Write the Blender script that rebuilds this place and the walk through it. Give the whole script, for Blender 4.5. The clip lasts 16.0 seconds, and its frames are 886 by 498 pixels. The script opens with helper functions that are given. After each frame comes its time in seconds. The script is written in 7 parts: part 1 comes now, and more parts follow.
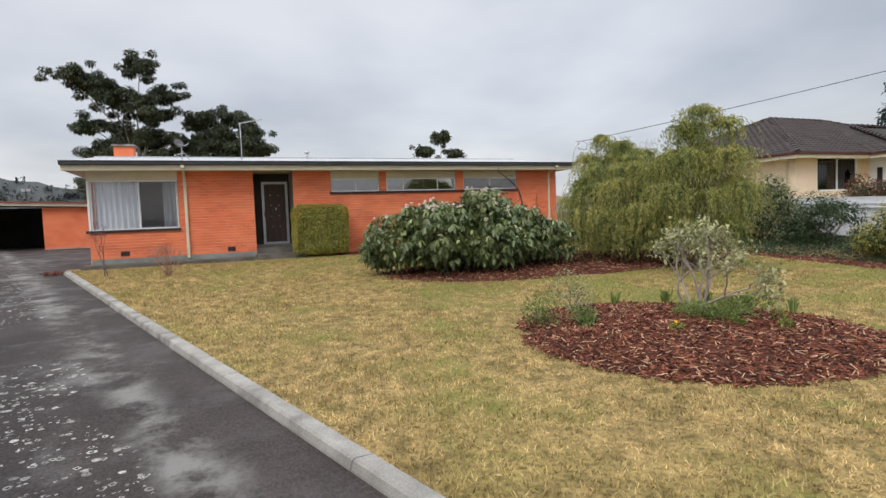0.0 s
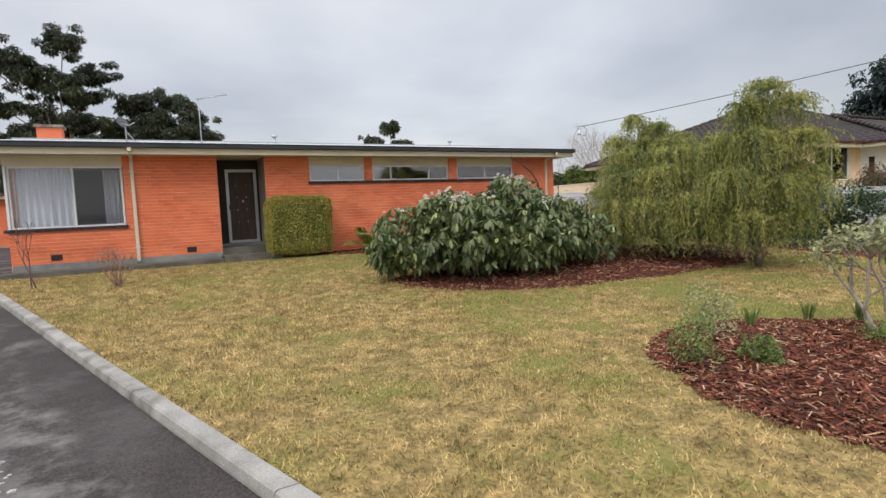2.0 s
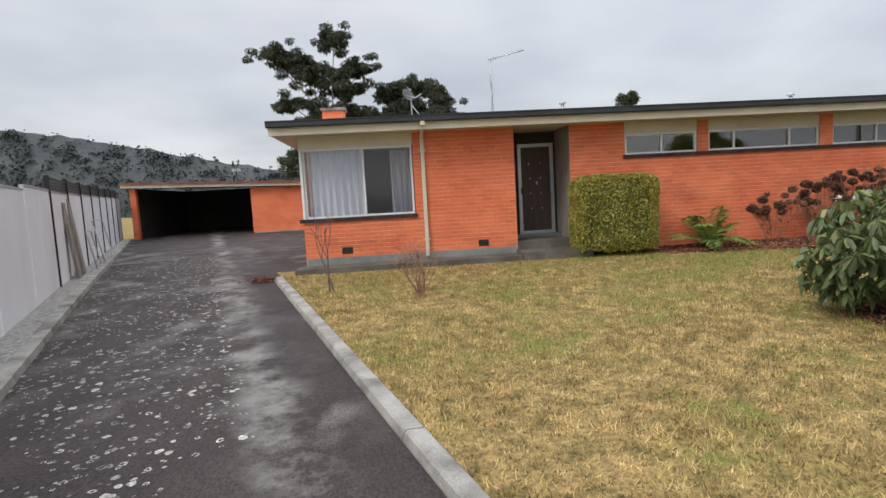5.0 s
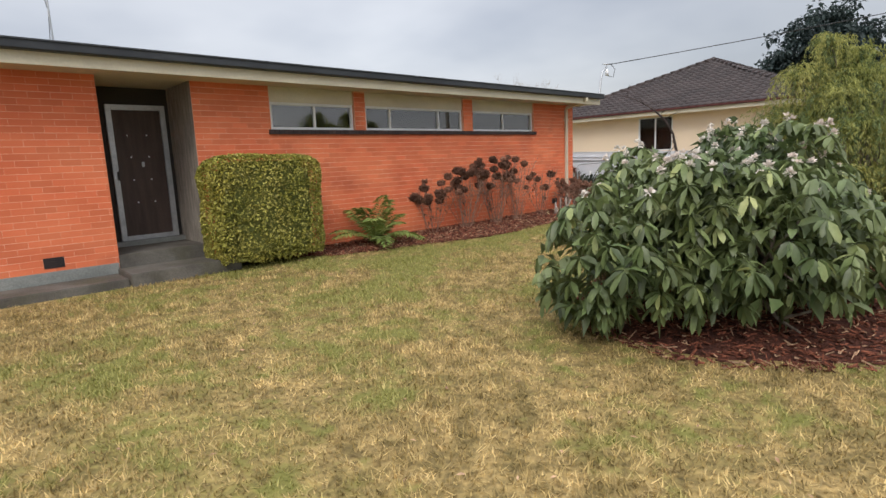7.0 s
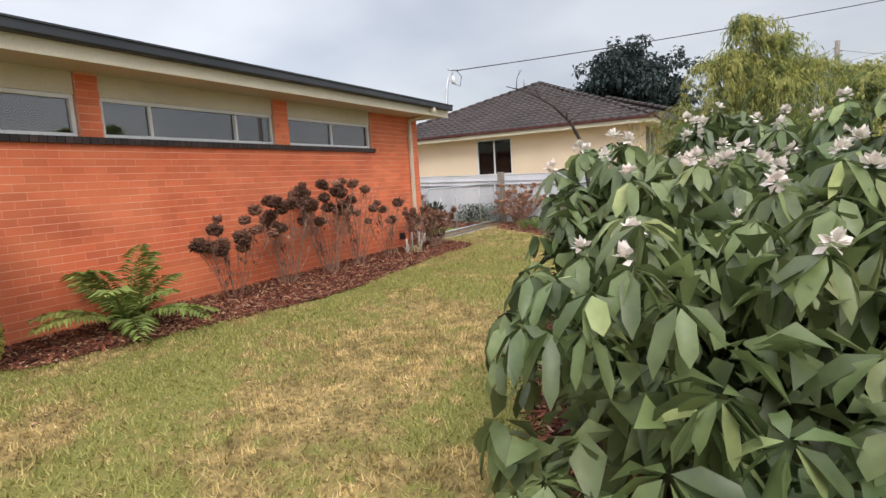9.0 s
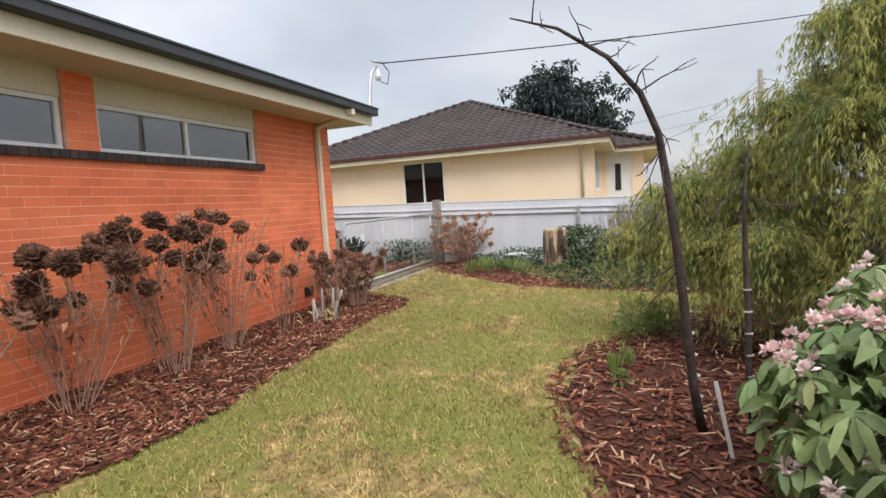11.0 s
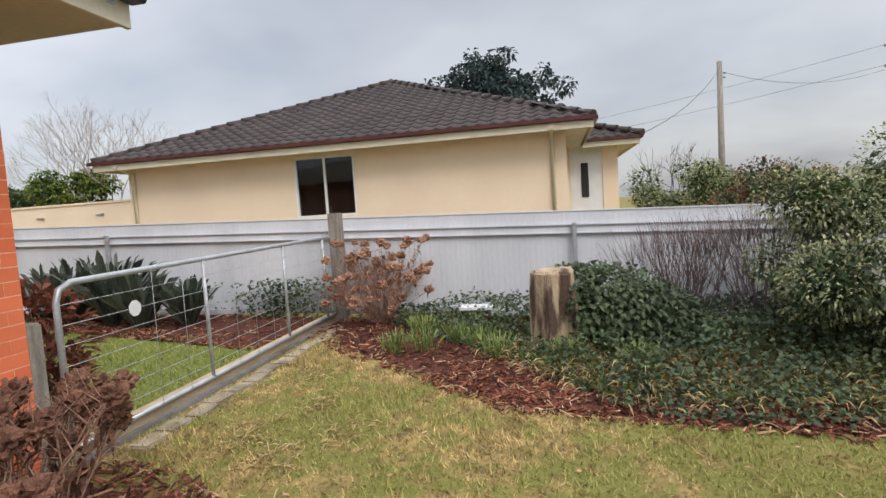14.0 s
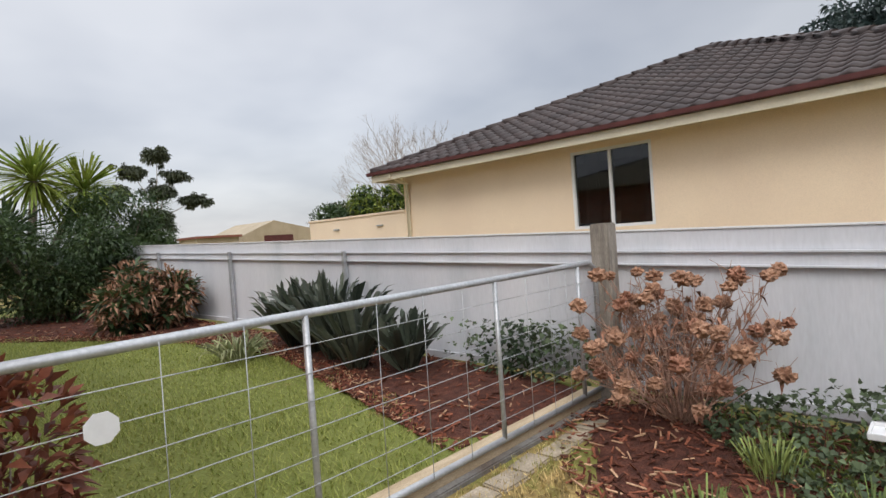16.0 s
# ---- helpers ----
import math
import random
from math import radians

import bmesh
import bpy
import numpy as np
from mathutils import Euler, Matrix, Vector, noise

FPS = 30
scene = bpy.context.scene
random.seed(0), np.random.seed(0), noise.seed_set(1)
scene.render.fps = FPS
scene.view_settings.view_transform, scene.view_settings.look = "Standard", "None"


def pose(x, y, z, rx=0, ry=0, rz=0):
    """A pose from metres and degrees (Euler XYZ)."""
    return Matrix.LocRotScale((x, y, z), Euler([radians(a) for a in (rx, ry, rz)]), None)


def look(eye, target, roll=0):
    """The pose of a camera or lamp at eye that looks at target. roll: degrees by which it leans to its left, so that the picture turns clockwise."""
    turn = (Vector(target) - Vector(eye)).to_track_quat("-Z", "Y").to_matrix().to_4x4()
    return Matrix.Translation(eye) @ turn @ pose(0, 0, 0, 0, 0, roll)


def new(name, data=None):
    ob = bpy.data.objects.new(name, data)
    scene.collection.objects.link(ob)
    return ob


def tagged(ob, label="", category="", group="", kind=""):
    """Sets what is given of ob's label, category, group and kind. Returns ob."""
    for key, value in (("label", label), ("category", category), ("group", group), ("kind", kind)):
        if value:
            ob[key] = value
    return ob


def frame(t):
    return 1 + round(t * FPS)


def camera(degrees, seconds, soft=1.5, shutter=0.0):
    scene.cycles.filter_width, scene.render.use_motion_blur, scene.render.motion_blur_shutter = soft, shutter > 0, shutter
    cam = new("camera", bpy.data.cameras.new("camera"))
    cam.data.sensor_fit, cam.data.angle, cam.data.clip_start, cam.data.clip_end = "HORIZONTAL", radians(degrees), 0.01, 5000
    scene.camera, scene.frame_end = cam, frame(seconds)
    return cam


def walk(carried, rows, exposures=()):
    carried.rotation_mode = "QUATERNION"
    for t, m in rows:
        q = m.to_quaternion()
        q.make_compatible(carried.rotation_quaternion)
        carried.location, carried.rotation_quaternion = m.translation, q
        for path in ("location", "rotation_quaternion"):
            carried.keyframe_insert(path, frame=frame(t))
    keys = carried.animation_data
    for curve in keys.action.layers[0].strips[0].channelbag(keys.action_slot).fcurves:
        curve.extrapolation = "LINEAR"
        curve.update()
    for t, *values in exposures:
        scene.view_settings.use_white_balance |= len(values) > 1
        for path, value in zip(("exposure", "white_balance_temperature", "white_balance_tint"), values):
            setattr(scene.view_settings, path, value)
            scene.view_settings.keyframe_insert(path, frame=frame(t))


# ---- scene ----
cam = camera(78.1, 16.0)
PATH = [
    (0, (-0.077, -0.131, 1.713), (0.675, 1.719, 1.601), -2.2),
    (0.5, (-0.131, 0.523, 1.735), (0.647, 2.362, 1.617), -2.4),
    (1, (-0.324, 1.228, 1.759), (0.522, 3.036, 1.625), -2.4),
    (1.5, (-0.488, 1.898, 1.773), (0.420, 3.674, 1.621), -2.4),
    (2, (-0.638, 2.587, 1.804), (0.294, 4.351, 1.655), -2.5),
    (2.5, (-0.887, 3.307, 1.832), (0.025, 5.081, 1.690), -2.8),
    (3, (-1.142, 3.997, 1.865), (-0.311, 5.812, 1.733), -2.8),
    (3.5, (-1.415, 4.709, 1.900), (-0.812, 6.613, 1.790), -2.9),
    (3.7, (-1.482, 4.965, 1.907), (-1.003, 6.904, 1.808), -3.1),
    (5.8, (-1.675, 7.872, 2.075), (-1.527, 9.852, 1.829), -3.2),
    (6, (-1.619, 8.189, 2.083), (-1.239, 10.134, 1.817), -3.3),
    (6.5, (-1.321, 8.928, 2.100), (-0.303, 10.617, 1.769), -2.9),
    (7, (-0.913, 9.773, 2.111), (0.442, 11.210, 1.792), -2.5),
    (7.5, (-0.363, 10.439, 2.098), (1.188, 11.659, 1.774), -2.5),
    (8, (0.242, 11.084, 2.027), (1.897, 12.167, 1.732), -3.1),
    (8.5, (0.943, 11.653, 2.010), (2.649, 12.660, 1.740), -3.3),
    (10.8, (4.263, 13.623, 2.053), (6.127, 14.334, 1.894), -4.0),
    (11, (4.626, 13.830, 2.053), (6.503, 14.503, 1.894), -3.7),
    (11.5, (5.488, 14.197, 2.037), (7.391, 14.798, 1.901), -3.9),
    (12.2, (6.705, 14.595, 2.062), (8.624, 15.141, 1.921), -3.7),
    (13, (8.091, 14.891, 2.110), (10.027, 15.370, 1.966), -3.8),
    (13.5, (8.931, 15.119, 2.167), (10.879, 15.544, 2.009), -3.8),
    (14, (9.794, 15.330, 2.179), (11.746, 15.737, 2.027), -3.8),
    (14.8, (11.102, 15.663, 2.168), (12.977, 16.354, 2.083), -3.9),
    (15, (11.426, 15.735, 2.148), (13.265, 16.518, 2.070), -3.9),
    (15.5, (12.145, 15.975, 2.140), (13.848, 17.023, 2.080), -3.9),
    (16, (12.735, 16.180, 2.179), (14.194, 17.547, 2.135), -4.1),
]
walk(cam, [(t, look(eye, target, roll)) for t, eye, target, roll in PATH],
     exposures=[(0.0, -0.03, 6500, 11), (6.0, -0.03, 6500, 11), (8.2, 0.2, 6500, 11), (11.0, 0.31, 6500, 11), (12.5, 0.31, 6500, 11), (14.0, 0.10, 6500, 11), (16.0, -0.04, 6500, 11)])

# ---- world and light ----
SUN_EL, SUN_AZ = 45.0, 230.0
world = bpy.data.worlds.new("overcast")
scene.world = world
world.use_nodes = True
wn, wl = world.node_tree.nodes, world.node_tree.links
wn.clear()
w_out = wn.new("ShaderNodeOutputWorld")
w_bg = wn.new("ShaderNodeBackground")
w_sky = wn.new("ShaderNodeTexSky")
w_sky.sky_type, w_sky.sun_disc = "NISHITA", False
w_sky.sun_elevation, w_sky.sun_rotation = radians(SUN_EL), radians(SUN_AZ)
w_sky.dust_density = 4.0
w_tc = wn.new("ShaderNodeTexCoord")
w_sep = wn.new("ShaderNodeSeparateXYZ")
wl.new(w_tc.outputs["Generated"], w_sep.inputs[0])
# cloud sheet: plane projection of the sky dome
w_add = wn.new("ShaderNodeMath"); w_add.operation = "ADD"; w_add.inputs[1].default_value = 0.22
w_abs = wn.new("ShaderNodeMath"); w_abs.operation = "ABSOLUTE"
wl.new(w_sep.outputs["Z"], w_abs.inputs[0]); wl.new(w_abs.outputs[0], w_add.inputs[0])
w_div = wn.new("ShaderNodeVectorMath"); w_div.operation = "DIVIDE"
wl.new(w_tc.outputs["Generated"], w_div.inputs[0]); wl.new(w_add.outputs[0], w_div.inputs[1])
w_noise = wn.new("ShaderNodeTexNoise")
w_noise.inputs["Scale"].default_value, w_noise.inputs["Detail"].default_value, w_noise.inputs["Roughness"].default_value = 0.85, 4.0, 0.5
wl.new(w_div.outputs[0], w_noise.inputs["Vector"])
w_ramp = wn.new("ShaderNodeValToRGB")
w_ramp.color_ramp.elements[0].position, w_ramp.color_ramp.elements[0].color = 0.36, (0.52, 0.54, 0.585, 1)
w_ramp.color_ramp.elements[1].position, w_ramp.color_ramp.elements[1].color = 0.66, (0.80, 0.81, 0.825, 1)
wl.new(w_noise.outputs["Fac"], w_ramp.inputs[0])
# an overcast dome is brighter overhead than at the horizon
w_map = wn.new("ShaderNodeMapRange")
w_map.interpolation_type = "SMOOTHSTEP"
for key, val in (("From Min", 0.35), ("From Max", 0.95), ("To Min", 1.0), ("To Max", 3.0)):
    w_map.inputs[key].default_value = val
wl.new(w_sep.outputs["Z"], w_map.inputs["Value"])
w_scale = wn.new("ShaderNodeVectorMath"); w_scale.operation = "SCALE"
wl.new(w_ramp.outputs[0], w_scale.inputs[0]); wl.new(w_map.outputs[0], w_scale.inputs["Scale"])
# the cloud lies thicker and greyer towards the east
w_east = wn.new("ShaderNodeMapRange")
w_east.interpolation_type = "SMOOTHSTEP"
for key, val in (("From Min", 0.6), ("From Max", 1.0), ("To Min", 1.0), ("To Max", 0.72)):
    w_east.inputs[key].default_value = val
wl.new(w_sep.outputs["X"], w_east.inputs["Value"])
w_bank = wn.new("ShaderNodeVectorMath"); w_bank.operation = "SCALE"
wl.new(w_scale.outputs[0], w_bank.inputs[0]); wl.new(w_east.outputs[0], w_bank.inputs["Scale"])
w_mul = wn.new("ShaderNodeVectorMath"); w_mul.operation = "SCALE"; w_mul.inputs["Scale"].default_value = 0.05
wl.new(w_sky.outputs[0], w_mul.inputs[0])
w_sum = wn.new("ShaderNodeVectorMath"); w_sum.operation = "ADD"
wl.new(w_bank.outputs[0], w_sum.inputs[0]); wl.new(w_mul.outputs[0], w_sum.inputs[1])
wl.new(w_sum.outputs[0], w_bg.inputs[0])
w_bg.inputs[1].default_value = 0.86
wl.new(w_bg.outputs[0], w_out.inputs[0])
sun = new("sun", bpy.data.lights.new("sun", "SUN"))
sun.data.energy, sun.data.angle, sun.data.color = 1.4, radians(25), (1.0, 0.97, 0.92)
sun.matrix_world = pose(0, 0, 30, 90 - SUN_EL, 0, 180 - SUN_AZ)

# ---- materials ----
def rgba(c):
    return (c[0], c[1], c[2], 1.0)


def surface(name, c1, c2, scale=4.0, rough=0.8, fine=60.0, fine_amount=0.25, bump=0.15, bump_dist=0.01, island=0.0, per_object=0.0, metal=0.0, spec=0.3, stretch=(1, 1, 1), lo=0.35, hi=0.65, stain=None, stain_scale=0.6, stain_lo=0.55, stain_hi=0.75):
    """Two colours mixed by coarse noise, fine grain over them, island or object variation, optional stain colour, bump."""
    m = bpy.data.materials.new(name)
    m.use_nodes = True
    nt, ln = m.node_tree.nodes, m.node_tree.links
    bsdf = nt["Principled BSDF"]
    bsdf.inputs["Roughness"].default_value, bsdf.inputs["Metallic"].default_value = rough, metal
    bsdf.inputs["Specular IOR Level"].default_value = spec
    tc = nt.new("ShaderNodeTexCoord")
    geo = nt.new("ShaderNodeNewGeometry")
    mp = nt.new("ShaderNodeMapping")
    mp.inputs["Scale"].default_value = stretch
    ln.new(geo.outputs["Position"], mp.inputs["Vector"])

    def noise_tex(s, detail=4.0):
        n = nt.new("ShaderNodeTexNoise")
        n.inputs["Scale"].default_value, n.inputs["Detail"].default_value = s, detail
        ln.new(mp.outputs[0], n.inputs["Vector"])
        return n

    def mapped(src, a, b, c=0.0, d=1.0):
        r = nt.new("ShaderNodeMapRange")
        for i, v in enumerate((a, b, c, d)):
            r.inputs[i + 1].default_value = v
        ln.new(src, r.inputs[0])
        return r.outputs[0]

    def mix(fac, a, b, kind="MIX"):
        x = nt.new("ShaderNodeMix")
        x.data_type, x.blend_type = "RGBA", kind
        for sock, v in ((x.inputs["Factor"], fac), (x.inputs["A"], a), (x.inputs["B"], b)):
            if isinstance(v, (int, float)):
                sock.default_value = v
            elif isinstance(v, tuple):
                sock.default_value = rgba(v)
            else:
                ln.new(v, sock)
        return x.outputs["Result"]

    col = mix(mapped(noise_tex(scale).outputs["Fac"], lo, hi), c1, c2)
    if stain:
        col = mix(mapped(noise_tex(stain_scale, 6.0).outputs["Fac"], stain_lo, stain_hi), col, stain)
    grain = noise_tex(fine, 3.0).outputs["Fac"]
    vec = nt.new("ShaderNodeVectorMath"); vec.operation = "SCALE"
    ln.new(col, vec.inputs[0]); ln.new(mapped(grain, 0.25, 0.75, 1 - fine_amount, 1 + fine_amount), vec.inputs["Scale"])
    col = vec.outputs[0]
    for amount, src in ((island, geo.outputs["Random Per Island"]), (per_object, None)):
        if amount:
            if src is None:
                oi = nt.new("ShaderNodeObjectInfo"); src = oi.outputs["Random"]
            v2 = nt.new("ShaderNodeVectorMath"); v2.operation = "SCALE"
            ln.new(col, v2.inputs[0]); ln.new(mapped(src, 0, 1, 1 - amount, 1 + amount), v2.inputs["Scale"])
            col = v2.outputs[0]
    ln.new(col, bsdf.inputs["Base Color"])
    if bump:
        b = nt.new("ShaderNodeBump")
        b.inputs["Strength"].default_value, b.inputs["Distance"].default_value = bump, bump_dist
        ln.new(grain, b.inputs["Height"]); ln.new(b.outputs[0], bsdf.inputs["Normal"])
    return m


def leafy(name, c1, c2, rough=0.5, scale=1.5, island=0.35, trans=0.25, spec=0.4):
    """Leaf material: colour varies by leaf and by clump, with some light through the blade."""
    m = surface(name, c1, c2, scale=scale, rough=rough, fine=25, fine_amount=0.15, bump=0, island=island, spec=spec)
    nt, ln = m.node_tree.nodes, m.node_tree.links
    bsdf, out = nt["Principled BSDF"], nt["Material Output"]
    tr = nt.new("ShaderNodeBsdfTranslucent")
    ln.new(bsdf.inputs["Base Color"].links[0].from_socket, tr.inputs[0])
    mx = nt.new("ShaderNodeMixShader"); mx.inputs[0].default_value = trans
    ln.new(bsdf.outputs[0], mx.inputs[1]); ln.new(tr.outputs[0], mx.inputs[2]); ln.new(mx.outputs[0], out.inputs[0])
    return m


def glass_mat(name, tint=(0.8, 0.83, 0.85), ior=1.5):
    m = bpy.data.materials.new(name)
    m.use_nodes = True
    nt, ln = m.node_tree.nodes, m.node_tree.links
    nt.clear()
    out = nt.new("ShaderNodeOutputMaterial")
    gl, tr, fr, mx = nt.new("ShaderNodeBsdfGlossy"), nt.new("ShaderNodeBsdfTransparent"), nt.new("ShaderNodeFresnel"), nt.new("ShaderNodeMixShader")
    gl.inputs["Roughness"].default_value = 0.01
    tr.inputs[0].default_value = rgba(tint)
    fr.inputs[0].default_value = ior
    ln.new(fr.outputs[0], mx.inputs[0]); ln.new(tr.outputs[0], mx.inputs[1]); ln.new(gl.outputs[0], mx.inputs[2]); ln.new(mx.outputs[0], out.inputs[0])
    return m


M_BRICK = surface("painted_orange_brick", (0.69, 0.165, 0.072), (0.77, 0.22, 0.10), scale=1.1, rough=0.7, fine=90, fine_amount=0.10, bump=0.3, bump_dist=0.004, island=0.09, per_object=0.09, stain=(0.47, 0.11, 0.055), stain_scale=0.9, stain_lo=0.56, stain_hi=0.85, stretch=(1, 1, 1.8))
M_MORTAR = surface("mortar", (0.76, 0.33, 0.20), (0.82, 0.50, 0.37), scale=3, rough=0.9, stretch=(1, 1, 2))
M_CREAM = surface("cream_paint", (0.66, 0.61, 0.48), (0.60, 0.55, 0.43), scale=2, rough=0.55, fine=30, fine_amount=0.06, bump=0.05, stain=(0.47, 0.42, 0.31), stain_scale=1.4, stain_lo=0.58, stain_hi=0.9)
M_SOFFIT = surface("cream_soffit", (0.60, 0.54, 0.42), (0.55, 0.49, 0.38), scale=1.5, rough=0.7, fine=20, fine_amount=0.06, bump=0.03)
M_GUTTER = surface("charcoal_gutter", (0.030, 0.034, 0.040), (0.045, 0.05, 0.057), scale=2, rough=0.45, fine=40, fine_amount=0.1, bump=0.03)
M_ROOFMETAL = surface("light_metal_roof", (0.50, 0.52, 0.54), (0.42, 0.44, 0.46), scale=1, rough=0.45, fine=30, fine_amount=0.08, metal=0.2)
M_WHITE = surface("white_aluminium", (0.74, 0.75, 0.76), (0.68, 0.69, 0.70), scale=3, rough=0.4, fine=30, fine_amount=0.05, bump=0.02)
M_DARKBRICK = surface("dark_glazed_sill", (0.030, 0.022, 0.022), (0.055, 0.035, 0.032), scale=6, rough=0.45, fine=60, fine_amount=0.2, island=0.3)
M_CONCRETE = surface("weathered_concrete", (0.23, 0.22, 0.20), (0.36, 0.35, 0.32), scale=3, rough=0.9, fine=80, fine_amount=0.22, bump=0.4, stain=(0.11, 0.105, 0.09), stain_scale=2.4, stain_lo=0.52, stain_hi=0.72)
M_PLINTH = surface("grey_plinth", (0.19, 0.20, 0.19), (0.26, 0.27, 0.25), scale=3, rough=0.9, fine=60, fine_amount=0.2, bump=0.3)
M_PATH = surface("damp_concrete_path", (0.085, 0.078, 0.068), (0.15, 0.14, 0.122), scale=2.2, rough=0.75, fine=70, fine_amount=0.25, bump=0.3, stain=(0.09, 0.085, 0.06), stain_scale=2.5, stain_lo=0.5, stain_hi=0.7)
M_DOOR = surface("dark_brown_door", (0.060, 0.042, 0.036), (0.085, 0.06, 0.05), scale=2, rough=0.6, fine=40, fine_amount=0.2, stretch=(6, 6, 0.6))
M_GREYWOOD = surface("grey_weathered_timber", (0.20, 0.18, 0.155), (0.32, 0.29, 0.25), scale=5, rough=0.9, fine=50, fine_amount=0.3, bump=0.5, stretch=(4, 4, 0.5))
M_PAVER = surface("old_sandy_paver", (0.30, 0.25, 0.18), (0.40, 0.34, 0.26), scale=5, rough=0.9, fine=70, fine_amount=0.3, bump=0.4, per_object=0.15, stain=(0.13, 0.11, 0.07), stain_scale=3.0, stain_lo=0.5, stain_hi=0.7)
M_EDGE = surface("dull_grey_steel", (0.16, 0.15, 0.14), (0.25, 0.24, 0.23), scale=6, rough=0.6, metal=0.2, fine=60, fine_amount=0.25, bump=0.2, stain=(0.09, 0.06, 0.045), stain_scale=3.0)
M_PALEWOOD = surface("pale_cut_timber", (0.52, 0.42, 0.29), (0.40, 0.31, 0.20), scale=4, rough=0.85, fine=50, fine_amount=0.25, bump=0.4, stretch=(0.6, 4, 4))
M_CURTAIN = surface("white_curtain", (0.84, 0.86, 0.90), (0.78, 0.80, 0.85), scale=2, rough=0.95, fine=60, fine_amount=0.05)
M_INSIDE = surface("inside_plaster", (0.55, 0.55, 0.56), (0.62, 0.62, 0.63), scale=0.8, rough=0.9)
# Near-black paints in the shade of carport, porch and room; also backs tiles.
M_SHADEDARK = surface("near_black_shade_and_backing", (0.035, 0.032, 0.03), (0.05, 0.045, 0.04), scale=1, rough=0.95)
M_GLASS = glass_mat("window_glass", (0.90, 0.92, 0.94), 2.5)
M_GLASSCLEAR = glass_mat("clear_glass", (0.97, 0.98, 0.99), 1.55)
M_GLASSDARK = glass_mat("tinted_glass", (0.45, 0.48, 0.52), 1.55)
M_STEEL = surface("galvanised_steel", (0.40, 0.42, 0.44), (0.50, 0.52, 0.54), scale=8, rough=0.45, metal=0.55, fine=60, fine_amount=0.15, bump=0.05)
M_FENCE = surface("blue_white_fence_sheet", (0.635, 0.65, 0.685), (0.565, 0.585, 0.625), scale=0.7, rough=0.5, fine=25, fine_amount=0.05, bump=0.03, stain=(0.46, 0.50, 0.53), stain_scale=0.9, stain_lo=0.55, stain_hi=0.9, stretch=(1, 2.2, 0.4))
M_RENDER = surface("cream_render", (0.80, 0.655, 0.49), (0.75, 0.605, 0.455), scale=0.8, rough=0.9, fine=120, fine_amount=0.1, bump=0.25)
M_TILE = surface("dark_brown_roof_tile", (0.028, 0.020, 0.019), (0.050, 0.036, 0.034), scale=1.2, rough=0.5, fine=50, fine_amount=0.25, island=0.25, stain=(0.07, 0.058, 0.05), stain_scale=1.3, stain_lo=0.62, stain_hi=0.85)
M_REDGUTTER = surface("maroon_gutter", (0.075, 0.022, 0.020), (0.10, 0.032, 0.028), scale=3, rough=0.4, fine=30, fine_amount=0.1)
M_WHITEWALL = surface("white_rendered_wall", (0.74, 0.75, 0.77), (0.66, 0.67, 0.69), scale=0.7, rough=0.85, fine=60, fine_amount=0.05, stain=(0.52, 0.53, 0.53), stain_scale=0.8, stain_lo=0.6, stain_hi=0.9, stretch=(1, 1, 0.4))
M_BLACK = surface("black_powder_coat", (0.018, 0.018, 0.02), (0.028, 0.028, 0.03), scale=3, rough=0.5, bump=0.02)
M_BARK = surface("grey_bark", (0.16, 0.13, 0.105), (0.26, 0.22, 0.18), scale=6, rough=0.95, fine=30, fine_amount=0.3, bump=0.6, stretch=(3, 3, 0.7))
M_BARKDARK = surface("dark_bark", (0.035, 0.026, 0.024), (0.075, 0.055, 0.05), scale=8, rough=0.9, fine=40, fine_amount=0.3, bump=0.6)
M_GUMBARK = surface("pale_gum_bark", (0.34, 0.31, 0.27), (0.20, 0.175, 0.15), scale=0.8, rough=0.9, fine=8, fine_amount=0.25)
M_MULCH = surface("red_brown_mulch", (0.065, 0.024, 0.016), (0.12, 0.042, 0.026), scale=9, rough=0.95, fine=70, fine_amount=0.5, bump=1.0, bump_dist=0.03)
M_CHIP = surface("bark_chip", (0.085, 0.027, 0.016), (0.19, 0.066, 0.037), scale=25, rough=0.9, fine=60, fine_amount=0.3, bump=0.2, island=0.7)
M_CHIPPALE = surface("pale_wood_chip", (0.46, 0.30, 0.19), (0.34, 0.20, 0.12), scale=25, rough=0.9, fine=60, fine_amount=0.25, bump=0.2, island=0.4)
M_DEAD = surface("dry_brown_flower", (0.19, 0.09, 0.058), (0.34, 0.175, 0.115), scale=9, rough=0.95, fine=95, fine_amount=0.55, bump=0, island=0.55)
M_DEADDARK = surface("dark_dry_flower", (0.095, 0.046, 0.030), (0.19, 0.094, 0.062), scale=9, rough=0.95, fine=95, fine_amount=0.6, bump=0, island=0.5)
M_DEADPALE = surface("pale_dry_flower", (0.34, 0.20, 0.13), (0.19, 0.10, 0.063), scale=9, rough=0.95, fine=95, fine_amount=0.55, bump=0, island=0.5)
M_STALK = surface("dry_stalk", (0.26, 0.15, 0.11), (0.38, 0.24, 0.175), scale=6, rough=0.9, fine=30, fine_amount=0.3, bump=0)
M_RHODO = leafy("rhododendron_leaf", (0.085, 0.125, 0.046), (0.165, 0.20, 0.075), rough=0.42, island=0.45, spec=0.5)
M_RHODOLIGHT = leafy("light_rhododendron_leaf", (0.16, 0.24, 0.09), (0.27, 0.34, 0.14), rough=0.42, island=0.4)
M_RHODOPALE = leafy("rhododendron_leaf_back", (0.24, 0.30, 0.12), (0.34, 0.36, 0.15), rough=0.5, island=0.4)
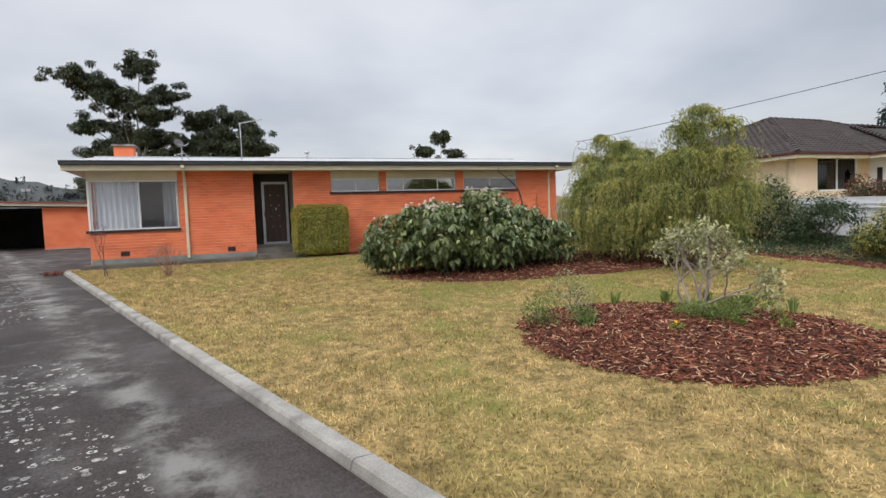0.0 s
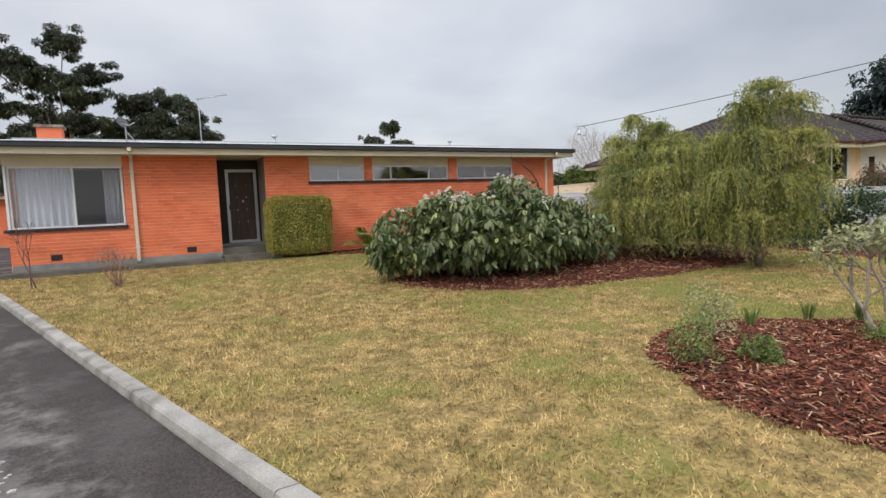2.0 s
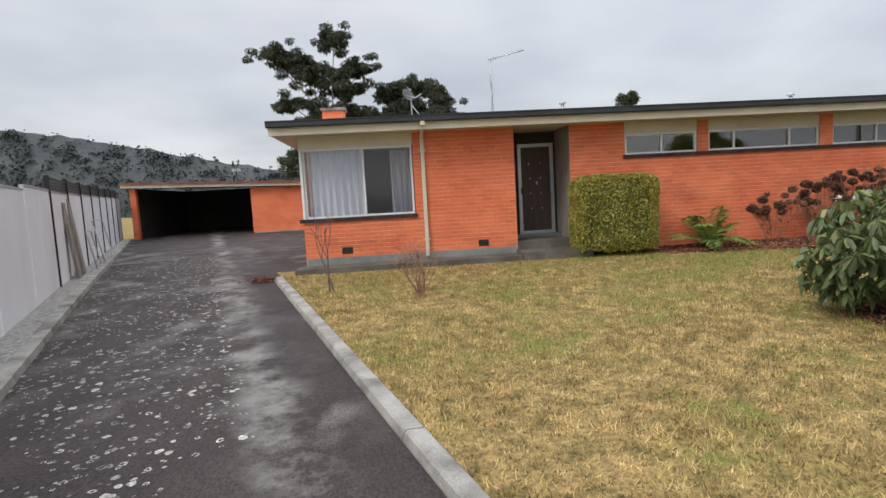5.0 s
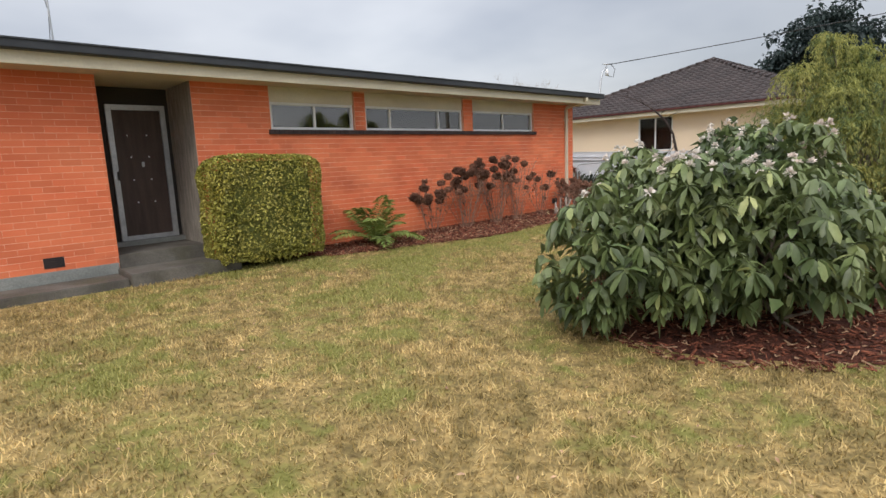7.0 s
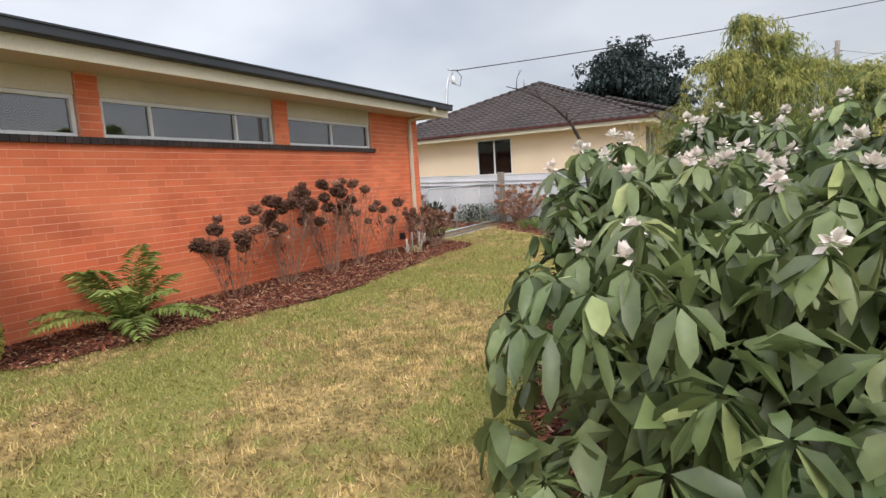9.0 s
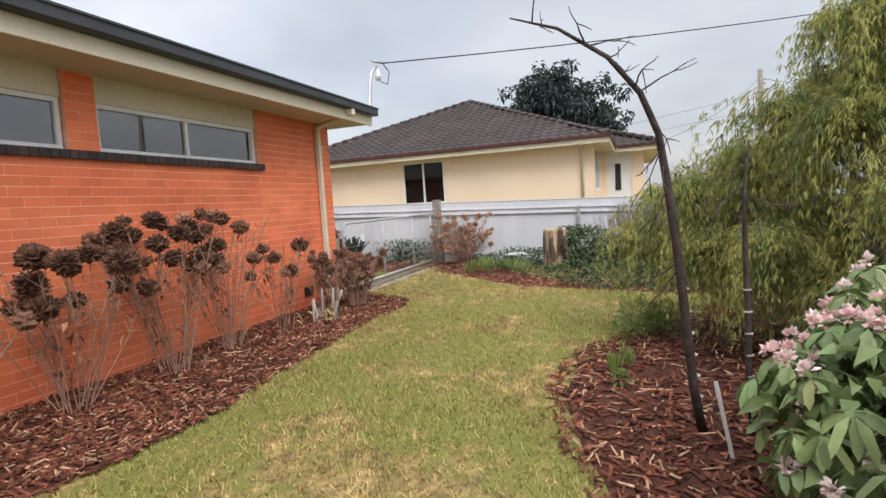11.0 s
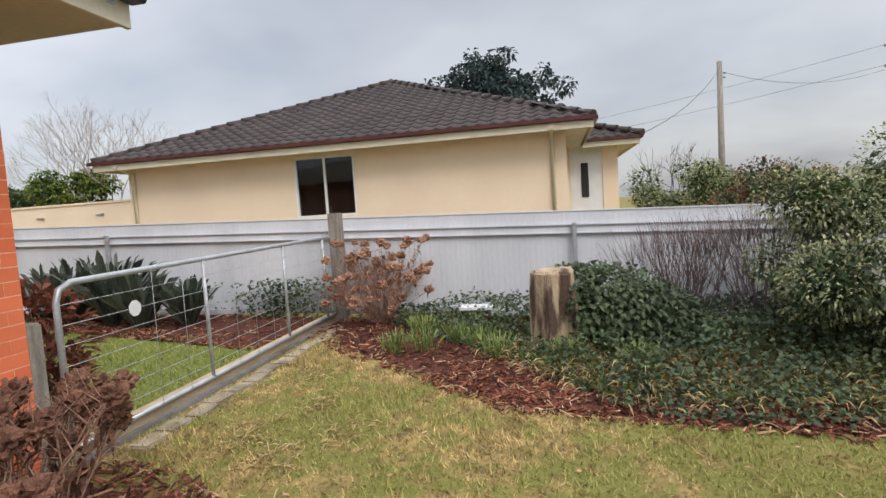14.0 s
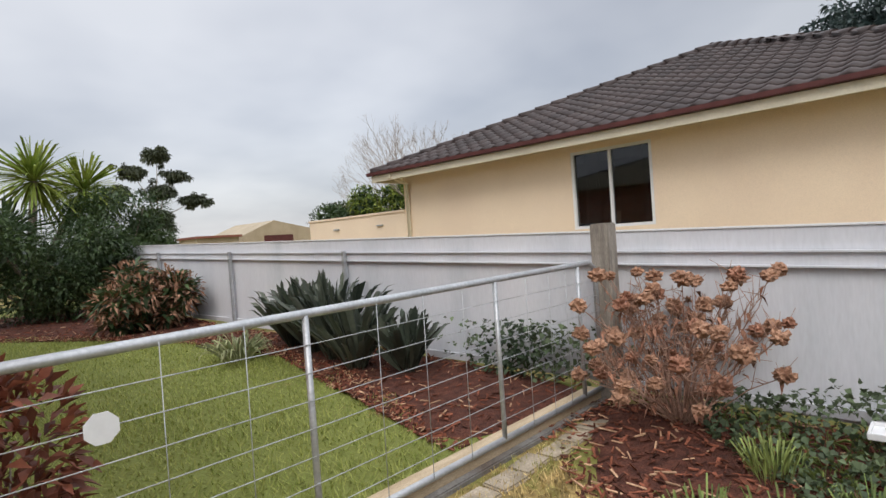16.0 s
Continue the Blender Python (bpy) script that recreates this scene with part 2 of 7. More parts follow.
M_HEDGE = leafy("clipped_hedge_leaf", (0.31, 0.305, 0.06), (0.47, 0.43, 0.11), rough=0.5, island=0.55, scale=3)
# Dark copy of the hedge green, standing in for shade deep inside.
M_HEDGESHADE = leafy("hedge_core_shade", (0.10, 0.115, 0.03), (0.15, 0.16, 0.045), rough=0.6)
M_FERN = leafy("fern_frond", (0.16, 0.22, 0.05), (0.27, 0.30, 0.08), rough=0.6, island=0.3)
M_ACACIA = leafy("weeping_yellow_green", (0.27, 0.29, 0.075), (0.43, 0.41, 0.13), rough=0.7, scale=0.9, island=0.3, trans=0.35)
# Shaded copy of the weeping leaf colour, for inside the crown.
M_ACACIASHADE = leafy("weeping_leaf_in_shade", (0.13, 0.18, 0.07), (0.21, 0.25, 0.09), rough=0.7, scale=0.9, island=0.35, trans=0.35)
M_GUMLEAF = leafy("gum_leaf", (0.050, 0.065, 0.042), (0.090, 0.105, 0.065), rough=0.6, scale=0.15, island=0.4)
# Dark leaf colour lightened and blued to carry the haze of distance.
M_CONIFER = leafy("hazed_dark_conifer_leaf", (0.030, 0.050, 0.050), (0.055, 0.078, 0.072), rough=0.7, scale=0.3, island=0.4)
M_SHRUB = leafy("grey_green_leaf", (0.24, 0.27, 0.135), (0.38, 0.38, 0.20), rough=0.6, island=0.4)
# Own leaf colour of dark shrubs; inside other bushes it paints in shade.
M_SHRUBDARK = leafy("dark_leaf_and_inner_shade", (0.028, 0.055, 0.022), (0.06, 0.095, 0.03), rough=0.5, island=0.4)
M_STRAW = leafy("dry_straw", (0.62, 0.50, 0.28), (0.50, 0.40, 0.20), rough=0.9, island=0.3)
M_CITRUS = leafy("yellow_green_leaf", (0.13, 0.20, 0.03), (0.24, 0.28, 0.05), rough=0.5, island=0.4)
M_IVY = leafy("ivy_leaf", (0.05, 0.08, 0.042), (0.105, 0.14, 0.068), rough=0.65, island=0.5)
M_GRASSLONG = leafy("long_grass", (0.12, 0.18, 0.045), (0.24, 0.29, 0.085), rough=0.6, island=0.4)
M_STRAP = leafy("strap_leaf", (0.045, 0.06, 0.045), (0.10, 0.115, 0.085), rough=0.35, island=0.4)
M_REDLEAF = leafy("red_brown_leaf", (0.13, 0.040, 0.026), (0.24, 0.085, 0.05), rough=0.5, island=0.5)
M_PETALPINK = leafy("pink_petal", (0.82, 0.54, 0.53), (0.85, 0.76, 0.73), rough=0.6, island=0.2)
M_PETALWHITE = leafy("white_petal", (0.80, 0.76, 0.70), (0.78, 0.68, 0.62), rough=0.6, island=0.15)
M_YELLOW = leafy("yellow_petal", (0.80, 0.45, 0.02), (0.85, 0.55, 0.03), rough=0.6)
M_TWIGPURPLE = surface("purple_grey_twig", (0.12, 0.085, 0.085), (0.20, 0.15, 0.145), scale=4, rough=0.9, bump=0)
M_TWIGPALE = surface("pale_twig", (0.30, 0.25, 0.22), (0.42, 0.37, 0.33), scale=4, rough=0.9, bump=0)


# ---- helpers for shapes ----
def gz(y):
    """Height of the ground: it rises gently from the street to the back of the block."""
    return 0.035 * min(max(y, -12.0), 18.0) + 0.019 * min(max(y - 18.0, 0.0), 40.0)


def gz_np(y):
    return 0.035 * np.clip(y, -12.0, 18.0) + 0.019 * np.clip(y - 18.0, 0.0, 40.0)


def block(bm, x0, x1, y0, y1, z0, z1):
    v = [bm.verts.new(p) for p in ((x0, y0, z0), (x1, y0, z0), (x1, y1, z0), (x0, y1, z0), (x0, y0, z1), (x1, y0, z1), (x1, y1, z1), (x0, y1, z1))]
    for f in ((0, 3, 2, 1), (4, 5, 6, 7), (0, 1, 5, 4), (1, 2, 6, 5), (2, 3, 7, 6), (3, 0, 4, 7)):
        bm.faces.new([v[i] for i in f])


def part(name, bm, material, parent=None, label="", bevel=0.0):
    """Links a bmesh (or a ready mesh) as one object under its thing."""
    if isinstance(bm, bmesh.types.BMesh):
        if bevel:
            bmesh.ops.bevel(bm, geom=list(bm.edges), offset=bevel, segments=2, affect="EDGES", clamp_overlap=True)
        me = bpy.data.meshes.new(name)
        bm.to_mesh(me)
        bm.free()
    else:
        me = bm
    for m in material if isinstance(material, (list, tuple)) else [material]:
        me.materials.append(m)
    ob = new(name, me)
    if parent:
        ob.parent = parent
    if label:
        ob["label"] = label
    return ob


def box_part(name, x0, x1, y0, y1, z0, z1, material, parent=None, label="", bevel=0.004):
    bm = bmesh.new()
    block(bm, x0, x1, y0, y1, z0, z1)
    return part(name, bm, material, parent, label, bevel)


def thing(name, label, category, at=(0, 0, 0), group="", kind=""):
    ob = new(name)
    ob.location = at
    ob.empty_display_size = 0.1
    return tagged(ob, label, category, group, kind)


def np_mesh(name, verts, faces, smooth=False, mats=None, flat=False):
    """A mesh from an array of points and an array of faces of one size."""
    me = bpy.data.meshes.new(name)
    verts, faces = np.asarray(verts, dtype=np.float32), np.asarray(faces, dtype=np.int32)
    k = faces.shape[1]
    me.vertices.add(len(verts)); me.vertices.foreach_set("co", verts.ravel())
    me.loops.add(faces.size); me.loops.foreach_set("vertex_index", faces.ravel())
    me.polygons.add(len(faces)); me.polygons.foreach_set("loop_start", np.arange(0, faces.size, k, dtype=np.int32))
    if mats is not None:
        me.polygons.foreach_set("material_index", np.asarray(mats, dtype=np.int32))
    if smooth or flat:
        me.polygons.foreach_set("use_smooth", np.full(len(faces), not flat, dtype=bool))
    me.update(calc_edges=True)
    return me


def tube(bm, points, radii, sides=6, cap=True):
    """A tapered tube along a list of points."""
    pts = [Vector(p) for p in points]
    rings = []
    side = None
    for i, p in enumerate(pts):
        d = (pts[min(i + 1, len(pts) - 1)] - pts[max(i - 1, 0)]).normalized()
        if side is None:
            side = d.orthogonal().normalized()
        side = (side - d * side.dot(d)).normalized()
        up = d.cross(side)
        r = radii[i] if isinstance(radii, (list, tuple)) else radii
        rings.append([bm.verts.new(p + (side * math.cos(a) + up * math.sin(a)) * r) for a in (2 * math.pi * j / sides for j in range(sides))])
    for a, b in zip(rings, rings[1:]):
        for j in range(sides):
            f = bm.faces.new((a[j], a[(j + 1) % sides], b[(j + 1) % sides], b[j]))
            f.smooth = True
    if cap and sides > 2:
        bm.faces.new(rings[0][::-1]); bm.faces.new(rings[-1])


def rod(name, points, radii, material, parent=None, label="", sides=8):
    bm = bmesh.new()
    tube(bm, points, radii, sides)
    return part(name, bm, material, parent, label)


def unit(v):
    return v / np.maximum(np.linalg.norm(v, axis=1, keepdims=True), 1e-6)


def leaves(name, pos, axis, length, width, material, parent=None, label="", droop=0.3, rng=None, rich=False):
    """One mesh of many leaves: each a folded blade from its base along its axis, the tip drooping."""
    n = len(pos)
    rng = rng or np.random.default_rng(1)
    axis = unit(axis)
    side = unit(np.cross(axis, np.array([0.0, 0.0, 1.0]) + 0.35 * rng.normal(size=(n, 3))))
    up = np.cross(side, axis)
    L = (length * rng.uniform(0.7, 1.25, n))[:, None]
    W = (width * rng.uniform(0.75, 1.2, n))[:, None]
    down = np.array([0.0, 0.0, -1.0])
    if rich:
        m1 = pos + axis * L * 0.38 + up * L * 0.03
        m2 = pos + axis * L * 0.85 + down * L * droop * 0.45
        tip = pos + axis * L + down * L * droop
        V = np.stack([pos, m1 - side * W * 0.46 + up * W * 0.12, m1, m1 + side * W * 0.46 + up * W * 0.12, m2 - side * W * 0.40 + up * W * 0.12, m2, m2 + side * W * 0.40 + up * W * 0.12, tip], 1)
        F = np.array([[0, 2, 1], [0, 3, 2], [1, 2, 5], [1, 5, 4], [2, 3, 6], [2, 6, 5], [4, 5, 7], [5, 6, 7]])
    else:
        mid = pos + axis * L * 0.5
        tip = pos + axis * L + down * L * droop
        V = np.stack([pos, mid - side * W * 0.5 + up * W * 0.15, mid + down * L * droop * 0.25, mid + side * W * 0.5 + up * W * 0.15, tip], 1)
        F = np.array([[0, 2, 1], [0, 3, 2], [1, 2, 4], [2, 3, 4]])
    k = V.shape[1]
    faces = (F[None] + (np.arange(n) * k)[:, None, None]).reshape(-1, 3)
    me = np_mesh(name, V.reshape(-1, 3), faces)
    return part(name, me, material, parent, label)


def in_blobs(rng, n, blobs, shell=0.55):
    """Points in the outer shell of a union of ellipsoids (x, y, z, rx, ry, rz), with their outward ways."""
    w = np.array([b[3] * b[4] + b[4] * b[5] + b[3] * b[5] for b in blobs]) ** 1.0
    idx = rng.choice(len(blobs), size=n, p=w / w.sum())
    B = np.array(blobs, dtype=float)[idx]
    d = unit(rng.normal(size=(n, 3)))
    r = (shell + (1 - shell) * rng.uniform(size=(n, 1)) ** 0.6)
    return B[:, :3] + d * r * B[:, 3:6], unit(d / B[:, 3:6])


def clumps(rng, centre, radii, n, size):
    """A crown as many overlapping lumps, with an uneven outline."""
    out = []
    for _ in range(n):
        d = rng.normal(size=3)
        d /= np.linalg.norm(d)
        r = rng.uniform(0.45, 1.0) ** 0.5
        c = [centre[i] + d[i] * radii[i] * r for i in range(3)]
        s = size * rng.uniform(0.65, 1.35)
        out.append((*c, s, s, s * rng.uniform(0.6, 0.9)))
    return out


def branches(bm, rng, start, way, length, radius, depth, spread=0.5, lift=0.15, ends=None, sides=5):
    """A forking limb: tapered tubes, kinked, each ending in two or three finer ones."""
    pts, p, d = [Vector(start)], Vector(start), Vector(way).normalized()
    for _ in range(3):
        d = (d + Vector(rng.normal(size=3)) * 0.14 + Vector((0, 0, lift * 0.3))).normalized()
        p = p + d * length / 3
        pts.append(p.copy())
    tube(bm, pts, [radius, radius * 0.88, radius * 0.76, radius * 0.62], sides, cap=depth == 0)
    if depth == 0:
        if ends is not None:
            ends.append(tuple(p))
        return
    for _ in range(rng.integers(2, 4)):
        nd = (d + Vector(rng.normal(size=3)) * spread + Vector((0, 0, lift))).normalized()
        branches(bm, rng, p, nd, length * rng.uniform(0.6, 0.85), radius * 0.62, depth - 1, spread, lift, ends, max(3, sides - 1))

# ---- ground ----
def drive_right(y):
    return 1.66 - 0.333 * y


def drive_left(y):
    return -6.6 - 0.40 * (y - 14.8)


def strip(name, ys, left, right, rise, material, nx=1, parent=None):
    bm = bmesh.new()
    rows = []
    for y in ys:
        a, b = left(y), right(y)
        rows.append([bm.verts.new((a + (b - a) * i / nx, y, gz(y) + rise)) for i in range(nx + 1)])
    for r0, r1 in zip(rows, rows[1:]):
        for i in range(nx):
            bm.faces.new((r0[i], r0[i + 1], r1[i + 1], r1[i]))
    return part(name, bm, material, parent)


def lawn_material():
    m = surface("winter_lawn", (0.34, 0.24, 0.095), (0.18, 0.135, 0.05), scale=5.0, rough=0.95, fine=22, fine_amount=0.55, bump=0.8, bump_dist=0.03, stain=(0.22, 0.19, 0.055), stain_scale=0.8, stain_lo=0.46, stain_hi=0.70, island=0.0)
    return m


def grass_material():
    """Blades: straw and green mixed in patches, greener towards the house and the back."""
    m = leafy("grass_blade", (0.62, 0.47, 0.215), (0.27, 0.20, 0.072), rough=0.8, scale=5.0, island=0.5, trans=0.3)
    return m


def patchy(m, g1, g2, spread=0.085):
    """Turns the mix of a lawn material greener with distance from the dry front of the lawn."""
    nt, ln = m.node_tree.nodes, m.node_tree.links
    bsdf = nt["Principled BSDF"]
    src = bsdf.inputs["Base Color"].links[0].from_socket
    geo = nt.new("ShaderNodeNewGeometry")
    sep = nt.new("ShaderNodeSeparateXYZ")
    ln.new(geo.outputs["Position"], sep.inputs[0])
    along = nt.new("ShaderNodeMath"); along.operation = "MULTIPLY_ADD"
    along.inputs[1].default_value = 2.5
    ln.new(sep.outputs["X"], along.inputs[0]); ln.new(sep.outputs["Y"], along.inputs[2])
    a = nt.new("ShaderNodeMapRange")
    for i, v in enumerate((5.0, 25.0, -0.10, spread)):
        a.inputs[i + 1].default_value = v
    ln.new(along.outputs[0], a.inputs[0])
    n = nt.new("ShaderNodeTexNoise"); n.inputs["Scale"].default_value = 0.8; n.inputs["Detail"].default_value = 6.0; n.inputs["Roughness"].default_value = 0.62
    ln.new(geo.outputs["Position"], n.inputs["Vector"])
    tufts = nt.new("ShaderNodeTexNoise"); tufts.inputs["Scale"].default_value = 5.5; tufts.inputs["Detail"].default_value = 5.0; tufts.inputs["Roughness"].default_value = 0.65
    ln.new(geo.outputs["Position"], tufts.inputs["Vector"])
    both = nt.new("ShaderNodeMath"); both.operation = "MULTIPLY_ADD"
    both.inputs[1].default_value = 0.75
    ln.new(tufts.outputs["Fac"], both.inputs[0]); ln.new(n.outputs["Fac"], both.inputs[2])
    s = nt.new("ShaderNodeMath"); s.operation = "ADD"
    ln.new(both.outputs[0], s.inputs[0]); ln.new(a.outputs[0], s.inputs[1])
    r = nt.new("ShaderNodeMapRange")
    for i, v in enumerate((0.90, 1.02, 0.0, 0.95)):
        r.inputs[i + 1].default_value = v
    ln.new(s.outputs[0], r.inputs[0])
    green = nt.new("ShaderNodeMix"); green.data_type = "RGBA"
    green.inputs["A"].default_value, green.inputs["B"].default_value = rgba(g1), rgba(g2)
    ln.new(geo.outputs["Random Per Island"], green.inputs["Factor"])
    mx = nt.new("ShaderNodeMix"); mx.data_type = "RGBA"
    ln.new(r.outputs[0], mx.inputs["Factor"]); ln.new(src, mx.inputs["A"]); ln.new(green.outputs["Result"], mx.inputs["B"])
    for link in list(src.links):
        if link.to_node.type in ("BSDF_PRINCIPLED", "BSDF_TRANSLUCENT"):
            ln.new(mx.outputs["Result"], link.to_socket)
    return m


M_LAWN = patchy(lawn_material(), (0.12, 0.125, 0.03), (0.17, 0.165, 0.042))
M_BLADE = patchy(grass_material(), (0.21, 0.225, 0.048), (0.44, 0.41, 0.14))
M_LAWNBACK = patchy(lawn_material(), (0.125, 0.155, 0.032), (0.17, 0.19, 0.045), 0.36)
M_BLADEBACK = patchy(grass_material(), (0.20, 0.25, 0.05), (0.37, 0.40, 0.115), 0.36)
M_ASPHALT = surface("old_asphalt", (0.036, 0.029, 0.027), (0.056, 0.046, 0.043), scale=1.2, rough=0.75, fine=45, fine_amount=0.55, bump=0.7, bump_dist=0.006, stain=(0.15, 0.14, 0.132), stain_scale=0.8, stain_lo=0.60, stain_hi=0.72, stretch=(1.2, 0.7, 1))


def worn_strip(m):
    """A paler washed-out track runs along the kerb side of the drive, damp and smoother in places."""
    nt, ln = m.node_tree.nodes, m.node_tree.links
    bsdf = nt["Principled BSDF"]
    src = bsdf.inputs["Base Color"].links[0].from_socket
    geo = nt.new("ShaderNodeNewGeometry")
    dot = nt.new("ShaderNodeVectorMath"); dot.operation = "DOT_PRODUCT"
    dot.inputs[1].default_value = (1.0, 0.333, 0.0)
    ln.new(geo.outputs["Position"], dot.inputs[0])
    patch = nt.new("ShaderNodeTexNoise")
    patch.inputs["Scale"].default_value, patch.inputs["Detail"].default_value, patch.inputs["Roughness"].default_value = 0.9, 7.0, 0.62
    ln.new(geo.outputs["Position"], patch.inputs["Vector"])
    wob = nt.new("ShaderNodeMath"); wob.operation = "MULTIPLY_ADD"; wob.inputs[1].default_value = 0.9
    ln.new(patch.outputs["Fac"], wob.inputs[0]); ln.new(dot.outputs["Value"], wob.inputs[2])
    off = nt.new("ShaderNodeMath"); off.operation = "SUBTRACT"; off.inputs[1].default_value = 1.40
    ln.new(wob.outputs[0], off.inputs[0])
    gap = nt.new("ShaderNodeMath"); gap.operation = "ABSOLUTE"
    ln.new(off.outputs[0], gap.inputs[0])
    band = nt.new("ShaderNodeMapRange"); band.interpolation_type = "SMOOTHSTEP"
    for i, v in enumerate((0.05, 0.42, 1.0, 0.0)):
        band.inputs[i + 1].default_value = v
    ln.new(gap.outputs[0], band.inputs[0])
    worn = nt.new("ShaderNodeTexNoise")
    worn.inputs["Scale"].default_value, worn.inputs["Detail"].default_value, worn.inputs["Roughness"].default_value = 1.7, 8.0, 0.7
    ln.new(geo.outputs["Position"], worn.inputs["Vector"])
    cover = nt.new("ShaderNodeMapRange")
    for i, v in enumerate((0.44, 0.60, 0.0, 0.85)):
        cover.inputs[i + 1].default_value = v
    ln.new(worn.outputs["Fac"], cover.inputs[0])
    both = nt.new("ShaderNodeMath"); both.operation = "MULTIPLY"
    ln.new(band.outputs[0], both.inputs[0]); ln.new(cover.outputs[0], both.inputs[1])
    mx = nt.new("ShaderNodeMix"); mx.data_type = "RGBA"
    mx.inputs["B"].default_value = (0.23, 0.22, 0.208, 1.0)
    ln.new(both.outputs[0], mx.inputs["Factor"]); ln.new(src, mx.inputs["A"])
    ln.new(mx.outputs["Result"], bsdf.inputs["Base Color"])
    wet = nt.new("ShaderNodeMapRange")
    for i, v in enumerate((0.50, 0.62, 0.78, 0.42)):
        wet.inputs[i + 1].default_value = v
    ln.new(patch.outputs["Fac"], wet.inputs[0]); ln.new(wet.outputs[0], bsdf.inputs["Roughness"])
    return m


worn_strip(M_ASPHALT)

ground_ys = [-400, -60, -12, -6, 0, 3, 6, 9, 12, 15, 17, 18, 20, 23, 26, 30, 34, 40, 58, 90, 200, 900]
tagged(strip("ground", ground_ys, lambda y: -900, lambda y: 900, -0.12, M_LAWN, 1), "grassy ground rising gently away from the street", "ground", kind="structure")
drive_ys = [-12, -6, -3, 0, 2, 4, 6, 8, 10, 12, 14, 16, 18, 20, 22, 24, 26, 28, 30, 32, 34, 41]
tagged(strip("driveway", drive_ys, drive_left, lambda y: drive_right(y) + 0.13 if y < 18.2 else -3.58, -0.06, M_ASPHALT, 6), "old dark asphalt driveway with pale lichen spots and worn patches", "driveway", kind="structure")
lawn_ys = [-12, -6, -3, 0, 2, 4, 6, 8, 10, 12, 14, 16, 17.0, 18.0, 18.55]
tagged(strip("lawn", lawn_ys, lambda y: drive_right(y) + 0.26, lambda y: 17.42, 0.0, M_LAWN, 12), "mown winter lawn, straw yellow turning green towards the house", "lawn", kind="structure")
tagged(strip("lawn_back", [18.55, 20, 22, 25, 28, 31, 36], lambda y: 12.4, lambda y: 17.42, 0.0, M_LAWNBACK, 4), "green mown lawn behind the wire gate", "lawn", kind="structure")

# kerb: cast lengths along the drive, with open joints
kerb = thing("kerb", "weathered grey concrete kerb between driveway and lawn", "kerb", kind="structure")
ky = -6.0
while ky < 17.6:
    k2 = min(ky + 2.35, 17.75)
    bm = bmesh.new()
    prof = ((0.10, -0.14), (0.108, -0.04), (0.125, 0.012), (0.145, 0.026), (0.265, 0.030), (0.278, 0.018), (0.28, -0.14))
    ends = []
    for y in (ky + 0.006, k2 - 0.006):
        ends.append([bm.verts.new((drive_right(y) + px, y, gz(y) + pz)) for px, pz in prof])
    for i in range(7):
        bm.faces.new((ends[0][i], ends[0][(i + 1) % 7], ends[1][(i + 1) % 7], ends[1][i]))
    bm.faces.new(ends[0][::-1]); bm.faces.new(ends[1])
    bmesh.ops.recalc_face_normals(bm, faces=bm.faces)
    part("kerb_length", bm, M_CONCRETE, kerb)
    ky = k2

# ---- brick house ----
FY = 18.5            # front face of the brickwork
house = thing("brick_house", "single-storey orange brick house with low metal roof", "house", (4.4, FY, 0.6))
inv = Matrix.Translation((-4.4, -FY, -0.6))


def hpart(name, bm, material, parent=None, label="", bevel=0.0):
    ob = part(name, bm, material, parent or house, label, bevel)
    ob.matrix_parent_inverse = (parent or house).matrix_world.inverted() if parent else inv
    return ob


def hbox(name, x0, x1, y0, y1, z0, z1, material, parent=None, label="", bevel=0.003):
    bm = bmesh.new()
    block(bm, x0, x1, y0, y1, z0, z1)
    return hpart(name, bm, material, parent, label, bevel)


TOP = 3.46
SEGMENTS = [(-3.6, -1.2, 0.88, 1.66), (-1.2, 1.0, 0.88, TOP), (2.24, 3.49, 0.62, TOP), (3.49, 10.7, 0.62, 2.68), (5.19, 5.44, 2.75, TOP), (8.12, 8.42, 2.75, TOP), (10.7, 12.48, 0.62, TOP)]
walls = []
for x0, x1, z0, z1 in SEGMENTS:
    bm = bmesh.new()
    block(bm, x0, x1, FY + 0.0012, FY + 0.23, z0 - (0.3 if z0 < 1 else 0), z1)
    walls.append(hpart("wall_front", bm, M_MORTAR, label="painted orange brick front wall with pale mortar lines"))
bm = bmesh.new()
block(bm, 12.25, 12.472, FY + 0.24, 27.0, 0.5, TOP)
wall_side = hpart("wall_side", bm, M_MORTAR, label="orange brick end wall")
bm = bmesh.new()
block(bm, -3.59, -3.37, FY + 0.24, 27.0, 0.5, TOP)
block(bm, -3.37, 12.25, 26.8, 27.0, 0.5, TOP)
hpart("wall_back", bm, M_MORTAR)
bm = bmesh.new()
block(bm, 0.78, 0.992, FY + 0.24, 19.6, 0.5, TOP)
hpart("porch_wall_brick", bm, M_BRICK, label="orange brick side of the porch")
for i in range(13):
    y = FY + 0.01 + i * 0.083
    hbox("porch_board", 2.232, 2.262 + 0.006 * (i % 2), y, y + 0.078, 0.95, TOP, M_GREYWOOD, label="grey weathered vertical board" if i == 0 else "")
# Back of the porch: shade of the recess is put into its colour.
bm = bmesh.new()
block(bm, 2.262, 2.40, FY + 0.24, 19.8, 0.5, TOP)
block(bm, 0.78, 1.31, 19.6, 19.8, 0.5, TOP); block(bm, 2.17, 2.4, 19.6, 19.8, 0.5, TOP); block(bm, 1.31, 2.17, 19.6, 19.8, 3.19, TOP)
